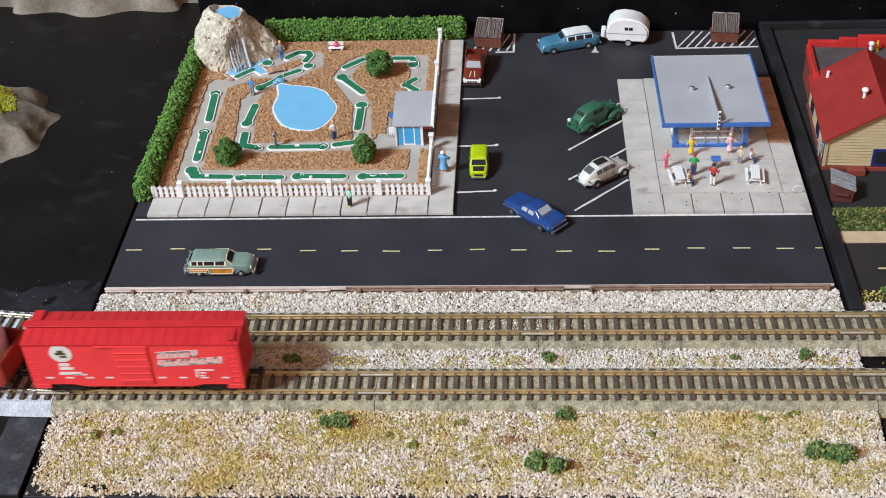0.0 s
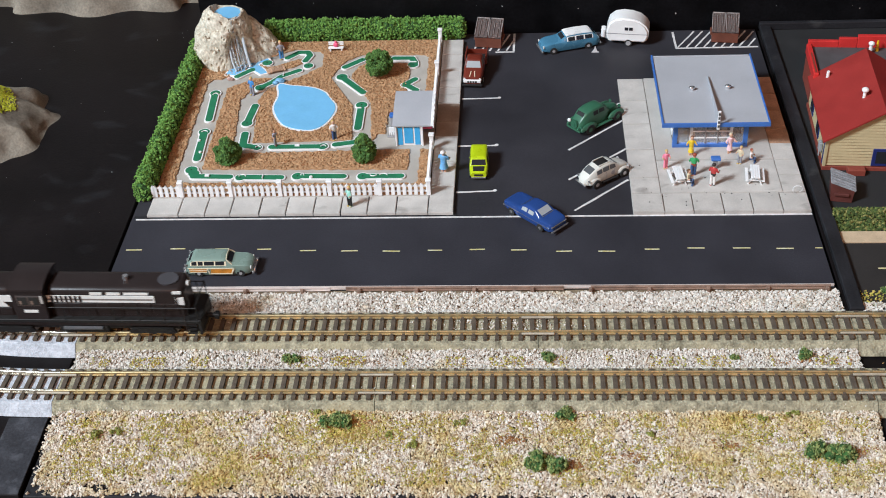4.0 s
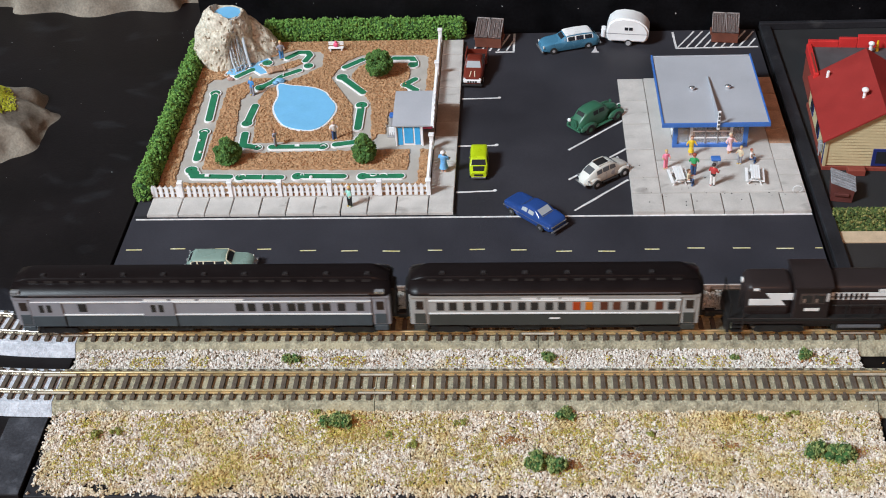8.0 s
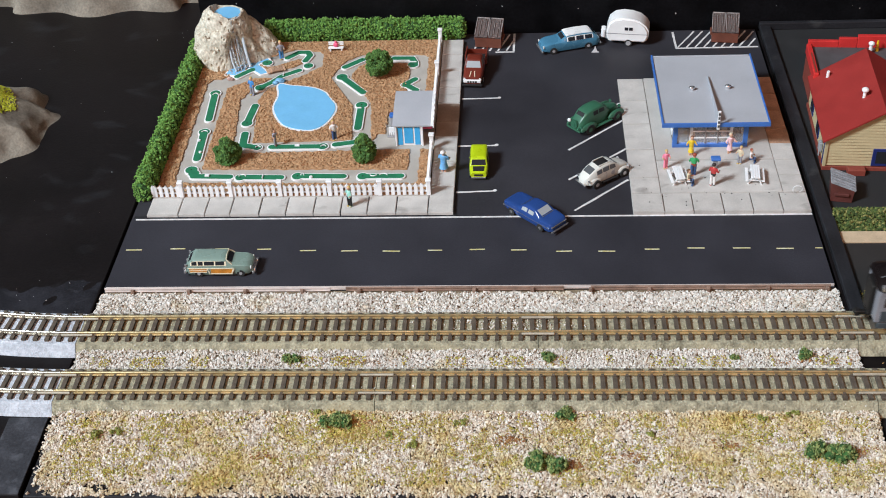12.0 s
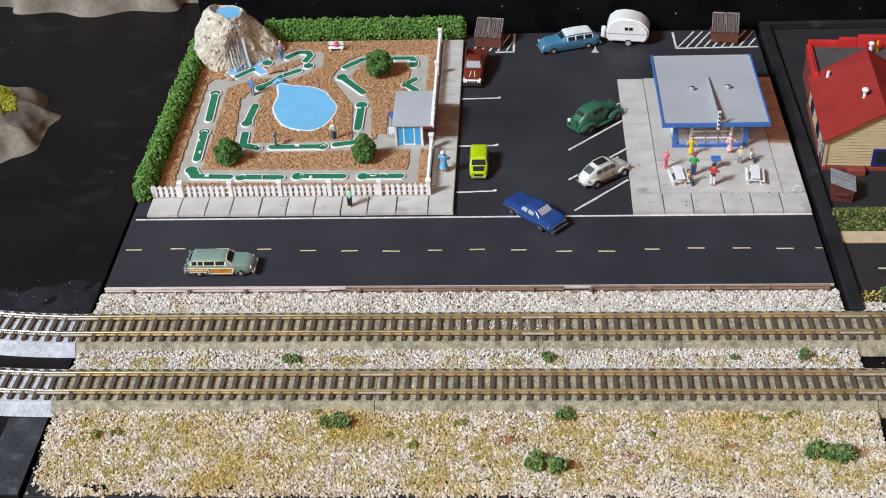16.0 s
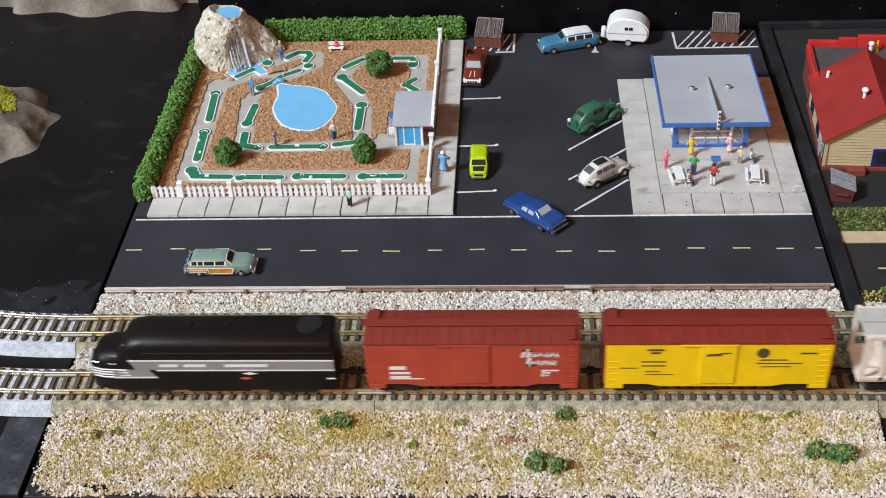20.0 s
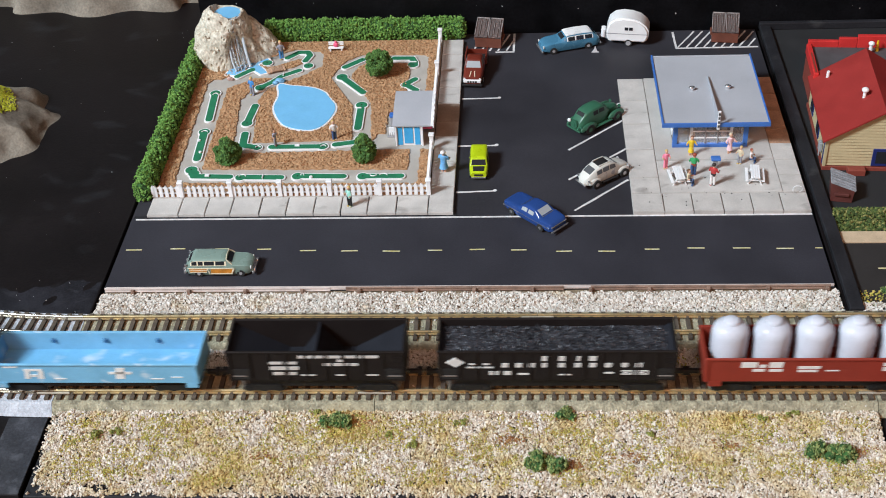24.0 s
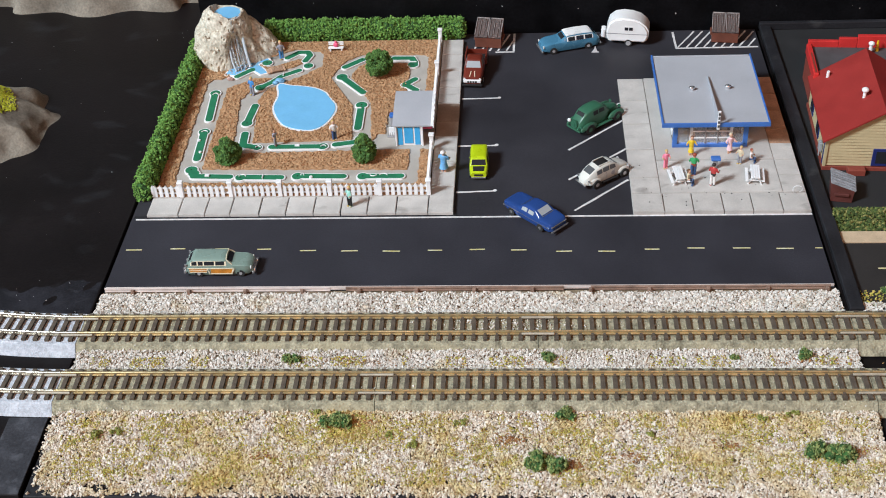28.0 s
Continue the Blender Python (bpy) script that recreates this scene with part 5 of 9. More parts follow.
figure(-115.2, 219.4, 1.9, -30, BLU, GRYF, BLOND, "model figure in blue bending over a lane", 10.5)
figure(-95.6, 170.0, 2.5, 60, GRYF, GRYF, BROWN_H, "model figure in grey on a golf lane", 9.0)
figure(-105.2, 256.6, 1.9, 10, GRYF, BLU, BLOND, "model figure in violet grey near the hedge")
figure(-53.6, 119.6, 1.95, -50, AQUA, BLK, BLOND, "model figure in aqua top walking on the pavement")
stout = figure(-11.6, 147.0, 1.95, 160, ("sky", (0.15, 0.38, 0.64)), SAND, WHT, "stout model figure in blue on the pavement", 11.4, skirt=True, arms=0.0)
stout.data.transform(Matrix.Diagonal((1.35, 1.6, 1, 1)))
figure(92.5, 147.6, 1.95, 10, PNK, PNK, BLOND, "model figure in pink", 10.0)
figure(105.3, 157.8, 2.1, 0, YEL, YEL, BROWN_H, "model figure in a yellow dress", 10.6, skirt=True, arms=1.0)
figure(104.6, 141.6, 1.95, 170, GRN, DEN, RED_H, "model figure in green shirt holding a tray", 12.0)
figure(123.6, 159.2, 2.1, 15, ROS, ROS, SAND, "model figure in a pale pink dress", 11.0, skirt=True, arms=1.0)
figure(127.2, 150.6, 1.95, -40, SAND, GRYF, BLOND, "model figure in a sand shirt", 9.6)
figure(132.6, 152.0, 1.95, 60, WHT, DEN, RED_H, "model figure crouching in white and blue", 9.4, pose_kind="sit")
figure(112.5, 133.4, 1.95, 150, RED, WHT, DARK_H, "model figure in red jacket and white trousers", 12.0)
figure(101.6, 134.4, 1.95, 60, SAND, DEN, BROWN_H, "model figure seated at a white table", 10.6, pose_kind="sit")


def picnic_table(x, y, rz, label):
    ob = thing("picnic_table", x, y, 1.95, rz, label, "table", "white picnic tables")
    for k in range(4):
        part("top_plank", box(B(), -2.6 + k * 1.32, -1.4 + k * 1.32, -6.2, 6.2, 4.4, 4.9, 0.08, 1), WHITE, ob)
    for s in (-1, 1):
        part("bench_plank", box(B(), s * 4.6 - 0.8, s * 4.6 + 0.8, -6.2, 6.2, 2.5, 3.0, 0.08, 1), WHITE, ob)
    for yy in (-4.4, 4.4):
        b = B()
        prism(b, [(-5.2, 2.1), (5.2, 2.1), (5.2, 2.5), (-5.2, 2.5)], "y", yy - 0.3, yy + 0.3)
        for s in (-1, 1):
            prism(b, [(s * 3.4, 0), (s * 4.2, 0), (s * 1.9, 4.4), (s * 1.1, 4.4)], "y", yy - 0.3, yy + 0.3)
        part("trestle", b, WHITE, ob)
    ob.scale = (0.8, 0.86, 0.95)
    return ob


picnic_table(97.4, 137.4, 6, "white plastic picnic table with a seated figure")
picnic_table(132.2, 137.6, -6, "empty white plastic picnic table")
bb = thing("litter_bin", 115.4, 147.0, 1.95, 0, "grey litter bin with a blue top", "bin")
part("body", cyl(B(), (0, 0, 0), 1.1, 4.8, "z", 12), GREY_WALL, bb)
part("lid", box(B(), -2.2, 2.2, -1.6, 1.6, 4.8, 6.2, 0.35), BLUE, bb, "blue lid")


# ---- vehicles ----
def ring(x, w, z0, z1, r, n=4):
    """A rounded section across the car at x."""
    r = min(r, w * 0.9, (z1 - z0) * 0.48)
    out = []
    for cy, cz, a0 in ((w - r, z0 + r, -90), (w - r, z1 - r, 0), (-w + r, z1 - r, 90), (-w + r, z0 + r, 180)):
        for k in range(n + 1):
            a = radians(a0 + 90 * k / n)
            out.append((x, cy + r * math.cos(a), cz + r * math.sin(a)))
    return out


def car_paint(key, c, rough=0.28):
    return paint("car_" + key, c, rough, vary=0.07, size=10, grain=0.5, bump=0.02)


def vehicle(name, label, x, y, rz, body, cabin, paint_body, paint_roof, wheels, glass, side_windows, screens=(0.12, 0.88, 0.15, 0.88), wheel_r=2.1, r=1.3, hub=HUB, pillar=None, z=0.0, cat="car"):
    """A car: body stations (x, half width, bottom, top) and a cabin (bottom x0, x1, half width, z; top x0, x1, half width, z)."""
    ob = thing(name, x, y, z, rz, label, cat)
    part("body", loft(B(), [ring(*s, r) for s in body]), paint_body, ob, "", True)
    bx0, bx1, bw, bz, tx0, tx1, tw, tz = cabin

    def oval(x0, x1, w, zz, c):
        o = []
        for cx, cy, a0 in ((x1 - c, w - c, 0), (x0 + c, w - c, 90), (x0 + c, -w + c, 180), (x1 - c, -w + c, 270)):
            for k in range(4):
                a = radians(a0 + 30 * k)
                o.append((cx + c * math.cos(a), cy + c * math.sin(a), zz))
        return o
    part("roof", loft(B(), [oval(bx0, bx1, bw, bz - 0.6, 0.7), oval(bx0, bx1, bw, bz, 0.7), oval(tx0, tx1, tw, tz - 0.35, 0.9), oval(tx0 + 0.5, tx1 - 0.5, tw - 0.5, tz, 0.9), oval(tx0 + 2, tx1 - 2, tw - 1.6, tz + 0.18, 0.9)]),
         paint_roof, ob, "", True)
    zt = tz - 0.35
    for s in (-1, 1):
        q = [(bx0, s * bw, bz), (bx1, s * bw, bz), (tx1, s * tw, zt), (tx0, s * tw, zt)]
        if s > 0:
            q = [q[1], q[0], q[3], q[2]]
        for u0, u1 in side_windows:
            if s > 0:
                u0, u1 = 1 - u1, 1 - u0
            part("side_window", pane(B(), q, u0, u1, 0.14, 0.86, 0.12), glass, ob)
    if screens:
        part("windscreen", pane(B(), [(bx1, -bw, bz), (bx1, bw, bz), (tx1, tw, zt), (tx1, -tw, zt)], 0.09, 0.91, 0.12, 0.9, 0.14), glass, ob)
        part("rear_window", pane(B(), [(bx0, bw, bz), (bx0, -bw, bz), (tx0, -tw, zt), (tx0, tw, zt)], *screens, 0.14), glass, ob)
    for wx, ww in wheels:
        for s in (-1, 1):
            wh = part("wheel", cyl(B(), (0, -0.75, 0), wheel_r, 1.5, "y", 18), TYRE, ob)
            wh.matrix_basis = pose(wx * U, s * (ww - 0.55) * U, wheel_r * U)
            part("hubcap", cyl(B(), (0, s * 0.72 - 0.12, 0), wheel_r * 0.58, 0.24, "y", 14), hub, wh)
    return ob


def shell_at(st, x):
    """Half width, sill, belt, shoulder and roof of a shell at x, between its stations."""
    for a, b in zip(st, st[1:]):
        if a[0] <= x <= b[0]:
            k = (x - a[0]) / (b[0] - a[0])
            return [p + (q - p) * k for p, q in zip(a[1:], b[1:])]
    return list(st[0][1:] if x < st[0][0] else st[-1][1:])


def shell_ring(x, w, zb, zc, wt, zt):
    """A section of a car shell: tumblehome sides, round shoulders, nearly flat roof."""
    h = zt - zc
    half = [(w * 0.9, zb), (w, zb + (zc - zb) * 0.35), (w, zb + (zc - zb) * 0.75), (w * 0.965, zc), (wt, zt - h * 0.22), (wt * 0.93, zt - h * 0.09), (wt * 0.78, zt - h * 0.02), (wt * 0.4, zt + 0.05)]
    return [(x, y, z) for y, z in half] + [(x, -y, z) for y, z in half[::-1]]


def fine(st, step=0.5):
    """Stations closer together, rounded off a little."""
    xs = np.arange(st[0][0], st[-1][0], step).tolist() + [st[-1][0]]
    rows = np.array([[x] + shell_at(st, x) for x in xs])
    sm = rows.copy()
    for _ in range(3):
        sm[1:-1, 1:] = (sm[:-2, 1:] + 2 * sm[1:-1, 1:] + sm[2:, 1:]) / 4
    return [tuple(r) for r in sm]


def patch(fn, u0, u1, v0, v1, off, nu=8, nv=4, depth=0.2):
    """A thin curved plate lying on a surface fn(u, v)."""
    bm = B()
    lay = []
    for k in (off, off - depth):
        g = []
        for i in range(nu + 1):
            row = []
            for j in range(nv + 1):
                u, v = u0 + (u1 - u0) * i / nu, v0 + (v1 - v0) * j / nv
                p, pu, pv = (Vector(fn(*q)) for q in ((u, v), (u + 0.01, v), (u, v + 0.01)))
                nn = (pu - p).cross(pv - p)
                nn = nn.normalized() if nn.length > 1e-12 else Vector((0, 0, 1))
                row.append(bm.verts.new(p + nn * k))
            g.append(row)
        lay.append(g)
    a, b = lay
    for i in range(nu):
        for j in range(nv):
            bm.faces.new((a[i][j], a[i + 1][j], a[i + 1][j + 1], a[i][j + 1]))
            bm.faces.new((b[i][j], b[i][j + 1], b[i + 1][j + 1], b[i + 1][j]))
        bm.faces.new((a[i][0], b[i][0], b[i + 1][0], a[i + 1][0]))
        bm.faces.new((a[i][nv], a[i + 1][nv], b[i + 1][nv], b[i][nv]))
    for j in range(nv):
        bm.faces.new((a[0][j], a[0][j + 1], b[0][j + 1], b[0][j]))
        bm.faces.new((a[nu][j], b[nu][j], b[nu][j + 1], a[nu][j + 1]))
    return bm


def side_of(st, s):
    """The side glass zone: u is x, v runs from belt to shoulder."""
    def fn(x, v):
        if s > 0:
            x = -x
        w, zb, zc, wt, zt = shell_at(st, x)
        return (x, s * (w * 0.965 + (wt - w * 0.965) * v), zc + (zt - 0.22 * (zt - zc) - zc) * v)
    return fn


def top_of(st):
    """The upper face: u is x, v is y."""
    def fn(x, y):
        w, zb, zc, wt, zt = shell_at(st, x)
        return (x, y, zt - 0.02 * (zt - zc) + 0.03)
    return fn


def shell_car(name, label, x, y, rz, st, mat, windows, front, rear, wheels, glass=DARK_GLASS, wheel_r=2.0, hub=HUB, frame_mat=None, band=None, tall=(0.2, 0.84), screen=None):
    """A car whose body and roof are one rounded shell; windows are (x0, x1) on its sides."""
    ob = thing(name, x, y, 0, rz, label, "car")
    st = fine(st)
    part("body", loft(B(), [shell_ring(*q) for q in st]), mat, ob, "", True)
    for s in (-1, 1):
        if band:
            e = (band[0], band[1]) if s < 0 else (-band[1], -band[0])
            part("window_band", patch(side_of(st, s), e[0], e[1], 0.02, 1.0, 0.10, 16), frame_mat, ob, "pale window frames")
        for a, b in windows:
            e = (a, b) if s < 0 else (-b, -a)
            part("side_window", patch(side_of(st, s), e[0], e[1], tall[0], tall[1], 0.16), glass, ob)
    part("windscreen", patch(top_of(st), front[0], front[1], -front[2], front[2], 0.12), screen or glass, ob)
    part("rear_window", patch(top_of(st), rear[0], rear[1], -rear[2], rear[2], 0.12), glass, ob)
    for wx, ww in wheels:
        for s in (-1, 1):
            wh = part("wheel", cyl(B(), (0, -0.75, 0), wheel_r, 1.5, "y", 18), TYRE, ob)
            wh.matrix_basis = pose(wx * U, s * (ww - 0.55) * U, wheel_r * U)
            part("hubcap", cyl(B(), (0, s * 0.72 - 0.12, 0), wheel_r * 0.42, 0.24, "y", 14), hub, wh)
    return ob


def mudguards(ob, xs, y, mat, rx, ry, rz, z=2.4):
    for x in xs:
        for s in (-1, 1):
            b = B()
            ball(b, (x, s * y, z), rx, ry, rz, 3)
            for q in b.verts:
                if q.co.z < z - 0.2:
                    q.co.z = z - 0.2
                if abs(q.co.x - x) < rx * 0.62 and abs(q.co.y) > y + ry * 0.55:
                    q.co.z = max(q.co.z, z + 0.9 * math.cos((q.co.x - x) / rx * 2.2))
            part("mudguard", b, mat, ob, "", True)


def bits(ob, name, mat, boxes, label=""):
    for x0, x1, y0, y1, z0, z1, bv in boxes:
        part(name, box(B(), x0, x1, y0, y1, z0, z1, bv, 2), mat, ob, label)


def lamps_on(ob, name, mat, pts, r, axis="x", d=0.4):
    for p in pts:
        part(name, cyl(B(), p, r, d, axis, 10), mat, ob)


CLEAR_LAMP = paint("lamp_glass", (0.72, 0.72, 0.70), 0.15, vary=0.05, size=1, grain=0.3, bump=0)
RED_LAMP = paint("red_lamp", (0.45, 0.02, 0.02), 0.25, vary=0.05, size=1, grain=0.3, bump=0)
# wood-sided estate on the road
SAGE = car_paint("sage", (0.20, 0.28, 0.24))
CREAM_TRIM = car_paint("cream_trim", (0.75, 0.68, 0.50))
WOOD = paint("wood_panel", (0.56, 0.22, 0.03), 0.4, vary=0.2, size=3, grain=0.4, bump=0.05)
WOODY = [(-15.3, 4.2, 2.4, 4.6, 3.8, 5.0), (-14.8, 5.0, 1.5, 5.6, 4.4, 6.0), (-14.2, 5.2, 1.2, 5.9, 4.5, 6.6), (-12.4, 5.3, 1.1, 6.0, 4.4, 8.1), (-11.4, 5.3, 1.1, 6.0, 4.4, 8.6), (-4, 5.3, 1.0, 6.0, 4.4, 8.8), (2.6, 5.3, 1.0, 6.0, 4.3, 8.7),
         (3.8, 5.3, 1.0, 6.0, 4.2, 8.3), (6.4, 5.2, 1.0, 5.9, 4.2, 6.5), (12.6, 5.0, 1.2, 5.6, 4.3, 6.0), (14.4, 4.5, 1.6, 5.1, 3.8, 5.4), (15.2, 3.8, 2.2, 4.3, 3.2, 4.6)]
v = shell_car("estate_car", "sage green estate car with cream-trimmed wooden sides", -105.5, 76.4, 0, WOODY, SAGE, ((-12.1, -9.7), (-9.1, -6.9), (-6.3, -1.7), (-1.1, 2.9)), (4.1, 6.1, 3.2), (-14.0, -12.6, 2.8), ((-9.4, 5.0), (9.8, 4.9)), wheel_r=1.8,
              frame_mat=CREAM_TRIM, band=(-12.7, 3.8), tall=(0.14, 0.92))
for s in (-1, 1):
    part("screen_post", tube(B(), [(6.3, s * 4.4, 6.3), (5.0, s * 4.2, 7.5), (3.9, s * 3.7, 8.4)], 0.24, 6), CREAM_TRIM, v, "cream windscreen post")
    part("bonnet_edge", tube(B(), [(6.6, s * 4.3, 6.35), (12.4, s * 4.2, 5.95)], 0.16, 5), SAGE, v)
part("screen_rail", tube(B(), [(3.8, -3.6, 8.5), (3.6, 0, 8.75), (3.8, 3.6, 8.5)], 0.2, 6), CREAM_TRIM, v)
bits(v, "side_panel", WOOD, [(-3.6, 6.6, s * 5.3 - 0.12, s * 5.3 + 0.12, 2.2, 4.6, 0.05) for s in (-1, 1)] + [(-13.4, -5.4, s * 5.3 - 0.12, s * 5.3 + 0.12, 3.0, 4.6, 0.05) for s in (-1, 1)], "orange-brown wood panel")
for s in (-1, 1):
    y0, y1 = (-5.52, -5.28) if s < 0 else (5.28, 5.52)
    bits(v, "trim_strip", CREAM_TRIM, [(-14.0, 6.8, y0, y1, 4.6, 5.1, 0.05), (-4.4, 5.6, y0, y1, 1.7, 2.2, 0.05), (-13.4, -4.6, y0, y1, 3.6, 3.9, 0.05), (-13.4, -5.4, y0, y1, 2.6, 3.0, 0.05)], "cream trim")
    part("trim_strip", prism(B(), [(5.4, 1.7), (6.0, 1.7), (7.4, 4.6), (6.8, 5.1)], "y", y0, y1), CREAM_TRIM, v, "cream trim")
    part("trim_strip", prism(B(), [(-4.4, 1.7), (-3.8, 1.7), (-4.8, 4.6), (-5.4, 4.6)], "y", y0, y1), CREAM_TRIM, v, "cream trim")
    part("rain_gutter", box(B(), -12.2, 3.4, s * 4.35 - 0.12, s * 4.35 + 0.12, 7.95, 8.2), SAGE, v)
bits(v, "tail_fin", CHROME, [(-15.4, -14.2, -5.2, -4.6, 5.4, 7.0, 0.2), (-15.4, -14.2, 4.6, 5.2, 5.4, 7.0, 0.2)])
bits(v, "bumper", CHROME, [(15.0, 16.4, -5.2, 5.2, 1.5, 2.9, 0.4), (-16.4, -15.0, -5.2, 5.2, 1.5, 2.9, 0.4)])
bits(v, "overrider", CHROME, [(15.6, 16.8, s * 3.2 - 0.6, s * 3.2 + 0.6, 1.5, 3.8, 0.4) for s in (-1, 1)] + [(-16.8, -15.6, s * 3.2 - 0.6, s * 3.2 + 0.6, 1.5, 3.8, 0.4) for s in (-1, 1)])
bits(v, "grille", CHROME, [(15.0, 15.5, -3.4, 3.4, 3.0, 4.2, 0.2)])
lamps_on(v, "headlight", CLEAR_LAMP, [(14.5, -4.0, 4.4), (14.5, 4.0, 4.4)], 0.85)
lamps_on(v, "tail_light", CHROME, [(-15.6, -4.5, 4.4), (-15.6, 4.5, 4.4)], 0.55)
v.scale = (0.95, 0.97, 1.0)
# blue fastback leaving the car park
NAVY = car_paint("navy", (0.020, 0.058, 0.215), 0.16)
SALOON = [(-16, 4.6, 2.4, 4.6, 4.0, 5.0), (-15.2, 5.6, 1.6, 5.6, 4.8, 6.0), (-9.5, 6.0, 1.3, 6.0, 4.9, 6.5), (-8.6, 6.0, 1.3, 6.0, 4.8, 6.7), (-5.0, 6.0, 1.2, 6.0, 4.5, 8.8), (-3.6, 6.0, 1.2, 6.0, 4.4, 9.1), (1.2, 6.0, 1.2, 6.0, 4.3, 9.0),
          (2.4, 6.0, 1.2, 6.0, 4.3, 8.7), (5.4, 5.9, 1.2, 5.9, 4.7, 6.5), (13.5, 5.6, 1.5, 5.6, 4.7, 5.9), (15.4, 5.0, 1.9, 5.0, 4.2, 5.3), (16, 4.2, 2.4, 4.2, 3.5, 4.5)]
v = shell_car("saloon_car", "glossy dark blue saloon car turning out of the car park", 30.6, 112.4, 135.5, SALOON, NAVY, ((-4.6, -1.2), (-0.4, 3.0)), (2.7, 5.1, 3.4), (-8.2, -5.2, 3.4), ((-9.4, 6.0), (9.4, 5.9)), GREY_GLASS, tall=(0.14, 0.80), hub=CHROME, screen=glassy("blue_screen", (0.03, 0.06, 0.16), 0.08))
bits(v, "rear_frame", CHROME, [(-9.0, -8.6, -3.7, 3.7, 6.55, 6.9, 0.1)])
bits(v, "side_trim", CHROME, [(-15.0, 14.6, s * 5.98 - 0.08, s * 5.98 + 0.08, 3.9, 4.15, 0) for s in (-1, 1)])
bits(v, "bumper", CHROME, [(-16.9, -16.0, -5.6, 5.6, 1.8, 2.8, 0.3), (15.3, 16.2, -4.8, 4.8, 1.8, 2.8, 0.3)])
v.scale = (0.95, 0.95, 0.95)
bits(v, "tail_light", CHROME, [(-16.3, -15.7, -5.0, 5.0, 4.2, 4.9, 0.15)])
# small lime van
LIMEC = car_paint("lime", (0.44, 0.56, 0.01))
v = vehicle("small_van", "lime green small van with a black bonnet panel", 4.9, 151.6, -90,
            [(-10.6, 3.9, 1.8, 6.4), (-10, 4.4, 1.2, 7.0), (-2, 4.6, 1.0, 6.8), (4, 4.6, 1.0, 6.2), (8.4, 4.4, 1.2, 5.4), (10.4, 3.8, 1.6, 4.6)],
            (-10.2, 6.2, 4.4, 6.0, -9.6, 3.6, 3.9, 9.0), LIMEC, LIMEC, ((-7.0, 4.4), (7.0, 4.4)), DARK_GLASS, ((0.62, 0.88),), wheel_r=1.7)
part("bonnet_panel", pane(B(), [(9.4, -2.6, 5.15), (9.4, 2.6, 5.15), (6.6, 2.8, 5.95), (6.6, -2.8, 5.95)], 0, 1, 0, 1, 0.2), DULL_BLACK, v, "black bonnet panel")
bits(v, "bumper", CHROME, [(10.2, 11.0, -3.6, 3.6, 1.4, 2.2, 0.25)])
v.scale = (0.93, 0.96, 0.92)
bits(v, "grille", DULL_BLACK, [(10.1, 10.6, -2.2, 2.2, 2.6, 3.8, 0.1)])
lamps_on(v, "headlight", CLEAR_LAMP, [(9.9, -3.0, 3.7), (9.9, 3.0, 3.7)], 0.75)
# maroon pickup
MAROON = car_paint("maroon", (0.155, 0.026, 0.015), 0.36)
v = vehicle("pickup_truck", "dark red pickup truck with an empty bed", 0.9, 240.8, -94.5,
            [(-4.2, 5.0, 2.0, 7.6), (0, 5.2, 1.5, 7.6), (6.4, 5.2, 1.5, 7.4), (7.6, 5.0, 1.6, 7.0), (12.8, 4.8, 1.8, 6.4), (14.4, 4.2, 2.4, 5.6)],
            (-3.8, 6.8, 4.8, 7.0, -2.8, 4.0, 3.9, 10.8), MAROON, MAROON, ((-9.6, 5.3), (9.6, 5.3)), GREY_GLASS, ((0.35, 0.85),))
bits(v, "bed_side", MAROON, [(-15, -4.3, -5.8, -5.1, 3.4, 8.4, 0.15), (-15, -4.3, 5.1, 5.8, 3.4, 8.4, 0.15)])
bits(v, "tailgate", MAROON, [(-15.6, -15, -5.8, 5.8, 3.4, 6.4, 0.15)])
bits(v, "bed_floor", DULL_BLACK, [(-15, -4.3, -4.9, 4.9, 3.0, 3.8, 0)])
bits(v, "chassis", DULL_BLACK, [(-15, 12, -3.0, 3.0, 1.2, 3.0, 0.1)])
bits(v, "bumper", DULL_BLACK, [(14.2, 15.4, -5.2, 5.2, 1.2, 2.4, 0.3)], "black bumper")
bits(v, "grille", WHITE, [(13.9, 14.9, -4.6, 4.6, 3.0, 4.9, 0.4)], "white grille")
bits(v, "grille_slot", DULL_BLACK, [(14.6, 15.0, y - 0.5, y + 0.5, 3.3, 4.2, 0.1) for y in (-2.0, -0.7, 0.7, 2.0)])
lamps_on(v, "headlight", CLEAR_LAMP, [(14.0, -4.0, 4.9), (14.0, 4.0, 4.9)], 0.8)
for y in (-0.9, 0.9):
    part("bonnet_ridge", tube(B(), [(9.4, y, 7.0), (13.6, y * 1.5, 6.2)], 0.26), CREAM_TRIM, v, "cream bonnet stripe")
# blue and white estate with the caravan
TEAL = car_paint("teal_blue", (0.062, 0.20, 0.315))
WHITE_ROOF = car_paint("white_roof", (0.78, 0.78, 0.77))
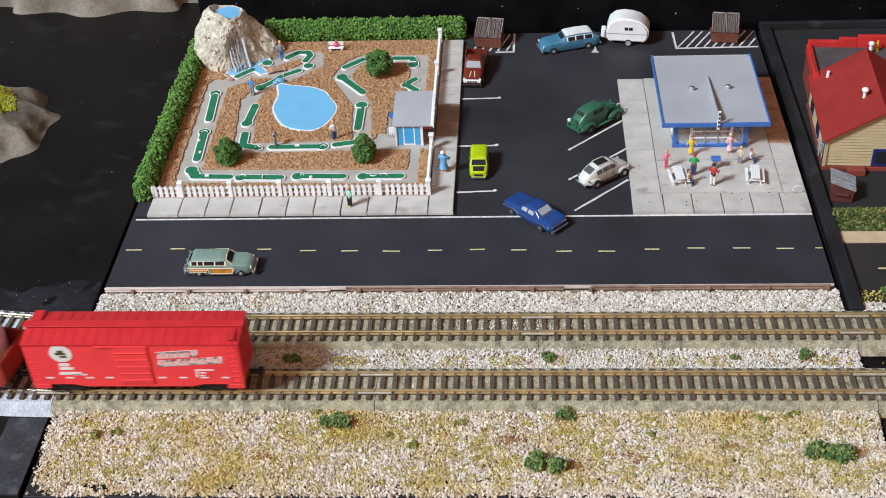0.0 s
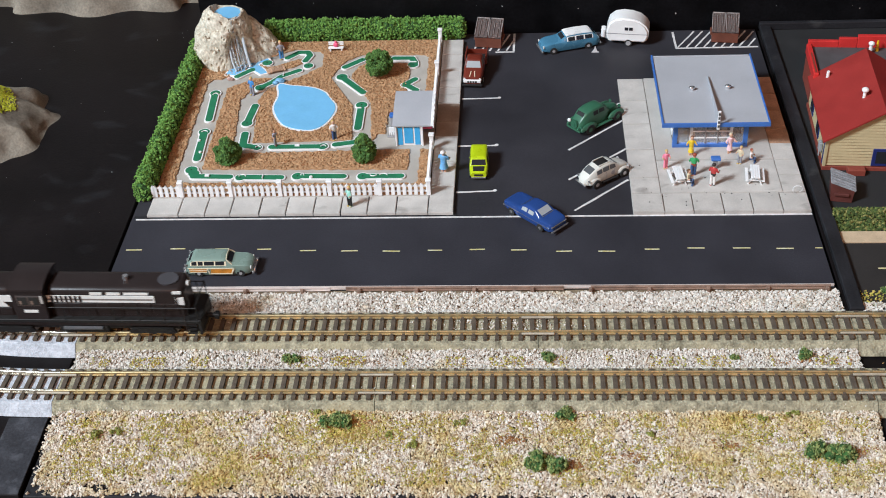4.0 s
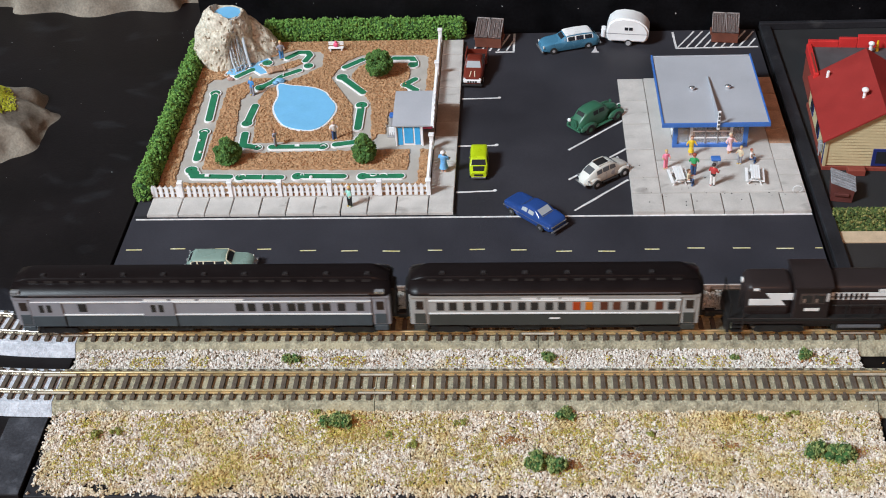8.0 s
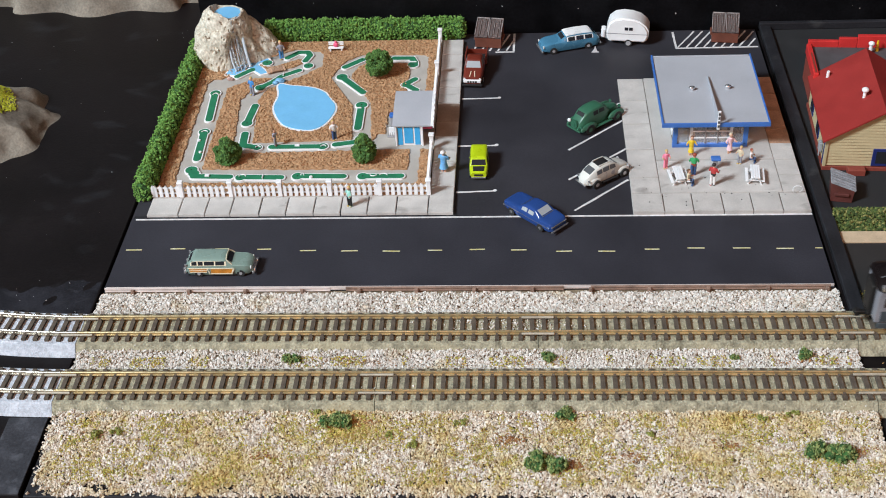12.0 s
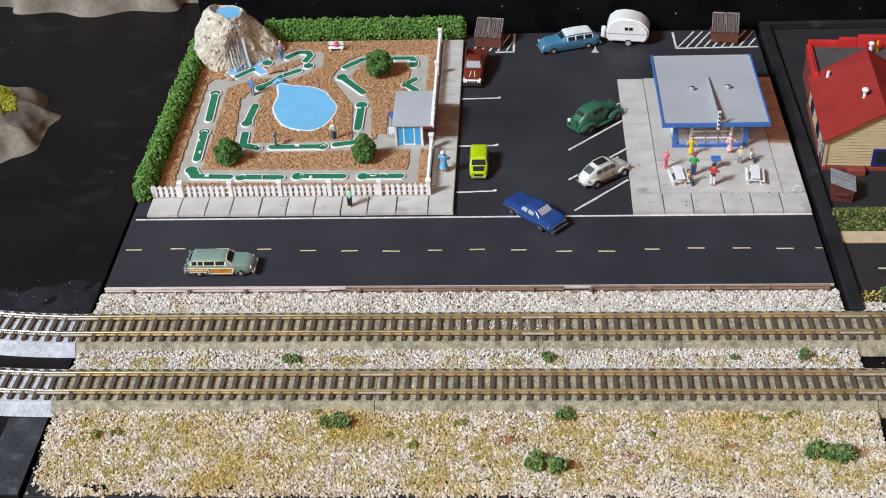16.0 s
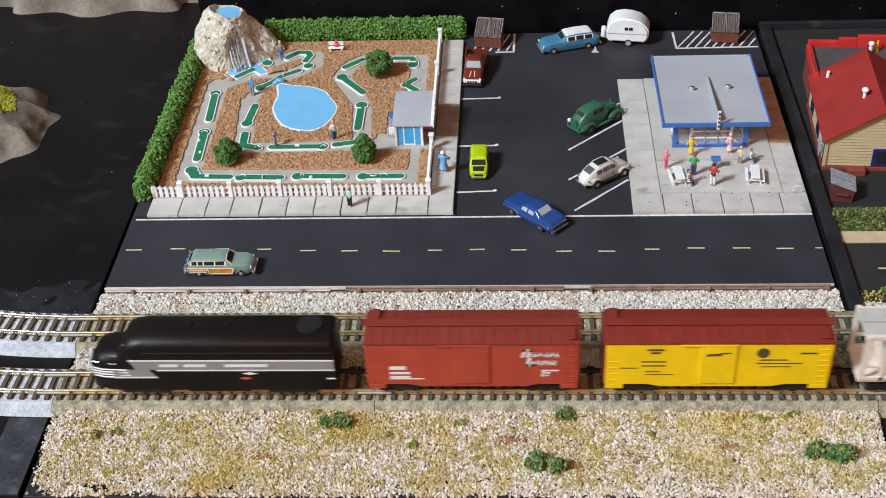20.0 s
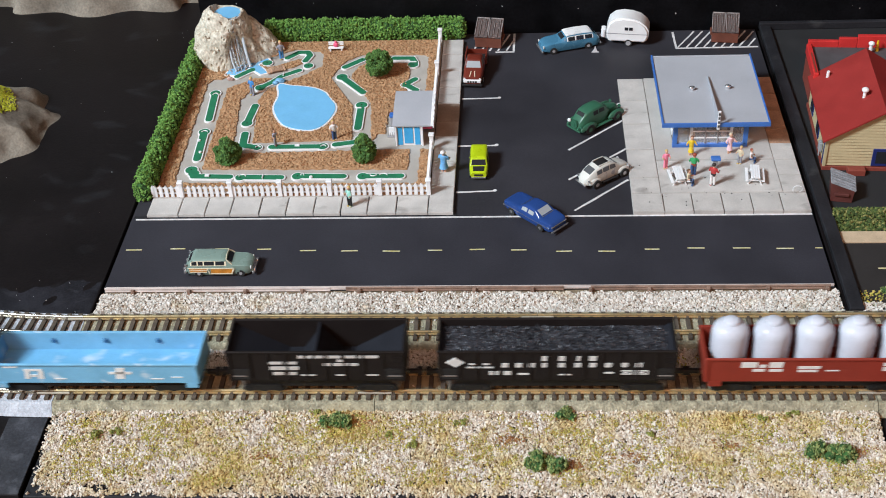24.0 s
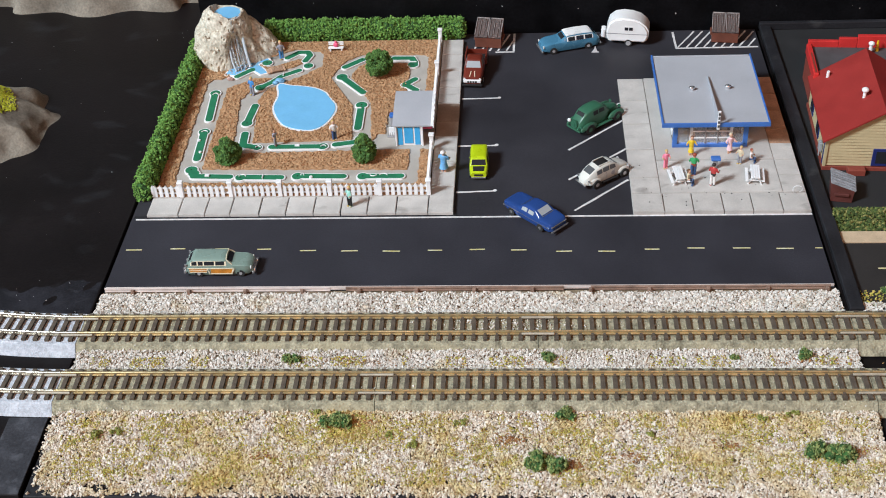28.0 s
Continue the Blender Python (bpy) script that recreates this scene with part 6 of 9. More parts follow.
TEAL_ST = [(-16.2, 4.4, 2.4, 4.8, 4.0, 5.2), (-15.4, 5.2, 1.7, 5.9, 4.6, 6.4), (-14.6, 5.4, 1.4, 6.3, 4.6, 7.0), (-12.4, 5.5, 1.3, 6.4, 4.5, 8.8), (-11.2, 5.5, 1.3, 6.4, 4.4, 9.3), (-4, 5.5, 1.2, 6.4, 4.4, 9.6), (1.6, 5.5, 1.2, 6.4, 4.3, 9.4),
           (3.0, 5.5, 1.2, 6.4, 4.2, 8.9), (5.8, 5.4, 1.2, 6.3, 4.3, 6.9), (12.6, 5.2, 1.4, 5.9, 4.4, 6.3), (15, 4.6, 1.8, 5.2, 3.8, 5.6), (16, 3.8, 2.4, 4.4, 3.2, 4.8)]
v = shell_car("estate_car", "teal blue estate car with a white roof", 51.4, 268.0, 197, TEAL_ST, TEAL, ((-11.6, -7.6), (-6.8, -2.6), (-1.8, 2.0)), (3.4, 5.4, 3.1), (-14.2, -12.8, 3.0), ((-9.6, 5.3), (10.2, 5.2)), frame_mat=WHITE_ROOF, band=(-12.2, 2.6), tall=(0.04, 0.9))
part("roof", patch(top_of(fine(TEAL_ST)), -12.2, 2.8, -4.0, 4.0, 0.14, 24, 6), WHITE_ROOF, v, "white roof", True)
bits(v, "bumper", CHROME, [(15.9, 17.0, -5.2, 5.2, 1.6, 2.7, 0.35), (-17.2, -16.2, -5.2, 5.2, 1.6, 2.7, 0.35)])
lamps_on(v, "headlight", CLEAR_LAMP, [(15.5, -4.2, 4.6), (15.5, 4.2, 4.6)], 0.8)
cv = thing("caravan", 84.0, 273.8, 0, -8, "rounded white touring caravan with a small window", "caravan")
prof = [(-10.4, 2.8), (-11.4, 5.5), (-11.6, 9.0), (-10.4, 13.0), (-7.4, 15.6), (-3.0, 16.6), (2.0, 16.2), (6.4, 14.8), (9.6, 12.2), (11.2, 9.4), (11.3, 6.0), (10.2, 3.2), (8.8, 2.4), (-9.0, 2.4)]
b = prism(B(), prof, "y", -6.0, 6.0)
bmesh.ops.bevel(b, geom=[e for e in b.edges if abs(e.verts[0].co.y - e.verts[1].co.y) < 1e-5], offset=0.9, segments=3, affect="EDGES")
body = part("body", b, car_paint("caravan_white", (0.80, 0.80, 0.79), 0.35), cv, "", True)
wn2 = part("window", box(B(), -2.2, 3.2, -6.14, -5.8, 9.2, 11.8, 0.1, 1), WHITE, cv, "white-framed window")
for x in (-1.7, 0.7):
    part("pane", box(B(), x, x + 2.0, -6.22, -6.1, 9.6, 11.4), DARK_GLASS, wn2)
part("trim_strip", box(B(), -11.4, 11.2, -6.12, -5.9, 7.2, 7.55), GREY_WALL, cv, "grey trim line")
wh = part("wheel", cyl(B(), (0, -0.7, 0), 2.0, 1.4, "y", 18), TYRE, cv)
wh.matrix_basis = pose(0.6 * U, -5.6 * U, 2.0 * U)
part("hubcap", cyl(B(), (0, -0.85, 0), 1.35, 0.3, "y", 14), HUB, wh)
wh = part("wheel", cyl(B(), (0, -0.7, 0), 2.0, 1.4, "y", 18), TYRE, cv)
wh.matrix_basis = pose(0.6 * U, 5.6 * U, 2.0 * U)
part("drawbar", prism(B(), [(-11.0, -2.5), (-11.0, 2.5), (-15.4, 0.4), (-15.4, -0.4)], "z", 2.2, 3.0), GREY_WALL, cv)
b = B()
cyl(b, (-13.4, -1.6, 3.0), 1.2, 4.4, "z", 12)
cyl(b, (-13.4, 1.2, 3.0), 1.2, 4.4, "z", 12)
part("gas_bottle", b, WHITE, cv, "white gas bottles", True)
# green thirties coupe
FERN = car_paint("fern", (0.034, 0.125, 0.072), 0.35)
v = shell_car("vintage_car", "fern green vintage car with a spare wheel behind", 61.8, 190.6, 41,
              [(-12.2, 2.2, 2.4, 3.6, 1.6, 4.2), (-11.2, 3.2, 2.1, 4.8, 2.4, 6.0), (-9.4, 3.8, 1.9, 5.8, 2.9, 8.2), (-7.4, 4.0, 1.8, 6.4, 3.2, 9.9), (-4, 4.1, 1.8, 6.8, 3.3, 10.6), (0.6, 4.1, 1.8, 6.9, 3.2, 10.6), (2.6, 4.0, 1.8, 6.9, 3.0, 10.0),
               (4.2, 3.5, 1.8, 6.6, 2.5, 7.4), (5.4, 2.6, 1.9, 6.2, 1.8, 7.0), (9, 2.1, 2.0, 5.8, 1.3, 6.5), (11.6, 1.7, 2.2, 5.2, 1.0, 5.8), (12.2, 1.4, 2.6, 4.4, 0.8, 4.8)],
              FERN, ((-4.4, -1.8), (-1.1, 1.9)), (2.8, 4.0, 2.3), (-9.3, -7.9, 2.0), ((-7.6, 5.4), (8.4, 5.4)), wheel_r=2.4, hub=FERN, tall=(0.3, 0.9), glass=paint("black_opening", (0.006, 0.007, 0.007), 0.6))
mudguards(v, (-7.8, 8.4), 4.4, FERN, 4.7, 1.25, 2.7, 2.8)
bits(v, "running_board", FERN, [(-4.4, 5.4, s * 4.7 - 0.8, s * 4.7 + 0.8, 1.8, 2.3, 0.1) for s in (-1, 1)])
v.scale = (1.16, 1.12, 1.1)
sp = part("spare_wheel", cyl(B(), (-12.6, 0, 5.0), 2.0, 1.0, "x", 18), FERN, v, "green spare wheel")
part("hubcap", cyl(B(), (-12.8, 0, 5.0), 0.9, 0.3, "x", 12), FERN, sp)
bits(v, "bumper", FERN, [(-12.9, -12.2, -4.2, 4.2, 2.2, 3.0, 0.25), (12.0, 12.7, -4.2, 4.2, 2.0, 2.8, 0.25)])
lamps_on(v, "tail_light", FERN, [(-11.9, -3.9, 4.6)], 0.6)
part("tail_light", ball(B(), (-12.0, 3.4, 5.4), 0.7, 1.0, 1.0), CLEAR_LAMP, v, "white round lamp", True)
lamps_on(v, "headlight", FERN, [(11.4, -2.9, 5.6), (11.4, 2.9, 5.6)], 0.75)
# white beetle-shaped car
IVORY = car_paint("ivory", (0.60, 0.60, 0.55))
BUG = [(-12.5, 1.5, 2.5, 3.2, 1.2, 3.6), (-11.8, 2.7, 2.0, 4.0, 2.1, 4.8), (-10, 3.5, 1.7, 4.9, 2.7, 6.6), (-7.4, 3.9, 1.5, 5.6, 3.0, 8.1), (-4.2, 4.0, 1.4, 6.0, 3.2, 9.1), (-1.0, 4.0, 1.4, 6.1, 3.3, 9.45), (1.6, 4.0, 1.4, 6.1, 3.2, 9.2), (3.2, 3.9, 1.4, 6.1, 3.1, 8.6),
       (5.4, 3.7, 1.5, 5.9, 2.9, 6.6), (8, 3.2, 1.6, 5.4, 2.4, 6.0), (10.4, 2.6, 1.8, 4.6, 1.8, 5.0), (11.8, 1.9, 2.2, 3.6, 1.3, 3.9), (12.4, 1.2, 2.6, 3.0, 0.8, 3.2)]
v = shell_car("compact_car", "ivory rounded compact car with a dark sunroof", 63.4, 143.2, 36, BUG, IVORY, ((-6.6, -3.9), (-3.4, -0.2), (0.3, 3.4)), (3.4, 5.2, 2.5), (-9.6, -6.6, 2.2), ((-7.4, 5.0), (7.6, 4.9)), glassy("dusk_glass", (0.09, 0.095, 0.10), 0.1), 2.1, tall=(0.12, 0.92))
mudguards(v, (-7.5, 7.7), 3.7, IVORY, 3.5, 1.05, 2.2, 2.7)
bits(v, "door_seam", GREY_WALL, [(x, x + 0.14, s * 4.02 - 0.06, s * 4.02 + 0.06, 2.4, 6.0, 0) for s in (-1, 1) for x in (-2.0, 2.6)])
bits(v, "running_board", DULL_BLACK, [(-4.2, 4.4, s * 4.4 - 0.6, s * 4.4 + 0.6, 1.5, 2.0, 0.1) for s in (-1, 1)])
v.scale = (1.08, 1.08, 1.06)
part("sunroof", patch(top_of(BUG), -4.6, 1.0, -2.1, 2.1, 0.10), DULL_BLACK, v, "dark sunroof")
bits(v, "roof_rail", IVORY, [(-4.8, 1.2, s * 2.35 - 0.22, s * 2.35 + 0.22, 9.1, 9.7, 0.1) for s in (-1, 1)])
bits(v, "bumper", CHROME, [(-13.0, -12.2, -3.4, 3.4, 2.0, 2.8, 0.3), (11.9, 12.7, -3.4, 3.4, 2.0, 2.8, 0.3)])
lamps_on(v, "tail_light", CHROME, [(-11.2, -3.7, 4.4), (-11.2, 3.7, 4.4)], 0.6)
lamps_on(v, "headlight", HUB, [(10.4, -3.5, 4.2), (10.4, 3.5, 4.2)], 0.7)
part("door_disc", cyl(B(), (1.8, -4.12, 4.4), 1.0, 0.16, "y", 14), GREY_WALL, v, "round grey door mark")

b = B()
cyl(b, (0, 0, 0), 2.4, 0.5, "z", 3, 2.2)
cyl(b, (0, 0, 0.5), 1.4, 2.6, "z", 3, 0.2)
tagged(part("marker", b, paint("grey_marker", (0.45, 0.45, 0.46), 0.6)), "small pale triangular marker on the asphalt", "marker").matrix_basis = pose(0.0656, 0.2626, -0.00003, 0, 0, 90)

# ---- skips ----
SKIP = paint("brown_skip", (0.155, 0.050, 0.030), 0.55, vary=0.2, size=5, grain=0.5, bump=0.1)
LID = paint("worn_lid", (0.09, 0.07, 0.065), 0.35, vary=0.5, size=3, grain=0.5, bump=0.2, second=(0.26, 0.24, 0.23))


LID_EDGE = paint("lid_edge", (0.27, 0.235, 0.225), 0.3, vary=0.4, size=2, grain=0.5, bump=0.1)


def skip(x, y, rz, z, w, label, body=SKIP, lid=LID):
    """A waste skip: body tapering to its foot, two sloped ribbed lids, side pockets."""
    ob = thing("waste_skip", x, y, z, rz, label, "skip", "waste skips")
    part("body", prism(B(), [(-4.6, 0.6), (4.8, 0.6), (5.4, 10.4), (-5.2, 7.0)], "x", -w, w), body, ob)
    bits(ob, "skid", DULL_BLACK, [(-w + 1, -w + 2, -4.4, 4.4, 0, 0.6, 0), (w - 2, w - 1, -4.4, 4.4, 0, 0.6, 0)])
    bits(ob, "pocket", body, [(-w - 0.9, -w, -3.0, 3.4, 4.0, 5.4, 0.2), (w, w + 0.9, -3.0, 3.4, 4.0, 5.4, 0.2)])
    for s in (0, 1):
        x0 = -w - 0.2 + s * (w + 0.3)
        top = 12.8 if lid is CLEAR_LID else 10.8
        q = [(x0, -5.6, 7.1), (x0 + w - 0.1, -5.6, 7.1), (x0 + w - 0.1, 5.6, top), (x0, 5.6, top)]
        ld = part("lid", pane(B(), q, 0, 1, 0, 1, 0.5), lid, ob, "worn sloping lid")
        for k in range(2):
            u = 0.2 + k * 0.42
            part("rib", pane(B(), q, u, u + 0.1, 0.03, 0.97, 0.95), lid, ld)
        # Pale strips paint the highlights on the edges and faces of clear lids.
        if lid is CLEAR_LID:
            for u0, u1, v0, v1 in ((0.0, 1.0, 0.95, 1.0), (0.0, 0.05, 0.1, 1.0), (0.95, 1.0, 0.3, 1.0), (0.36, 0.40, 0.15, 0.85), (0.78, 0.81, 0.4, 0.95)):
                part("lid_edge", pane(B(), q, u0, u1, v0, v1, 1.1), LID_EDGE, ld, "pale edge strip, painted as the lid's highlight")
    return ob


skip(8.2, 272.4, -9, -0.03, 7.2, "brown waste skip with clear plastic lids in a hatched bay", SKIP, CLEAR_LID)
skip(136.4, 273.6, -7, -0.03, 7.0, "brown waste skip with clear plastic lids beside the backdrop", SKIP, CLEAR_LID)
skip(169.6, 127.6, 80, -0.6, 5.6, "dark red waste skip with grey striped lids by the house", paint("red_skip", (0.095, 0.027, 0.022), 0.55, vary=0.2, size=5, grain=0.5), paint("grey_lid", (0.27, 0.28, 0.30), 0.5, vary=0.3, size=3, grain=0.5))

# ---- the house module ----
structure("road_east", box(B(), 161.7, 465, 53.0, 92.0, -0.59, -0.1, 0.1), paint("worn_asphalt", (0.022, 0.019, 0.018), 0.7, vary=0.2, size=20, grain=0.6), "dark worn road of the neighbouring module")
structure("pavement_house", box(B(), 161.7, 465, 92.1, 99.8, -0.59, 0.5, 0.2), paint("sandy_pavement", (0.50, 0.38, 0.25), 0.9, vary=0.15, size=6, grain=0.5, bump=0.2), "sandy tan pavement in front of the house")
structure("ground_yard", box(B(), 161.7, 465, 117.0, 283.8, -0.59, -0.2, 0.1), paint("yard_asphalt", (0.014, 0.014, 0.015), 0.8, vary=0.2, size=14, grain=0.5), "grey yard of the house module")
dsh = part("lane_dash", box(B(), 174.6, 181.5, 74.2, 75.0, -0.1, 0.03), YELLOW_LINE)
tagged(dsh, "yellow centre-line dash on the worn road", "road marking", "dashes of the centre line", "structure")
gd = np.random.RandomState(55)
n = 5200
gx, gy = gd.uniform(162.4, 236, n), gd.uniform(100.4, 117.4, n)
gz = -0.2 + 2.6 * np.exp(-((gy - 109) / 6.5) ** 2) * gd.uniform(0.3, 1.0, n)
GRASS = granular("verge_grass", ((0.0, (0.030, 0.055, 0.012)), (0.45, (0.065, 0.105, 0.022)), (0.8, (0.13, 0.16, 0.035)), (1.0, (0.30, 0.26, 0.09))))
tagged(grains("grass_verge", np.stack([gx, gy, gz], 1), gd.uniform(0.35, 0.95, n), GRASS, None, "low green turf verge between pavement and yard", "oct", (0.3, 1.3), 6), kind="stuff")
n = 900
gx, gy = gd.uniform(162.2, 236, n), gd.uniform(50.5, 60.0, n)
kp = gy + 1.6 * np.sin(gx * 0.5) > 52.5
tagged(grains("turf_east", np.stack([gx, gy, np.full(n, 0.0)], 1)[kp], gd.uniform(0.3, 0.8, kp.sum()), FLOCK, None, "ochre turf beside the neighbouring road", "oct", (0.3, 1.3), 7), kind="stuff")
shrub(176.5, 58.0, -0.3, lumps(7, 5.0, 2.0, 2.4, 71, 1.4), 260, 0.5, LEAF_DARK, "low green weeds beside the neighbouring road", "bush", 72)

house = thing("house", 190, 147, -0.2, -3.4, "cream clapboard house with a dull red gable roof", "house")
CREAM = paint("cream_clapboard", (0.46, 0.375, 0.215), 0.6, vary=0.08, size=8, grain=0.5, bump=0.06)
RED_ROOF = paint("red_roof", (0.29, 0.030, 0.026), 0.6, vary=0.12, size=14, grain=0.5, bump=0.1, gloss=0.2)
RED_BRICK = paint("red_base", (0.22, 0.045, 0.03), 0.6, vary=0.15, size=5, grain=0.5, bump=0.15)
NAVY_TRIM = paint("navy_trim", (0.015, 0.025, 0.13), 0.4, vary=0.1, size=4, grain=0.4)
part("wall_side", box(B(), -24.0, -23.0, 1, 55, 2.0, 17.4), CREAM, house, "cream side wall")
part("wall_side", box(B(), 21.0, 22.0, 1, 55, 2.0, 17.4), CREAM, house, "cream side wall")
gable = [(-24, 2.0), (22, 2.0), (22, 17.0), (-1.0, 30.8), (-24, 17.0)]
part("wall_front", prism(B(), gable, "y", 0.6, 1.4), CREAM, house, "cream gable wall")
part("wall_back", prism(B(), gable, "y", 55, 55.8), CREAM, house)
for k in range(17):
    z = 2.4 + k * 1.6
    half = 22.8 if z < 16 else max(0.5, (30.6 - z) * 22.8 / 13.6)
    part("clapboard", prism(B(), [(0.0, z), (0.62, z), (0.62, z + 1.5), (0.4, z + 1.5)], "x", -1.0 - half, -1.0 + half), CREAM, house)
for k in range(9):
    z = 2.4 + k * 1.6
    part("clapboard", prism(B(), [(-24.5, z), (-24.0, z), (-24.0, z + 1.5), (-24.2, z + 1.5)], "y", 1.4, 55), CREAM, house)
part("base", box(B(), -25.2, 23, -0.8, 56.2, 0, 2.0, 0.15, 1), RED_BRICK, house, "red base")
part("corner_board", box(B(), -25.0, -23.6, -0.5, 1.2, 2.0, 17.2, 0.1, 1), CREAM, house)
part("corner_board", box(B(), -25.1, -24.4, 1.3, 3.2, 2.0, 17.2, 0.1, 1), NAVY_TRIM, house, "navy corner strip")
for s in (-1, 1):
    x0, x1 = (-26.6, -1.0) if s < 0 else (24.6, -1.0)
    part("roof", prism(B(), [(x0, 15.6), (x1, 32.0), (x1, 32.9), (x0, 16.6)], "y", -1.9, 56.6), RED_ROOF, house, "dull red roof slope")
for y0, z0, y1, z1 in ((20, 3.5, 28, 13.5), (40, 3.5, 48, 13.5)):
    wdw = part("window", box(B(), -24.75, -24.3, y0, y1, z0, z1, 0.1, 1), NAVY_TRIM, house, "navy-framed side window")
    part("pane", box(B(), -24.85, -24.7, y0 + 1.2, y1 - 1.2, z0 + 1.2, z1 - 1.2), DARK_GLASS, wdw)
wdw = part("window", box(B(), -3.2, 8.6, -0.5, 0.2, 2.6, 12.0, 0.2, 1), NAVY_TRIM, house, "navy-framed front window")
part("pane", box(B(), -1.6, 7.0, -0.62, -0.45, 4.2, 10.6), DARK_GLASS, wdw)
wdw = part("window", box(B(), 3.5, 9.5, -0.3, 0.2, 16.6, 22.5, 0.15, 1), DARK_GLASS, house, "small dark attic window")
for x, y in ((-18.8, 48.0), (-7.4, 17.6)):
    zz = 16.6 + (x + 26.6) * 16.3 / 25.6
    b = B()
    cyl(b, (x, y, zz - 0.6), 0.8, 3.6, "z", 12)
    if x > -10:
        ball(b, (x, y, zz + 3.8), 1.7, 1.7, 1.3, 2)
    part("roof_pipe", b, WHITE, house, "white roof pipe", True)
meter = part("meter_box", box(B(), -26.2, -24.6, 7, 10.5, 5, 9.5, 0.2, 1), GREY_WALL, house, "grey meter box")
part("pipe", tube(B(), [(-25.6, 8.6, 2), (-25.6, 8.6, 5)], 0.35), GREY_WALL, meter)
part("step", box(B(), -14, -6, -5.2, -0.9, 0, 3.0, 0.15, 1), RED_BRICK, house, "red doorstep")
ann = thing("flat_roof_annex", 196.6, 211.5, -2.0, -3.4, "flat-roofed annex with a bright red stepped parapet", "building")
RED_PLASTIC = paint("bright_red_plastic", (0.55, 0.030, 0.028), 0.45, vary=0.1, size=8, grain=0.5, bump=0.04)
part("wall", box(B(), -26.5, 30, -7.5, 19, 1.4, 19.6), RED_BRICK, ann)
part("roof", box(B(), -25.0, 29, -11.8, 17.4, 19.6, 20.6), paint("felt_roof", (0.065, 0.06, 0.064), 0.8, vary=0.2, size=8, grain=0.5), ann, "dark felt roof")
part("parapet", box(B(), -27.4, -24.9, -12.6, 17.5, 17.5, 22.6, 0.4), RED_PLASTIC, ann, "bright red parapet")
for x0, x1, z in ((-26.5, -11.5, 24.0), (-11.4, -2.4, 25.6), (-2.3, 30, 27.2)):
    part("parapet", box(B(), x0, x1, 17.5, 19.6, 17.0, z, 0.3), RED_PLASTIC, ann, "bright red parapet")
part("drain_groove", box(B(), -26.5, -25.7, -11.5, 8, 22.5, 22.75), RED_BRICK, ann)
b = B()
cyl(b, (3.4, 12, 20.6), 0.9, 5.0, "z", 12)
ball(b, (3.4, 12, 26.0), 1.6, 1.6, 1.2, 2)
part("roof_pipe", b, WHITE, ann, "white roof pipe", True)
part("yellow_cap", cyl(B(), (7.0, 14.5, 20.6), 1.0, 5.6, "z", 10, 0.5), car_paint("yellow_cap", (0.75, 0.45, 0.02)), ann, "small yellow cap")


# ---- plaster hills on the corner module ----
def hill(name, x, y, rx, ry, h, label, seed, flutes, grass=None):
    """A mound with fluted plaster flanks; its foot is wavy and its top rounded."""
    ob = thing(name, x, y, 0, 0, label, "hill")
    bm = B()
    nr, na = 26, 150
    rows = []
    for i in range(nr + 1):
        t = i / nr
        row = []
        for j in range(na):
            a = 2 * math.pi * j / na
            f = math.sin(a * flutes + 1.2 * math.sin(a * 3 + seed)) * 0.5 + 0.5 * noise.noise(Vector((math.cos(a) * 4, math.sin(a) * 4, seed)))
            r = (1 - t) ** 0.62 if t < 1 else 0
            r *= 1 + 0.15 * f * (1 - t) ** 0.5
            zz = h * math.sin(t * math.pi / 2) ** 1.2
            p = Vector((math.cos(a) * rx * r, math.sin(a) * ry * r, zz))
            p += Vector(noise.noise_vector(p * 0.07 + Vector((seed, 0, 0)))) * 3.0 * min(1, t * 6) + Vector(noise.noise_vector(p * 0.25)) * 0.5 * min(1, t * 6)
            p.z = max(0, p.z)
            row.append(tuple(p))
        rows.append(row)
    grid = [[bm.verts.new(q) for q in row] for row in rows]
    for a, b2 in zip(grid, grid[1:]):
        for j in range(na):
            k = (j + 1) % na
            bm.faces.new((a[j], a[k], b2[k], b2[j]))
    part("rock_face", bm, HILL, ob, "fluted grey plaster rock", True)
    if grass:
        rng = np.random.RandomState(seed)
        tops = []
        for a, b2 in zip(rows, rows[1:]):
            for j in range(na):
                c0, c1, c2 = a[j], a[(j + 1) % na], b2[j]
                edge = math.hypot(c0[0] / rx, c0[1] / ry) + 0.12 * noise.noise(Vector((c0[0] * 0.12, c0[1] * 0.12, seed)))
                if edge < grass:
                    tops.append((c0, c1, c2))
        pts = []
        for _ in range(6000):
            c0, c1, c2 = tops[rng.randint(len(tops))]
            u, v = rng.uniform(0, 1, 2)
            pts.append(tuple(p + (q - p) * u + (r - p) * v + (0.25 if i == 2 else 0) for i, (p, q, r) in enumerate(zip(c0, c1, c2))))
        tagged(grains("turf", np.array(pts), rng.uniform(0.3, 0.6, len(pts)), LIME, ob, "bright lime turf on the top", "oct", (0.4, 1.3), seed), kind="stuff")
    return ob


hill("rock_hill", -253, 193, 38, 36, 18, "grey fluted plaster hill with lime turf on top", 5, 7, grass=0.56)
hill("rock_hill", -226, 356, 92, 40, 62, "long grey plaster cliff on the bare black deck", 8, 15)

# ---- rolling stock: origin on the rail head at mid-car, x along the track ----
RAILTOP = 7.35
BOGIE_BLACK = paint("bogie_black", (0.008, 0.007, 0.0065), 0.6, vary=0.25, size=3, grain=0.4, bump=0.1)
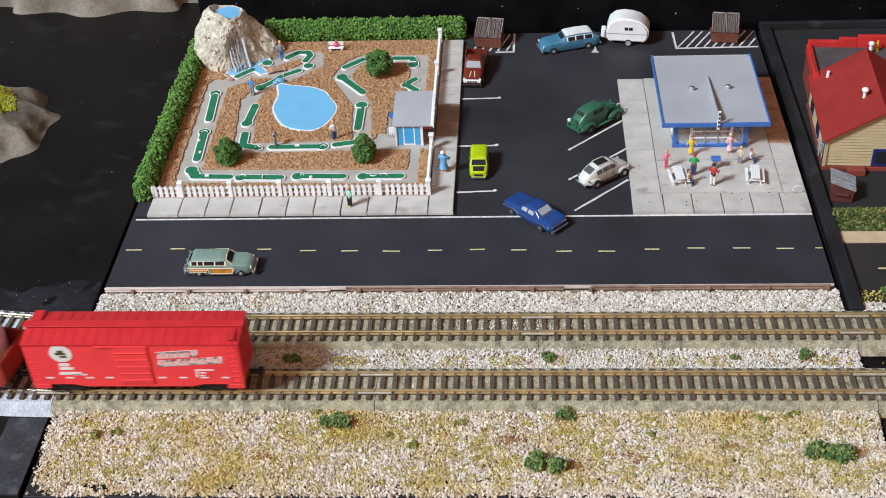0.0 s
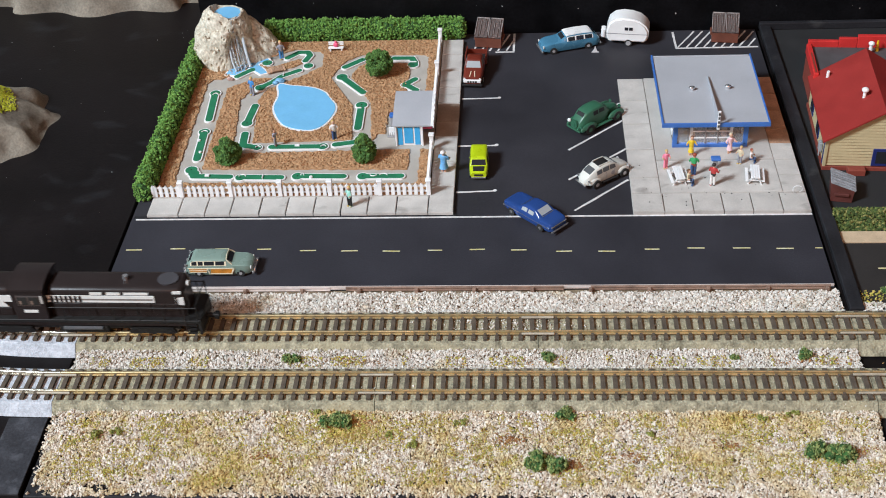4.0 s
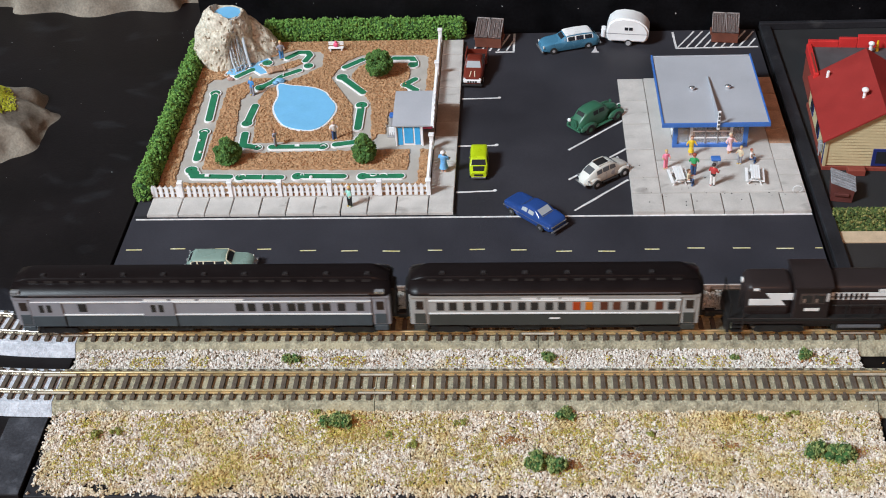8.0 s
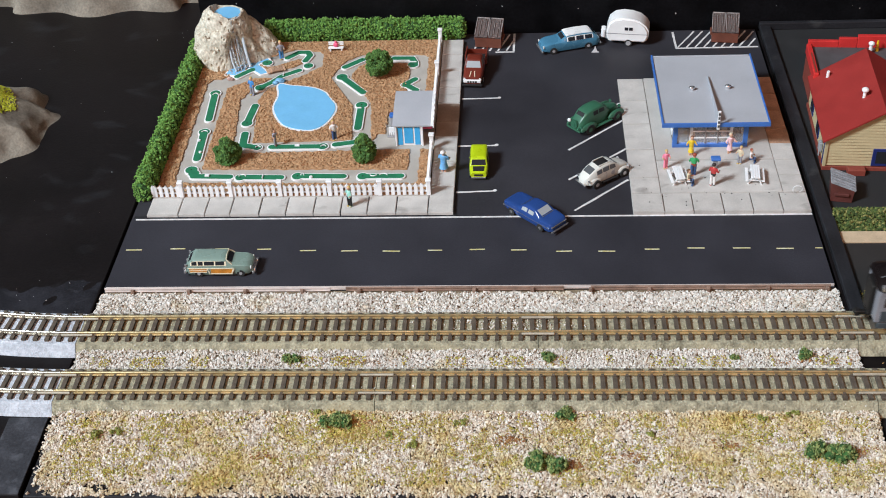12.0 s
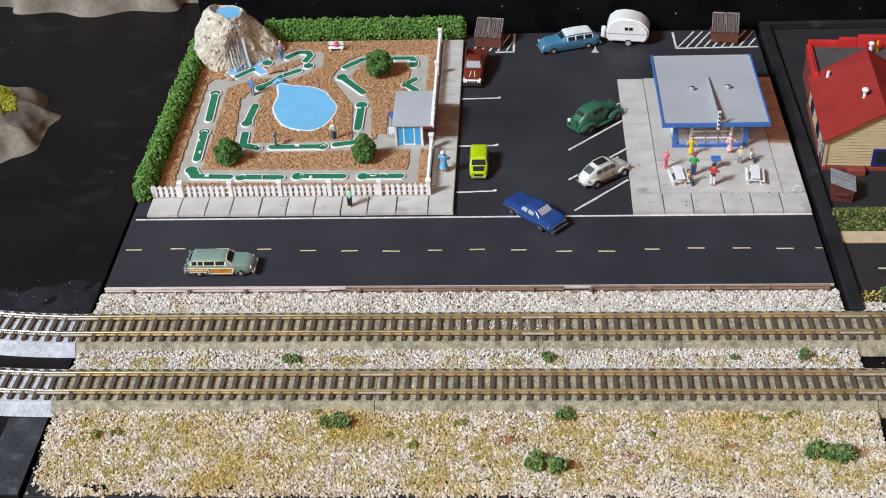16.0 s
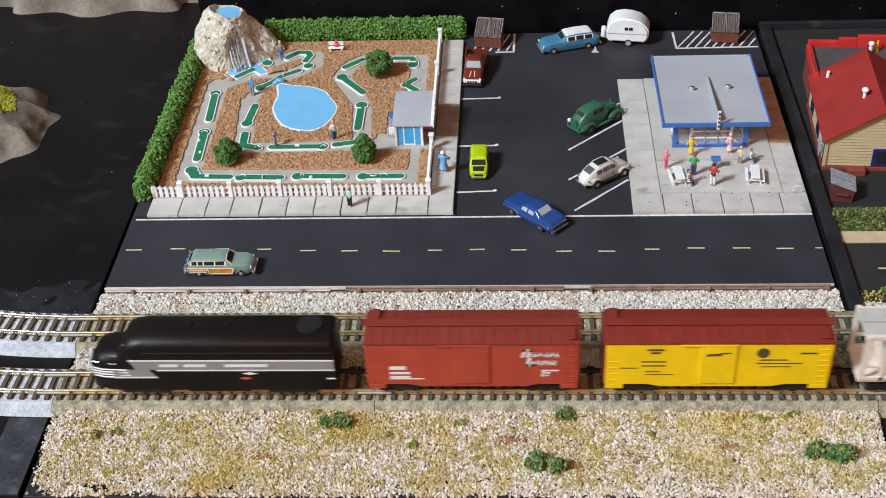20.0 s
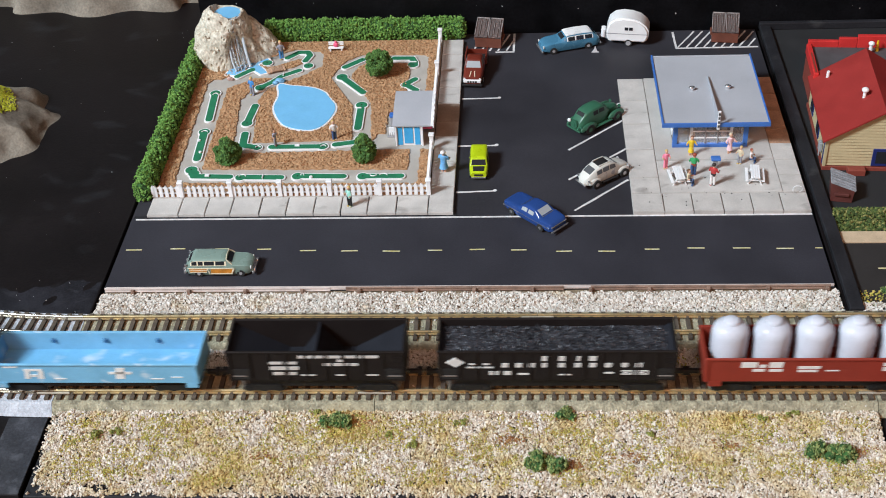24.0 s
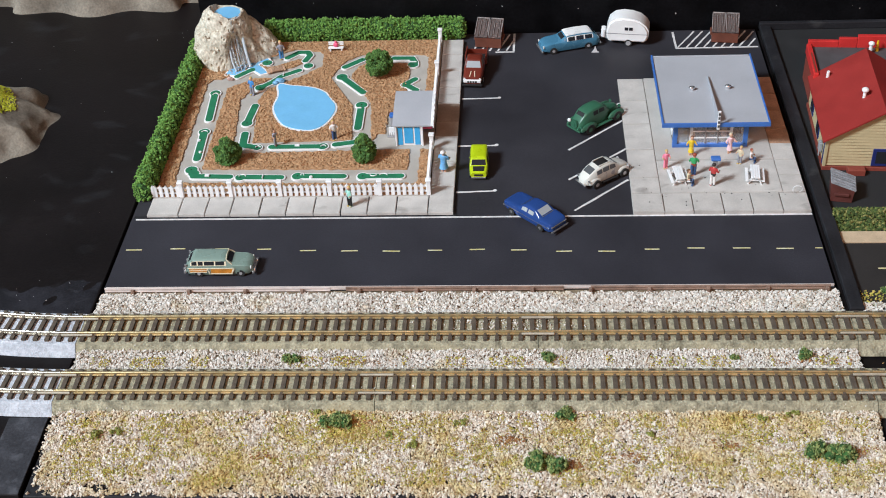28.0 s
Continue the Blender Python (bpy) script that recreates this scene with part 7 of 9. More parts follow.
WHEEL_METAL = paint("wheel_metal", (0.22, 0.20, 0.18), 0.45, 0.6, vary=0.2, size=3, grain=0.4, bump=0.05)


def car_base(name, label, length):
    ob = thing(name, 0, 0, RAILTOP, 0, label, "train car")
    return ob


def bogie(ob, x, wide=6.6, wb=5.6):
    """A truck: two side frames and a bolster, with two wheelsets under it."""
    b = B()
    for s in (-1, 1):
        y = s * wide
        prism(b, [(-wb - 2.4, 2.0), (-wb - 1.2, 4.2), (-2.4, 4.6), (2.4, 4.6), (wb + 1.2, 4.2), (wb + 2.4, 2.0), (wb + 0.4, 1.5), (2.6, 1.9), (0, 1.2), (-2.6, 1.9), (-wb - 0.4, 1.5)], "y", y - 0.55, y + 0.55)
        for q in (-wb, wb):
            cyl(b, (q, y - 0.8, 2.6), 1.0, 1.6, "y", 10)
    box(b, -2.2, 2.2, -wide, wide, 2.6, 4.4)
    bo = part("bogie", b, BOGIE_BLACK, ob)
    bo.matrix_basis = pose(x * U, 0, 0)
    for q in (-wb, wb):
        w = B()
        cyl(w, (q, -5.6, 2.75), 0.5, 11.2, "y", 8)
        for s in (-1, 1):
            cyl(w, (q, s * 4.95 - 0.75, 2.75), 2.75, 1.5, "y", 20)
            cyl(w, (q, s * 4.05 - 0.2, 2.75), 3.2, 0.4, "y", 20)
        part("wheelset", w, WHEEL_METAL, bo)
    return bo


def couplers(ob, half):
    for s in (-1, 1):
        b = B()
        box(b, min(s * half, s * (half + 4.2)), max(s * half, s * (half + 4.2)), -0.8, 0.8, 4.0, 5.6, 0.15, 1)
        box(b, s * (half + 4.4) - 1.1, s * (half + 4.4) + 1.1, -1.5, 1.5, 3.6, 6.2, 0.3, 1)
        part("coupler", b, BOGIE_BLACK, ob)


def marks(ob, rows, y, mat=LETTER, name="lettering", t=0.14):
    """Plain bars in place of lettering on the side that faces y < 0: (x0, x1, z0, z1) or with a slant."""
    for r in rows:
        x0, x1, z0, z1 = r[:4]
        if mat is DARK_LETTER:
            z0, z1 = z0 * 0.8 + z1 * 0.2, z0 * 0.2 + z1 * 0.8
        k = r[4] if len(r) > 4 else 0.0
        part(name, prism(B(), [(x0, z0), (x1, z0 + k), (x1 + (z1 - z0) * 0.12, z1 + k), (x0 + (z1 - z0) * 0.12, z1)], "y", -y - t, -y + 0.1), mat, ob)


def blocks(ob, x0, x1, z0, z1, y, n, mat=LETTER, rise=0.0, seed=1, lean=0.25):
    """A run of plain upright blocks in place of a painted name, rising along its length."""
    rng = random.Random(seed)
    w = (x1 - x0) / n
    for k in range(n):
        a, b = x0 + k * w + w * 0.06, x0 + (k + 1) * w - w * rng.uniform(0.12, 0.26)
        lo, hi = z0 + rise * k / n, z1 + rise * k / n
        q = (hi - lo) * lean
        bar = (hi - lo) * 0.3
        b1 = B()
        for c, d, e, f in ((a, a + w * 0.3, lo, hi), (a, b, hi - bar, hi) if rng.random() < 0.6 else (a, b, lo, lo + bar), (b - w * 0.26, b, lo, hi if rng.random() < 0.5 else lo + (hi - lo) * 0.6)):
            prism(b1, [(c + q * (e - lo) / (hi - lo), e), (d + q * (e - lo) / (hi - lo), e), (d + q * (f - lo) / (hi - lo), f), (c + q * (f - lo) / (hi - lo), f)], "y", -y - 0.14, -y + 0.1)
        part("lettering", b1, mat, ob)


def ladder(ob, x, y, z0, z1, mat, side=-1, w=3.2):
    b = B()
    for q in (x - w / 2, x + w / 2):
        box(b, q - 0.14, q + 0.14, side * y - 0.18, side * y + 0.18, z0, z1)
    n = int((z1 - z0) / 2.6)
    for k in range(n):
        z = z0 + 1.0 + k * 2.6
        box(b, x - w / 2, x + w / 2, side * (y + 0.12) - 0.15, side * (y + 0.12) + 0.15, z, z + 0.28)
    part("ladder", b, mat, ob)


def grab_irons(ob, x, y, zs, mat, w=2.6):
    for z in zs:
        part("grab_iron", box(B(), x - w / 2, x + w / 2, -y - 0.26, -y + 0.02, z, z + 0.24), mat, ob)


def boxcar(label, half, body_m, roof_m, door="ribbed", name="boxcar", side=9.8, ribs=19, sill=True):
    ob = car_base(name, label, half * 2)
    b = B()
    box(b, -half, half, -side, side, 6.6, 26.7, 0.25, 1)
    part("body", b, body_m, ob)
    if sill:
        for s in (-1, 1):
            for e in (-1, 1):
                x = e * (half - 3.4)
                part("corner_step", box(B(), x - 3.2, x + 3.2, s * (side - 0.5) - 0.5, s * (side - 0.5) + 0.5, 4.6, 6.7, 0.1, 1), body_m, ob)
            part("side_sill", prism(B(), [(-half * 0.62, 6.7), (-half * 0.5, 5.6), (half * 0.5, 5.6), (half * 0.62, 6.7)], "y", s * (side - 0.5) - 0.35, s * (side - 0.5) + 0.35), body_m, ob)
    r = [(-side - 0.3, 26.5), (-side - 0.3, 27.1), (-6, 27.8), (0, 28.6), (6, 27.8), (side + 0.3, 27.1), (side + 0.3, 26.5)]
    part("roof", prism(B(), r, "x", -half - 0.3, half + 0.3), roof_m, ob)
    for k in range(ribs):
        x = -half + 2.5 + k * (2 * half - 5) / (ribs - 1)
        part("roof_rib", prism(B(), [(a, z + 0.16) for a, z in r[1:6]] + [(side + 0.25, 26.9), (-side - 0.25, 26.9)], "x", x - 0.2, x + 0.2), roof_m, ob)
    part("roofwalk", box(B(), -half - 1.2, half + 1.2, -1.9, 1.9, 29.0, 29.5, 0.1, 1), roof_m, ob)
    for s in (-1, 1):
        part("lateral_walk", box(B(), s * (half - 3.0) - 1.8, s * (half - 3.0) + 1.8, -9.0 if s > 0 else 2.0, -2.0 if s > 0 else 9.0, 28.4, 28.8, 0.1, 1), roof_m, ob)
    for s in (-1, 1):
        dr = part("door", box(B(), -6.4, 6.4, s * side - 0.55, s * side + 0.55, 7.6, 25.7, 0.15, 1), body_m, ob)
        if door == "ribbed":
            for k in range(5):
                part("door_rib", box(B(), -6.0, 6.0, s * (side + 0.45) - 0.4, s * (side + 0.45) + 0.4, 9.2 + k * 3.4, 9.8 + k * 3.4, 0.15, 1), body_m, dr)
        part("door_track", box(B(), -13.5, 6.6, s * (side + 0.3) - 0.4, s * (side + 0.3) + 0.4, 25.8, 26.4), body_m, ob)
    ladder(ob, half - 3.0, side, 7.0, 26.4, body_m)
    grab_irons(ob, -half + 2.6, side, (9.0, 12.0, 15.0, 18.0), body_m)
    for e in (-1, 1):
        for k in range(6):
            part("end_rib", box(B(), e * half - 0.45, e * half + 0.45, -8.6, 8.6, 8.6 + k * 3.0, 9.6 + k * 3.0, 0.2, 1), body_m, ob)
    bw = part("brake_wheel", cyl(B(), (half + 0.5, 4.0, 24.0), 2.0, 0.5, "x", 14), body_m, ob)
    part("underframe", box(B(), -half + 6, half - 6, -7.4, 7.4, 3.6, 6.7, 0.1, 1), BOGIE_BLACK, ob)
    for e in (-1, 1):
        bogie(ob, e * (half - 11.5))
    couplers(ob, half)
    return ob


def stock_paint(key, c, rough=0.5, gloss=0.22):
    return paint("stock_" + key, c, rough, vary=0.08, size=9, grain=0.5, bump=0.05, gloss=gloss)


# brown-red boxcar
OXIDE, OXIDE_ROOF = stock_paint("oxide", (0.40, 0.060, 0.032)), stock_paint("oxide_roof", (0.20, 0.032, 0.022))
oxide_car = boxcar("dull brown-red model boxcar with white markings", 38.9, OXIDE, OXIDE_ROOF, "plain")
marks(oxide_car, [(-30.5, -24.5, 14.2, 15.8), (-30.5, -23.0, 12.0, 13.0), (-30.5, -23.0, 9.4, 11.0), (-23.0, -18.0, 9.4, 9.8)], 9.8)
blocks(oxide_car, 17.6, 21.4, 20.2, 24.2, 9.8, 1, seed=3)
blocks(oxide_car, 21.4, 31.6, 20.4, 22.6, 9.8, 7, seed=4)
blocks(oxide_car, 19.2, 23.0, 15.8, 19.8, 9.8, 1, seed=5)
blocks(oxide_car, 23.0, 30.6, 16.4, 18.6, 9.8, 5, seed=6)
marks(oxide_car, [(25.2, 31.6, 13.4, 14.0), (25.2, 26.0, 10.8, 13.4), (26.6, 28.4, 12.2, 12.8), (26.6, 28.0, 11.0, 11.5)], 9.8)
# yellow reefer
YELLOW, REEF_ROOF = stock_paint("yellow", (0.86, 0.56, 0.006)), stock_paint("reefer_roof", (0.20, 0.028, 0.018))
reefer = boxcar("bright yellow model refrigerator car with dark red roof", 40.2, YELLOW, REEF_ROOF, "plain", "refrigerator_car")
marks(reefer, [(-25.6, -19.6, 23.0, 24.4), (-24.4, -20.8, 21.6, 23.0), (-27.5, -18.6, 17.6, 18.4), (-27.5, -18.6, 15.6, 16.4), (-35.0, -28.6, 14.6, 15.2), (-25.8, -20.4, 12.8, 13.4), (-26.0, -15.6, 11.4, 11.9),
               (-4.6, 3.4, 17.8, 18.4), (-4.6, 3.4, 16.2, 16.8), (14.6, 24.6, 18.4, 19.2), (13.6, 30.0, 16.8, 17.5), (15.4, 26.0, 15.2, 15.8), (28.6, 34.6, 21.4, 22.6)], 9.8, DARK_LETTER)
marks(reefer, [(-4.6, 1.0, 20.6, 22.4, 0.3), (0.0, 4.2, 21.8, 22.8, 0.3)], 10.3, DARK_LETTER)
part("emblem", cyl(B(), (15.6, -9.95, 22.2), 2.3, 0.2, "y", 20), DARK_LETTER, reefer, "dark round emblem")
for e in (-1, 1):
    part("end_panel", box(B(), e * 40.55 - 0.4, e * 40.55 + 0.4, -9.4, 9.4, 7.0, 26.4, 0.1, 1), REEF_ROOF, reefer, "dark red end")
# bright red boxcar
SCARLET, SCARLET_ROOF = stock_paint("scarlet", (0.82, 0.055, 0.060), 0.42), stock_paint("scarlet_roof", (0.52, 0.026, 0.030), 0.42)
scarlet_car = boxcar("bright scarlet model boxcar with bold white slogan plates", 40.4, SCARLET, SCARLET_ROOF, "ribbed")
em = part("emblem", cyl(B(), (-26.4, -9.96, 22.6), 4.2, 0.2, "y", 28), LETTER, scarlet_car, "white round emblem with dark figure")
for c0 in ((-28.6, -24.6, 22.0, 23.0), (-27.6, -25.2, 23.0, 24.2), (-27.0, -24.4, 20.6, 21.6)):
    part("emblem_mark", box(B(), c0[0], c0[1], -10.06, -9.9, c0[2], c0[3]), DARK_LETTER, em)
blocks(scarlet_car, 9.4, 25.0, 19.9, 23.2, 9.8, 5, rise=1.2, seed=7)
blocks(scarlet_car, 8.8, 33.4, 15.9, 19.2, 9.8, 8, rise=1.9, seed=8)
marks(scarlet_car, [(9.6, 25.0, 22.7, 23.2, 1.1), (9.0, 33.4, 15.8, 16.3, 1.9), (-28.4, -24.4, 16.2, 17.6), (-28.4, -23.2, 14.4, 15.6), (-29.0, -20.6, 11.8, 13.2), (-24.0, -18.6, 11.6, 12.2),
                    (22.6, 29.6, 13.8, 14.4), (22.6, 23.3, 10.6, 13.8), (24.2, 26.4, 12.4, 13.0), (24.2, 25.8, 11.0, 11.5)], 9.8)
marks(scarlet_car, [(x, x + 2.9, 10.0, 10.6) for x in (-34.6, -27.0, -19.4, -11.8, 8.2, 16.2, 24.2, 32.0)], 9.8)
# green stock car with slatted sides
GREEN, GREEN_D = stock_paint("stock_green", (0.145, 0.315, 0.135)), stock_paint("roof_green", (0.026, 0.130, 0.060))
stock_car = car_base("stock_car", "green slatted model stock car with brown roofwalk", 80)
# Inner box is coloured near black to paint the shade between the slats.
part("inner_body", box(B(), -39.6, 39.6, -8.6, 8.6, 6.8, 27.2), stock_paint("slat_gap", (0.005, 0.026, 0.012)), stock_car, "inside in near-black green, for the shade between slats")
part("floor_sill", box(B(), -40.2, 40.2, -9.8, 9.8, 6.2, 8.2, 0.15, 1), GREEN, stock_car)
for s in (-1, 1):
    for z0, z1 in ((8.9, 9.8), (10.8, 11.7), (12.7, 13.6), (14.6, 19.2), (20.2, 21.1), (22.1, 23.0), (24.0, 24.9), (25.8, 26.9)):
        part("slat", box(B(), -40.0, 40.0, s * 9.3 - 0.35, s * 9.3 + 0.35, z0, z1), GREEN, stock_car)
    for x in (-39.6, -30, -20, -9.4, -7.4, 7.4, 9.4, 20, 30, 39.0):
        part("post", box(B(), x - 0.5, x + 0.9, s * 9.65 - 0.35, s * 9.65 + 0.35, 7.6, 27.4), GREEN, stock_car)
    for x0, x1 in ((-38.6, -30), (38.6, 30), (-19, -10), (19, 10)):
        b = B()
        prism(b, [(x0, 26.4), (x0 + (1.2 if x1 > x0 else -1.2), 26.4), (x1, 20.0), (x1 - (1.2 if x1 > x0 else -1.2), 20.0)], "y", s * 9.6 - 0.3, s * 9.6 + 0.3)
        part("brace", b, GREEN, stock_car)
    dr = part("door", box(B(), -7.0, 7.0, s * 9.9 - 0.3, s * 9.9 + 0.3, 14.8, 18.6), GREEN, stock_car)
    for z in (8.4, 19.6, 22.0, 24.4):
        part("door_slat", box(B(), -7.0, 7.0, s * 9.9 - 0.3, s * 9.9 + 0.3, z, z + 1.5), GREEN, dr)
for e in (-1, 1):
    part("end_wall", box(B(), e * 40 - 0.4, e * 40 + 0.4, -9.6, 9.6, 6.6, 27.8), GREEN, stock_car)
rr = [(-10.2, 26.8), (-10.2, 27.3), (-6, 28.0), (0, 28.8), (6, 28.0), (10.2, 27.3), (10.2, 26.8)]
part("roof", prism(B(), rr, "x", -40.6, 40.6), GREEN_D, stock_car, "dark green roof")
WALKB = stock_paint("walk_brown", (0.045, 0.028, 0.026))
part("roofwalk", box(B(), -41.6, 41.6, -1.9, 1.9, 29.3, 29.8, 0.1, 1), WALKB, stock_car, "dark brown roofwalk")
for s in (-1, 1):
    part("lateral_walk", box(B(), s * 37.4 - 2.6, s * 37.4 + 2.6, -9.0 if s > 0 else 2.0, -2.0 if s > 0 else 9.0, 28.7, 29.2, 0.1, 1), WALKB, stock_car)
part("emblem", prism(B(), [(-26, 17.6), (-23, 18.8), (-17.6, 18.6), (-15.2, 17.4), (-18.0, 16.0), (-24, 16.0)], "y", -9.85, -9.5), LETTER, stock_car, "white emblem")
marks(stock_car, [(22.4, 28.6, 16.0, 18.4), (-20.4, -16.8, 12.9, 13.6), (-20.4, -16.8, 11.2, 11.9), (-12.0, -8.6, 12.9, 13.6), (-12.0, -8.6, 11.2, 11.9), (24.6, 27.8, 13.0, 13.7), (24.6, 27.8, 11.4, 12.1)], 9.65)
part("underframe", box(B(), -34, 34, -7.4, 7.4, 3.6, 6.3), BOGIE_BLACK, stock_car)
for e in (-1, 1):
    bogie(stock_car, e * 28.5)
couplers(stock_car, 40.4)
# cream covered hopper
BONE, BONE_ROOF = stock_paint("bone", (0.76, 0.64, 0.54)), stock_paint("bone_roof", (0.47, 0.445, 0.41))
cov = car_base("covered_hopper", "cream model covered hopper with an oval white emblem", 93)
oval_s = [(-9.0, 9.4), (-9.8, 13), (-9.9, 20), (-9.6, 25.6), (-8.4, 28.1), (8.4, 28.1), (9.6, 25.6), (9.9, 20), (9.8, 13), (9.0, 9.4)]
part("body", prism(B(), oval_s, "x", -37.5, 37.5), BONE, cov, "", True)
part("roof", box(B(), -46.3, 46.3, -8.4, 8.4, 29.4, 30.4, 0.2, 1), BONE_ROOF, cov, "greyish roof")
for s in (-1, 1):
    part("roof_rail", box(B(), -46.2, 46.2, s * 8.9 - 0.7, s * 8.9 + 0.7, 28.4, 30.2, 0.15, 1), BONE, cov)
    part("side_sill", box(B(), -46.2, 46.2, s * 9.4 - 0.5, s * 9.4 + 0.5, 8.6, 10.2, 0.1, 1), BONE, cov)
    for e in (-1, 1):
        part("end_post", box(B(), e * 45.2 - 0.9, e * 45.2 + 0.9, s * 9.3 - 0.5, s * 9.3 + 0.5, 8.6, 29.0), BONE, cov)
        part("bay_post", box(B(), e * 38.6 - 0.7, e * 38.6 + 0.7, s * 9.4 - 0.5, s * 9.4 + 0.5, 8.6, 29.0), BONE, cov)
        part("end_rail", box(B(), min(e * 38, e * 46), max(e * 38, e * 46), s * 9.3 - 0.4, s * 9.3 + 0.4, 14.5, 15.5), BONE, cov)
for e in (-1, 1):
    part("end_slope", prism(B(), [(e * 37.4, 27), (e * 37.4, 9.5), (e * 30, 6.2), (e * 30, 27)], "y", -8.6, 8.6), BONE_ROOF, cov)
    part("platform", box(B(), min(e * 36, e * 46.4), max(e * 36, e * 46.4), -9.2, 9.2, 7.4, 8.6), BONE, cov)
    bogie(cov, e * 35.5)
ladder(cov, 42.0, 9.4, 9.0, 29.0, BONE)
for k in range(3):
    x = -22 + k * 22
    part("outlet_bay", prism(B(), [(x - 8, 9.4), (x + 8, 9.4), (x + 3, 4.2), (x - 3, 4.2)], "y", -6, 6), BONE_ROOF, cov)
for k in range(6):
    for s in (-1, 1):
        hx = -31.4 + k * 12.3
        b = B()
        for dx, rr in ((-2.4, 2.9), (2.4, 2.9), (0, 3.3)):
            ball(b, (hx + dx, s * 4.8, 30.3), rr, 2.4, 1.0, 2)
        part("hatch", b, BONE_ROOF, cov, "", True)
        part("hatch_hinge", box(B(), hx - 5.0, hx + 5.0, s * 2.2 - 0.22, s * 2.2 + 0.22, 30.3, 30.7), DARK_IN, cov)
part("roofwalk", box(B(), -46.0, 46.0, -1.2, 1.2, 30.9, 31.3), BONE_ROOF, cov)
ell = [(22 + 10.5 * math.cos(k * 0.2618), 17.2 + 4.6 * math.sin(k * 0.2618)) for k in range(24)]
em = part("emblem", prism(B(), ell, "y", -10.15, -9.6), LETTER, cov, "white oval emblem with black band")
part("emblem_band", box(B(), 11.4, 33.0, -10.25, -10.1, 15.9, 17.9), DARK_LETTER, em)
part("emblem_line", box(B(), 12.4, 32.0, -10.32, -10.2, 16.5, 17.3), LETTER, em)
for k in range(9):
    part("emblem_mark", box(B(), 13.4 + k * 2.05, 14.7 + k * 2.05, -10.38, -10.3, 16.65, 17.15), DARK_LETTER, em)
marks(cov, [(-33.0, -29.0, 16.0, 16.8), (-28.0, -24.4, 16.0, 16.8), (-23.4, -19.0, 16.0, 16.8), (-33.0, -19.4, 13.6, 14.2)], 9.9, DARK_LETTER)
for o in cov.children_recursive:
    if not o.name.startswith(("bogie", "wheelset")):
        o.data.transform(Matrix.Diagonal((1.026, 1, 1, 1)))
    if o.name.startswith("emblem"):
        o.data.transform(Matrix.Translation((0.0022, 0, 0)))
    elif o.name.startswith("lettering"):
        o.data.transform(Matrix.Translation((-0.0024, 0, 0)))
    if o.name.startswith(("roof", "hatch")):
        o.data.transform(Matrix.Diagonal((1, 0.93, 1, 1)))
        o.data.transform(Matrix.Translation((0, 0, -0.0012)))
couplers(cov, 47.6)


def open_car(name, label, half, z0, z1, mat, inner, ribs, side=9.7):
    """An open-topped car body: floor, two sides, two ends, rim and outside ribs."""
    ob = car_base(name, label, half * 2)
    part("floor", box(B(), -half, half, -side + 0.6, side - 0.6, z0, z0 + 1.0), inner, ob)
    for s in (-1, 1):
        part("side", box(B(), -half, half, s * (side - 0.3) - 0.3, s * (side - 0.3) + 0.3, z0, z1, 0.05, 1), mat, ob)
        part("top_rim", box(B(), -half - 0.2, half + 0.2, s * side - 0.5, s * side + 0.5, z1 - 0.5, z1 + 0.3, 0.1, 1), mat, ob)
        for k in range(ribs):
            x = -half + 1.0 + k * (2 * half - 2.0) / (ribs - 1)
            part("rib", box(B(), x - 0.45, x + 0.45, s * (side + 0.2) - 0.3, s * (side + 0.2) + 0.3, z0, z1 - 0.4), mat, ob)
    for e in (-1, 1):
        part("end_wall", box(B(), e * (half - 0.3) - 0.3, e * (half - 0.3) + 0.3, -side + 0.6, side - 0.6, z0, z1), mat, ob)
    part("underframe", box(B(), -half + 6, half - 6, -7.2, 7.2, 3.6, z0), BOGIE_BLACK, ob)
    for e in (-1, 1):
        bogie(ob, e * (half - 11.5))
    couplers(ob, half)
    return ob


# light blue gondola
AZURE = paint("stock_azure", (0.185, 0.44, 0.64), 0.5, vary=0.1, size=9, grain=0.5, bump=0.05, gloss=0.22, scuff=((0.62, 0.70, 0.74), 7, 0.60, 0.78))
AZURE_IN = paint("stock_azure_inside", (0.15, 0.40, 0.62), 0.5, vary=0.1, size=9, grain=0.5, bump=0.05, gloss=0.22, scuff=((0.50, 0.62, 0.70), 9, 0.56, 0.78))
gond = open_car("gondola", "empty light blue model gondola car with white markings", 40.0, 7.4, 16.8, AZURE, AZURE_IN, 2)
for e in (-1, 1):
    part("corner_step", box(B(), e * 36.6 - 2.2, e * 36.6 + 2.2, -9.8, -9.0, 5.0, 7.4), AZURE, gond)
for x in (-20, 0.5, 21):
    part("inner_lug", box(B(), x - 0.8, x + 0.8, 8.2, 9.2, 12.4, 14.2, 0.2, 1), stock_paint("lug", (0.04, 0.14, 0.28)), gond)
marks(gond, [(-34.0, -28.4, 15.2, 16.0), (-26.4, -19.2, 13.6, 14.6), (-26.6, -24.6, 9.6, 13.6), (-21.4, -19.4, 9.6, 13.6), (-24.0, -21.8, 10.6, 11.8), (8.2, 11.6, 9.6, 15.2), (5.8, 14.6, 12.0, 13.2), (-15.4, -10.8, 9.4, 9.9), (21.4, 26.4, 9.4, 9.9), (29.4, 33.6, 10.2, 10.7)], 9.75)
# short black hopper, empty
SOOT = stock_paint("soot", (0.0125, 0.0092, 0.0085), 0.6)
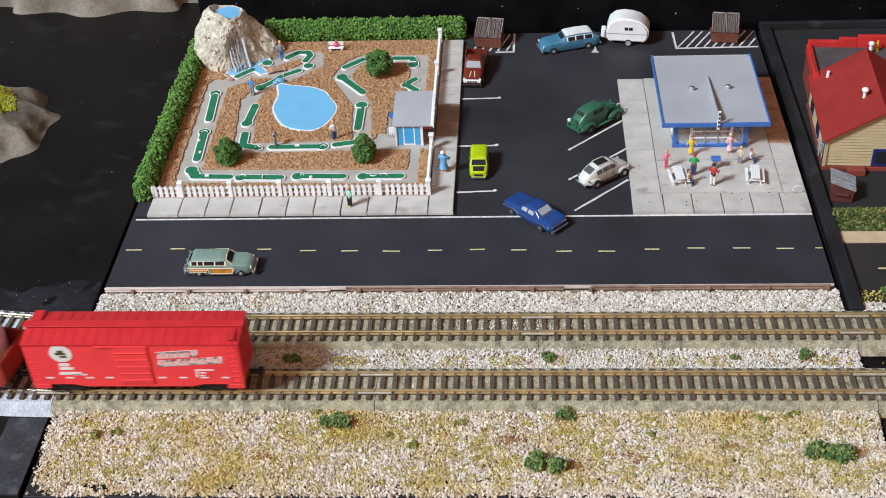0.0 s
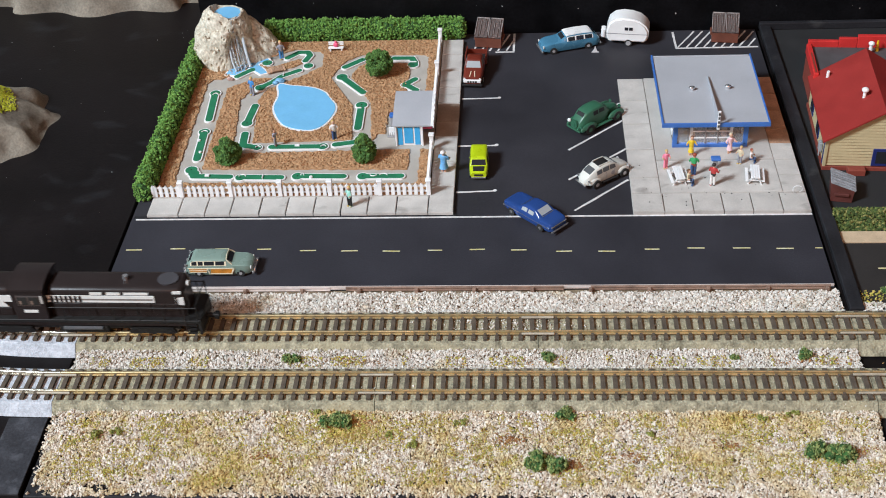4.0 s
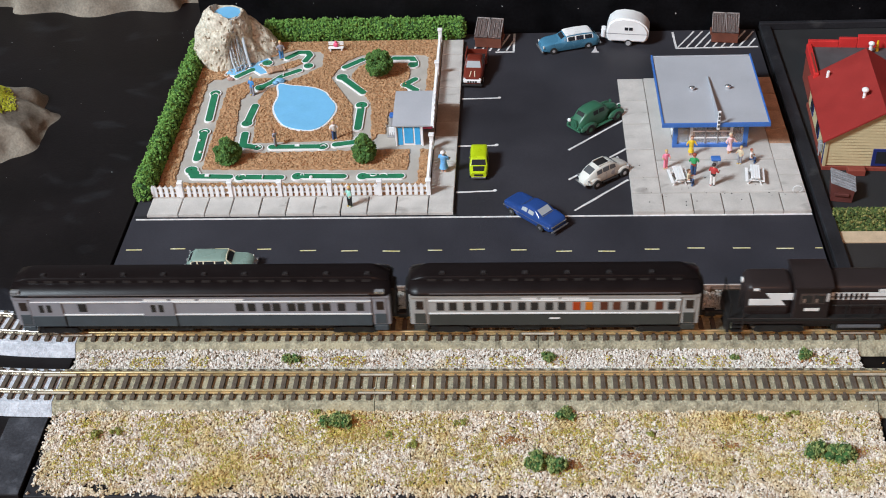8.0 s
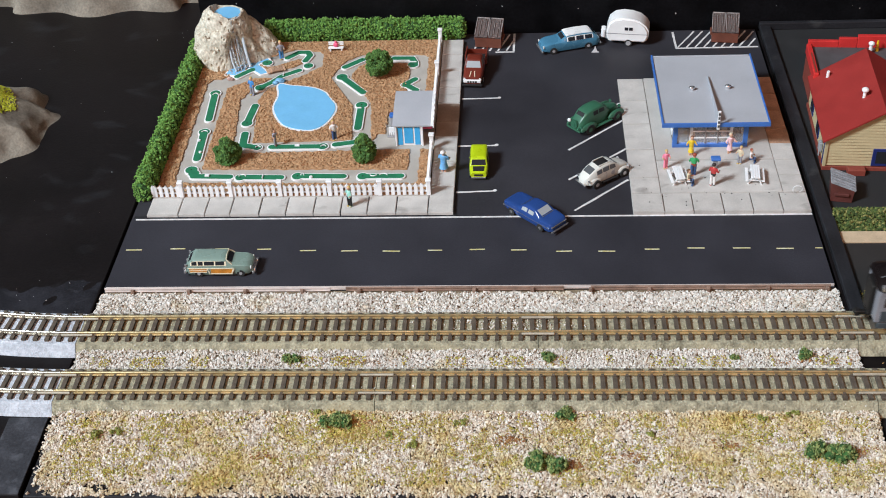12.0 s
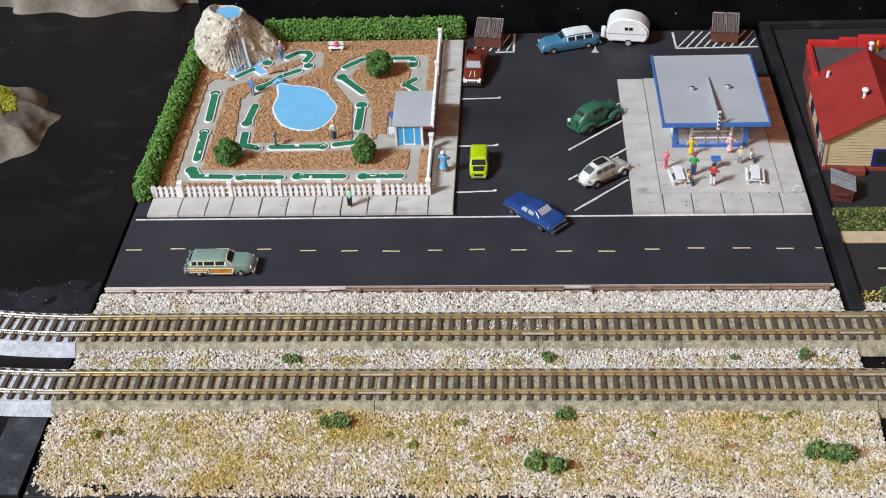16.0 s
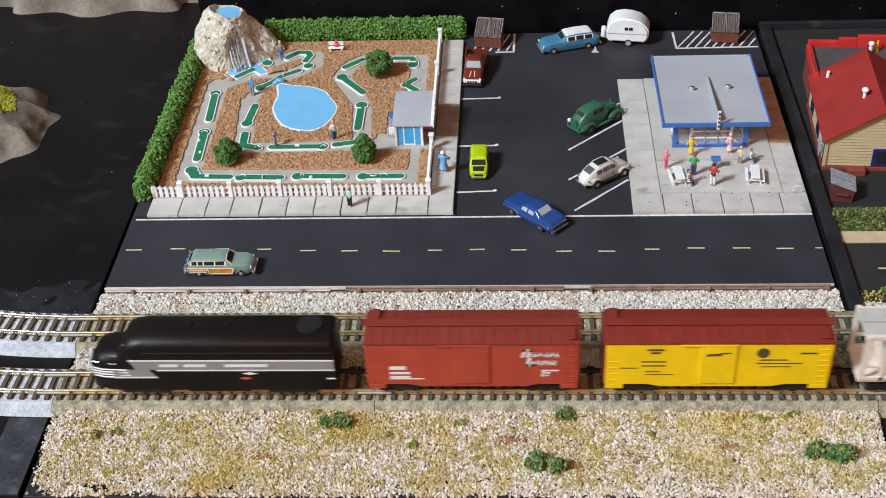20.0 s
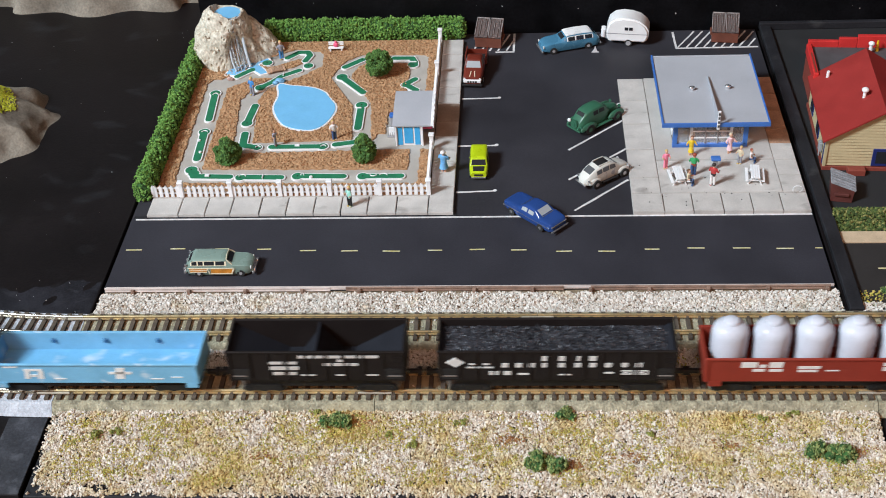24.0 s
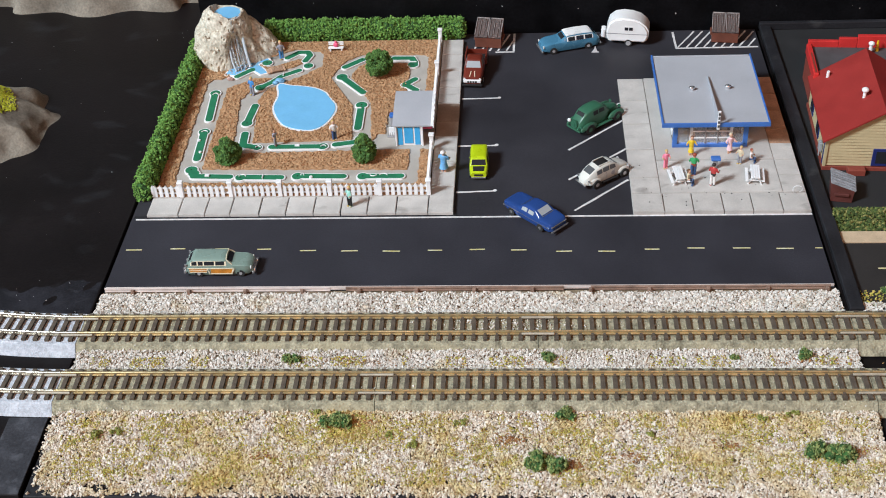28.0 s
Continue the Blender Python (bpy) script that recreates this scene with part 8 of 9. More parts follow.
# Inside black is bluer than the sides: cool light put into its colour.
SOOT_IN = stock_paint("soot_cool_inside", (0.013, 0.014, 0.019), 0.7)


def hopper(label, half, load):
    ob = open_car("hopper_car", label, half, 8.6, 23.0, SOOT, SOOT_IN, 10 if not load else 14)
    for e in (-1, 1):
        part("slope_sheet", prism(B(), [(e * (half - 1), 21.4), (e * (half - 20), 9.8), (e * (half - 20), 9.0), (e * (half - 1), 20.4)], "y", -9.0, 9.0), SOOT_IN, ob)
        # Black plate on the side, painted as the shaded opening at the end.
        part("end_opening", box(B(), e * (half - 4.4) - 3.6, e * (half - 4.4) + 3.6, -9.95, -9.6, 9.4, 14.6), DULL_BLACK, ob)
        part("grab_iron", box(B(), e * (half - 4.0) - 2.6, e * (half - 4.0) + 2.6, -10.2, -9.8, 11.0, 11.4), stock_paint("rail_tan", (0.20, 0.17, 0.15)), ob)
    for k in range(3 if load else 2):
        x = (k - (1 if load else 0.5)) * 21
        part("outlet_bay", prism(B(), [(x - 8, 8.6), (x + 8, 8.6), (x + 3.4, 3.6), (x - 3.4, 3.6)], "y", -6, 6), SOOT, ob)
    ladder(ob, half - 2.6, 9.7, 8.6, 22.8, SOOT)
    return ob


hop = hopper("empty black model hopper car with pale markings", 32.9, False)
part("cross_ridge", prism(B(), [(-7, 9.6), (0.5, 20.5), (8, 9.6)], "y", -9.0, 9.0), SOOT_IN, hop)
part("divider", box(B(), -0.4, 0.4, -9.0, 9.0, 9.6, 22.4), SOOT_IN, hop)
marks(hop, [(-6.4, -1.0, 22.0, 23.2), (0.0, 4.4, 22.0, 23.2), (5.0, 9.6, 22.0, 23.2), (10.6, 15.0, 22.0, 23.2), (16.0, 23.4, 22.0, 23.2), (8.0, 10.6, 20.2, 21.2), (2.6, 5.4, 18.2, 19.4), (6.4, 12.0, 18.2, 19.4), (12.8, 15.6, 18.2, 19.4),
            (-18.0, -12.6, 19.0, 20.2), (-11.6, -7.0, 19.0, 20.2), (-17.4, -6.6, 16.2, 17.8), (-16.4, -12.4, 13.6, 15.0), (-11.4, -7.6, 13.6, 15.0), (-6.0, -0.6, 13.2, 13.7), (7.0, 10.6, 13.2, 13.7), (18.4, 22.8, 13.2, 13.7)], 10.0, stock_paint("chalk", (0.58, 0.55, 0.52)))
coal_car = hopper("long black model hopper car heaped with coal", 43.4, True)


def coal_top(X, Y):
    return np.maximum(np.abs(X) - 42.4, np.abs(Y) - 8.9)


COAL = paint("coal", (0.022, 0.023, 0.028), 0.34, vary=0.5, size=6, grain=1.0, bump=0.5, second=(0.06, 0.063, 0.075))
plate("coal_load", coal_top, (-43, 43, -9.5, 9.5), 0.9, 16.2, 19.8, COAL, coal_car, "rough heaped coal", rough=0.35, seed=14)
cr = np.random.RandomState(15)
tagged(grains("coal_heap", np.stack([cr.uniform(-42, 42, 1500), cr.uniform(-8.6, 8.6, 1500), np.full(1500, 19.8) + cr.uniform(-0.1, 0.6, 1500)], 1), cr.uniform(0.3, 0.8, 1500), COAL, coal_car, "", "oct", (0.5, 1.3), 15), kind="stuff")
CHALK = stock_paint("chalk_bright", (0.66, 0.65, 0.62))
part("emblem", prism(B(), [(-40.4, 19.8), (-37.0, 22.2), (-33.6, 19.8), (-37.0, 17.4)], "y", -10.25, -9.9), CHALK, coal_car, "white diamond emblem")
marks(coal_car, [(x, x + w, 20.6, 22.8) for x, w in ((-5.6, 2.6), (0.4, 2.6), (7.0, 1.2), (11.4, 2.6))] + [(x, x + 2.4, 17.4, 19.4) for x in (-20.2, -15.2, -10.6, -5.6, 0.4, 6.2, 11.6, 17.2, 23.0, 28.2)], 10.05, CHALK)
marks(coal_car, [(-33, -27.8, 17.0, 17.6), (-32, -29.2, 18.6, 19.2), (-27.0, -23.2, 17.0, 17.6), (-27.0, -24.6, 18.6, 19.2), (-24.8, -21.4, 13.6, 15.4), (-19.6, -16.2, 13.6, 15.4), (-14.4, -10.0, 13.6, 14.4), (0.6, 5.2, 13.4, 13.9),
                 (17.2, 20.6, 14.2, 14.9)] + [(x0 + a, x0 + b, z0, z1) for x0 in (22.6, 28.4) for a, b, z0, z1 in ((0, 4.6, 15.3, 15.7), (0, 4.6, 13.7, 14.1), (0, 0.5, 14.1, 15.3), (4.1, 4.6, 14.1, 15.3), (1.4, 3.2, 14.5, 14.9))], 10.05, CHALK)
for o in hop.children_recursive + coal_car.children_recursive:
    if o.name.startswith(("lettering", "emblem")):
        o.data.transform(Matrix.Translation((0, 0, -0.0018)))
# gondola with five white canisters
BRICK = stock_paint("brick_gondola", (0.26, 0.036, 0.022))
can_car = open_car("gondola", "brown-red model gondola car carrying five white canisters", 39.9, 8.0, 19.0, BRICK, BRICK, 2)
for e in (-1, 1):
    part("corner_step", box(B(), e * 35.6 - 2.4, e * 35.6 + 2.4, -9.8, -9.0, 5.6, 8.0), BRICK, can_car)
marks(can_car, [(-27.0, -21.4, 15.0, 17.6), (-20.6, -18.0, 15.0, 16.4), (-17.0, -12.2, 15.0, 17.6), (-22.6, -18.4, 13.0, 14.2), (-16.8, -12.0, 13.0, 14.2), (-6.6, 1.4, 14.4, 15.6), (-6.6, 0.4, 12.8, 13.8), (3.4, 8.0, 13.2, 13.7),
                (23.4, 28.0, 15.8, 17.2), (23.4, 28.4, 13.4, 15.2)], 9.75, LETTER)
CAN = stock_paint("canister", (0.56, 0.58, 0.64), 0.3)
for k in range(5):
    x = -30.4 + k * 15.2
    b = B()
    prof2 = [(5.6, 9.0), (6.2, 10.0), (6.6, 16.0), (6.7, 24.3), (6.4, 26.2), (5.5, 27.6), (4.0, 28.6), (3.1, 29.0), (2.9, 30.0), (2.4, 30.4), (0.2, 30.5)]
    loft(b, [[(x + r * math.cos(a), r * math.sin(a), z) for a in [6.2832 * q / 28 for q in range(28)]] for r, z in prof2])
    part("canister", b, CAN, can_car, "glossy white domed canister", True)
# black streamlined diesel with grey band
LOCO = stock_paint("loco_black", (0.0095, 0.0068, 0.0062), 0.38, 0.20)
BAND = stock_paint("band_grey", (0.26, 0.235, 0.215), 0.5)
diesel = car_base("diesel_locomotive", "black streamlined model diesel locomotive with white-edged grey band", 94)


def hood(x, w, z0, z1, r, n=6):
    """A section with a rounded top."""
    r = min(r, w * 0.98)
    o = [(x, -w, z0), (x, w, z0)]
    for k in range(n + 1):
        a = math.pi / 2 * k / n
        o.append((x, w - r + r * math.cos(a), z1 - r * 0.62 + r * 0.62 * math.sin(a)))
    for k in range(n + 1):
        a = math.pi / 2 + math.pi / 2 * k / n
        o.append((x, -w + r + r * math.cos(a), z1 - r * 0.62 + r * 0.62 * math.sin(a)))
    return o


part("body", loft(B(), [hood(x, w, z0, z1, r) for x, w, z0, z1, r in ((-48.8, 4.2, 5.2, 12.0, 4), (-48.0, 6.4, 4.4, 15.4, 5), (-46.0, 8.0, 4.2, 18.4, 6), (-42.4, 9.0, 4.0, 20.2, 7), (-36.5, 9.4, 4.0, 20.8, 7), (-35.6, 9.4, 4.0, 22.2, 7),
                                                                        (-32.6, 9.5, 4.0, 26.2, 7), (-30.4, 9.6, 4.0, 27.6, 7), (-26, 9.6, 4.0, 28.2, 7), (43.4, 9.6, 4.0, 28.2, 7), (44.9, 9.2, 4.2, 27.5, 7), (45.3, 8.8, 4.4, 26.8, 7))]), LOCO, diesel, "", True)
for s in (-1, 1):
    part("windscreen", prism(B(), [(s * 1.0, 0), (s * 6.6, 0), (s * 6.0, 3.8), (s * 1.0, 4.2)], "x", -0.2, 0.4), DARK_GLASS, diesel).matrix_basis = pose(-35.4 * U, 0, 21.9 * U, 0, 36, 0)
part("grey_band", box(B(), -24.0, 44.6, -9.78, -9.3, 14.2, 18.4), BAND, diesel, "grey side band")
part("grey_band", prism(B(), [(-29.8, 14.2), (-24.0, 14.2), (-24.0, 18.4), (-31.6, 18.4)], "y", -9.76, -9.3), BAND, diesel, "grey lightning corner")
part("grey_band", prism(B(), [(-38.5, 10.6), (-22.6, 10.6), (-24.6, 14.1), (-38.5, 14.1)], "y", -9.74, -8.9), BAND, diesel, "grey lower band")
marks(diesel, [(-32.0, 44.6, 18.4, 19.0), (-22.0, 44.6, 13.6, 14.2), (-38.5, -22.2, 10.0, 10.6)], 9.76, LETTER, "stripe", 0.1)
for k in range(4):
    z = 10.2 + k * 1.25
    pts = [(-31.5 - 0.6 * k, -9.62, z), (-38, -9.40, z), (-42.6, -9.0, z), (-46.0, -7.95, z), (-48.0, -6.3, z), (-48.8, -4.1, z), (-49.1, 0, z), (-48.8, 4.1, z), (-48.0, 6.3, z), (-46.0, 7.95, z)]
    part("nose_stripe", tube(B(), pts, 0.32, 6), LETTER, diesel, "white nose stripe")
part("nose_rail", tube(B(), [(-48.0, -5.2, 15.4), (-46.2, -7.4, 16.6), (-41.4, -8.6, 16.7), (-37.0, -9.2, 16.6)], 0.28, 6), CHROME, diesel)
# Pale tube along the rounded roof edge is a painted sheen.
part("roof_edge_line", tube(B(), [(-33.4, -7.4, 24.6), (-29, -7.6, 26.1), (-20, -7.6, 26.6), (0, -7.6, 26.6)], 0.14, 5), stock_paint("edge_sheen", (0.30, 0.28, 0.27), 0.3), diesel)
marks(diesel, [(-20.6, -13.6, 15.7, 16.9), (-11.4, -3.0, 15.7, 16.9), (4.0, 20.0, 15.7, 16.9)], 9.86, LETTER, "lettering", 0.1)
part("emblem", prism(B(), [(10.4, 12.2), (13.0, 12.8), (15.8, 12.2), (13.0, 11.6)], "y", -9.85, -9.4), LETTER, diesel, "white oval emblem")
part("emblem", prism(B(), [(9.0, 9.8), (11.2, 10.4), (13.4, 9.8), (11.2, 9.2)], "y", -9.85, -9.4), stock_paint("emblem_red", (0.55, 0.08, 0.05)), diesel, "red and white emblem")
marks(diesel, [(41.6, 44.6, 9.4, 9.9)], 9.7, LETTER)
fan = part("roof_fan", cyl(B(), (36, 0, 28.0), 5.0, 1.0, "z", 26, 4.7), stock_paint("fan_black", (0.016, 0.015, 0.017), 0.3), diesel, "round black roof fan")
for k in range(4):
    part("fan_blade", box(B(), 32, 40, -3.0 + k * 1.8, -2.4 + k * 1.8, 29.0, 29.25), stock_paint("blade_grey", (0.020, 0.020, 0.022), 0.4), fan)
for s in (-1, 1):
    part("roof_ledge", box(B(), -26, 44.4, s * 9.55 - 0.3, s * 9.55 + 0.3, 21.9, 22.6, 0.15, 1), LOCO, diesel, "thin ledge under the roof")
for x in (-10, 4):
    part("exhaust", box(B(), x - 2, x + 2, -1.3, 1.3, 28.0, 28.8, 0.3), LOCO, diesel)
part("headlight", cyl(B(), (-48.9, 0, 15.2), 1.4, 0.8, "x", 14), CLEAR_LAMP, diesel)
part("tank", box(B(), -12, 12, -8.4, 8.4, 1.6, 4.4, 0.4), BOGIE_BLACK, diesel)
for e in (-1, 1):
    bogie(diesel, e * 28.0, 7.6, 7.0)
couplers(diesel, 45.3)


# ---- passenger train on the far track ----
ROOFB = stock_paint("coach_roof", (0.0082, 0.0056, 0.0056), 0.34, 0.16)
OLIVE = stock_paint("coach_olive", (0.050, 0.052, 0.046), 0.45)
SILVER = stock_paint("coach_silver", (0.34, 0.33, 0.31), 0.45)
SLATE = stock_paint("combine_slate", (0.060, 0.072, 0.080), 0.42)
SLATE_L = stock_paint("combine_pale", (0.235, 0.232, 0.25), 0.42)
COACH_TRIM = stock_paint("coach_line", (0.72, 0.72, 0.70), 0.4)
# Warm pane colours paint the glow that shows in some coach windows.
AMBER = stock_paint("amber_pane", (0.55, 0.16, 0.015), 0.35)
BRIGHT_RED = stock_paint("bright_red_pane", (0.36, 0.05, 0.012), 0.35)
RED_DIM = stock_paint("dim_red_pane", (0.10, 0.032, 0.018), 0.35)
PANE = stock_paint("coach_pane", (0.030, 0.028, 0.026), 0.2)


def coach(label, half, lower, upper, name, windows, ends):
    ob = car_base(name, label, 2 * half)
    part("lower_side", box(B(), -half + 7.5, half - 7.5, -9.4, 9.4, 6.2, 12.4, 0.1, 1), lower, ob, "darker lower side")
    part("upper_side", box(B(), -half + 7.5, half - 7.5, -9.3, 9.3, 12.4, 21.6), upper, ob, "paler window band")
    for e in (-1, 1):
        part("vestibule", box(B(), e * (half - 3.8) - 3.7, e * (half - 3.8) + 3.7, -8.8, 8.8, 6.2, 21.6, 0.3, 1), upper if ends else lower, ob, "vestibule end")
        dr = part("door", box(B(), e * (half - 4.0) - 2.4, e * (half - 4.0) + 2.4, -9.1, -8.7, 6.8, 20.8, 0.1, 1), upper if ends else lower, ob)
        part("door_foot", box(B(), e * (half - 4.0) - 2.2, e * (half - 4.0) + 2.2, -9.2, -9.0, 7.0, 12.2, 0.1, 1), lower, dr)
        part("door_pane", box(B(), e * (half - 4.0) - 1.5, e * (half - 4.0) + 1.5, -9.2, -9.0, 14.2, 18.4), stock_paint("door_pane", (0.030, 0.020, 0.015), 0.3), dr)
        part("step", box(B(), e * (half - 4.0) - 2.6, e * (half - 4.0) + 2.6, -9.2, -7.6, 3.6, 6.2, 0.15, 1), lower, ob)
        part("diaphragm", box(B(), e * (half + 0.9) - 0.9, e * (half + 0.9) + 0.9, -4.4, 4.4, 6.5, 21.0, 0.4, 1), BOGIE_BLACK, ob)
        part("end_door", box(B(), e * (half - 0.2) - 0.3, e * (half - 0.2) + 0.3, -3.0, 3.0, 7.0, 20.0), PANE, ob)
    for z in (12.1, 18.5):
        part("side_line", box(B(), -half + 7.5, half - 7.5, -9.62, -9.3, z, z + 0.55), COACH_TRIM, ob, "thin white line")
    part("letter_board", box(B(), -half + 0.3, half - 0.3, -9.5, 9.5, 20.2, 21.9, 0.1, 1), upper, ob)
    lo = [(-9.9, 22.8), (-9.9, 23.6), (-8.6, 25.0), (-5.2, 26.4), (5.2, 26.4), (8.6, 25.0), (9.9, 23.6), (9.9, 22.8)]
    part("lower_roof", loft(B(), [[(x, a * k, 21.7 + (z - 22.8) * q) for a, z in lo] for x, k, q in ((-half - 0.6, 0.8, 0.35), (-half + 0.8, 0.97, 0.8), (-half + 4, 1, 1), (half - 4, 1, 1), (half - 0.8, 0.97, 0.8), (half + 0.6, 0.8, 0.35))]), ROOFB, ob, "", True)
    up = [(-5.0, 25.6), (-5.0, 27.5), (-4.4, 28.4), (0, 29.0), (4.4, 28.4), (5.0, 27.5), (5.0, 25.6)]
    part("clerestory", loft(B(), [[(x, a * k, 24.5 + (z - 25.6) * q) for a, z in up] for x, k, q in ((-half + 0.6, 0.7, 0.15), (-half + 3, 0.92, 0.6), (-half + 7.5, 1, 1), (half - 7.5, 1, 1), (half - 3, 0.92, 0.6), (half - 0.6, 0.7, 0.15))]), ROOFB, ob, "", True)
    n = int(2 * half / 6.6)
    for k in range(n):
        x = -half + 9 + k * (2 * half - 18) / (n - 1)
        part("clerestory_light", box(B(), x - 1.7, x + 1.7, -5.15, -4.8, 25.3, 26.3), stock_paint("dull_light", (0.035, 0.03, 0.028), 0.3), ob)
    for k in range(int(2 * half / 16)):
        x = -half + 13 + k * 16
        b = B()
        prism(b, [(x - 1.4, 27.1), (x + 1.4, 27.1), (x + 0.8, 28.2), (x - 0.8, 28.2)], "y", -3.6, -2.0)
        # Vents are paler than the roof: their highlights are put into the colour.
        part("roof_vent", b, stock_paint("vent_glint", (0.026, 0.023, 0.023), 0.25), ob)
    part("roof_line", box(B(), -half + 8, half - 8, -9.98, -9.7, 22.4, 22.8), stock_paint("gutter", (0.10, 0.09, 0.09), 0.35), ob)
    for x, w, mat in windows:
        part("window", box(B(), x - w / 2, x + w / 2, -9.5, -9.2, 13.9, 17.8, 0.08, 1), mat, ob)
        part("window", box(B(), x - w / 2, x + w / 2, 9.2, 9.5, 13.9, 17.8), PANE, ob)
    part("underframe", box(B(), -half + 8, half - 8, -7.4, 7.4, 3.2, 6.2), BOGIE_BLACK, ob)
    for x in (-10, 8):
        part("battery_box", box(B(), x - 5, x + 5, -7.8, -5.5, 2.4, 6.2, 0.2, 1), BOGIE_BLACK, ob)
    for e in (-1, 1):
        bogie(ob, e * (half - 15), 7.0, 6.4)
    couplers(ob, half)
    return ob


wins = []
for k in range(9):
    x0 = -43.8 + k * 10.5
    for d in (0, 4.85):
        i = len(wins)
        wins.append((x0 + d, 2.9, AMBER if i == 11 else BRIGHT_RED if i == 10 else RED_DIM if i in (12, 13, 16) else PANE))
coach_car = coach("dark olive and silver model passenger coach with clerestory roof", 55.8, OLIVE, SILVER, "passenger_coach", wins, True)
marks(coach_car, [(-12.6, -6.4, 19.3, 20.2), (-5.2, 1.8, 19.3, 20.2), (2.8, 13.4, 19.3, 20.2)], 9.3)
marks(coach_car, [(-1.6, 2.4, 9.4, 10.1)], 9.4)
cw = [(-47.0, 3.2, PANE), (24.2 - 8.6, 3.2, PANE)] + [(20.4 + 4.9 * k + (1.0 if k % 2 else 0), 3.0, PANE) for k in range(8)] + [(63.0, 2.9, PANE)]
combine = coach("slate grey model baggage and passenger car with clerestory roof", 74.8, SLATE, SLATE_L, "combine_car", cw, True)
for x in (-61.5, -16.6):
    for s in (-1, 1):
        dr = part("baggage_door", box(B(), x - 6.4, x + 6.4, s * 9.5 - 0.3, s * 9.5 + 0.3, 6.8, 18.9, 0.1, 1), SLATE_L, combine, "sliding baggage door")
        part("door_foot", box(B(), x - 6.5, x + 6.5, s * 9.6 - 0.3, s * 9.6 + 0.3, 6.6, 12.0, 0.1, 1), SLATE, dr)
        for d in (-1.9, 1.2):
            part("door_pane", box(B(), x + d - 0.9, x + d + 0.9, s * 9.75 - 0.15, s * 9.75 + 0.15, 13.9, 17.6), PANE, dr)
marks(combine, [(-22.0, -12.6, 19.3, 20.2), (-11.0, -1.6, 19.3, 20.2), (0.0, 17.6, 19.3, 20.2)], 9.3)
part("marker_lamp", box(B(), -74.2, -70.4, -9.7, -7.6, 21.7, 24.5, 0.5), CHROME, combine, "bright corner lamp")
part("marker_lamp", box(B(), 69.0, 73.0, -9.7, -7.8, 21.8, 24.1, 0.5), CHROME, combine, "bright corner lamp")

# road switcher: short hood, cab, long hood
SWITCH = stock_paint("switcher_brown", (0.024, 0.0175, 0.0168), 0.34)
sw = car_base("road_switcher", "dark brown-black model road switcher with white lightning stripe", 100)
part("walkway", box(B(), -48.6, 48.6, -9.2, 9.2, 7.4, 9.0, 0.15, 1), BOGIE_BLACK, sw, "black walkway deck")
part("sill", box(B(), -47, 47, -8.8, 8.8, 6.0, 7.4), SWITCH, sw)


def hood_part(name, x0, x1, w, z1):
    return part(name, loft(B(), [hood(x, w * k, 9.0, z1 * q, 3.2) for x, k, q in ((x0, 0.82, 0.94), (x0 + 1.2, 0.97, 0.99), (x0 + 2.6, 1, 1), (x1 - 2.6, 1, 1), (x1 - 1.2, 0.97, 0.99), (x1, 0.82, 0.94))]), SWITCH, sw, "", True)


hood_part("short_hood", -43.0, -25.1, 6.6, 23.0)
hood_part("long_hood", -11.2, 44.0, 6.6, 23.2)
cab = part("cab", box(B(), -25.0, -11.6, -9.0, 9.0, 7.6, 23.9, 0.5), SWITCH, sw)
part("cab_roof", prism(B(), [(-9.4, 23.6), (-9.2, 24.4), (-5.6, 25.6), (0, 26.1), (5.6, 25.6), (9.2, 24.4), (9.4, 23.6)], "x", -25.5, -11.1), SWITCH, sw, "", True)
part("window_frame", box(B(), -23.0, -13.6, -9.16, -8.9, 16.0, 21.2, 0.1, 1), stock_paint("cab_frame", (0.06, 0.045, 0.04), 0.35), cab)
for x in (-22.4, -17.8):
    part("window", box(B(), x, x + 3.8, -9.24, -8.9, 16.6, 20.6, 0.1, 1), PANE, cab)
    # Small bar painted on the pane for the light seen in it.
    part("window_light", box(B(), x + 0.5, x + 1.5, -9.3, -9.1, 17.0, 18.8), stock_paint("pane_light", (0.20, 0.14, 0.11)), cab)
part("window", box(B(), -13.2, -12.2, -9.2, -8.9, 17.4, 21.2), stock_paint("pale_pane", (0.5, 0.48, 0.45)), cab)
part("stripe", box(B(), -11.2, 32.0, -6.86, -6.5, 16.4, 19.8), COACH_TRIM, sw, "white hood stripe")
part("stripe_gap", box(B(), -11.2, 31.4, -6.92, -6.8, 17.5, 18.3), stock_paint("stripe_grey", (0.20, 0.18, 0.165)), sw)
for k in range(7):
    part("louvre", box(B(), -9.8 + k * 1.9, -8.7 + k * 1.9, -6.98, -6.8, 16.6, 19.6), SWITCH, sw)
part("stripe", prism(B(), [(-41.6, 13.8), (-27.8, 13.8), (-29.6, 16.4), (-25.2, 16.4), (-25.2, 19.6), (-35.6, 19.6), (-33.4, 16.8), (-41.6, 16.8)], "y", -6.85, -6.5), COACH_TRIM, sw, "white lightning stripe")
part("stripe", box(B(), 40.0, 43.6, -6.6, -6.2, 15.2, 19.0), COACH_TRIM, sw, "white end stripe")
part("number_board", box(B(), 39.6, 43.0, -6.7, -6.1, 20.8, 22.0), COACH_TRIM, sw)
part("number_board", box(B(), -40.4, -38.2, -6.7, -6.1, 20.8, 21.8), COACH_TRIM, sw)
marks(sw, [(6.4, 11.2, 20.2, 21.4), (13.0, 18.6, 20.2, 21.4), (20.0, 29.8, 20.2, 21.4)], 6.62)
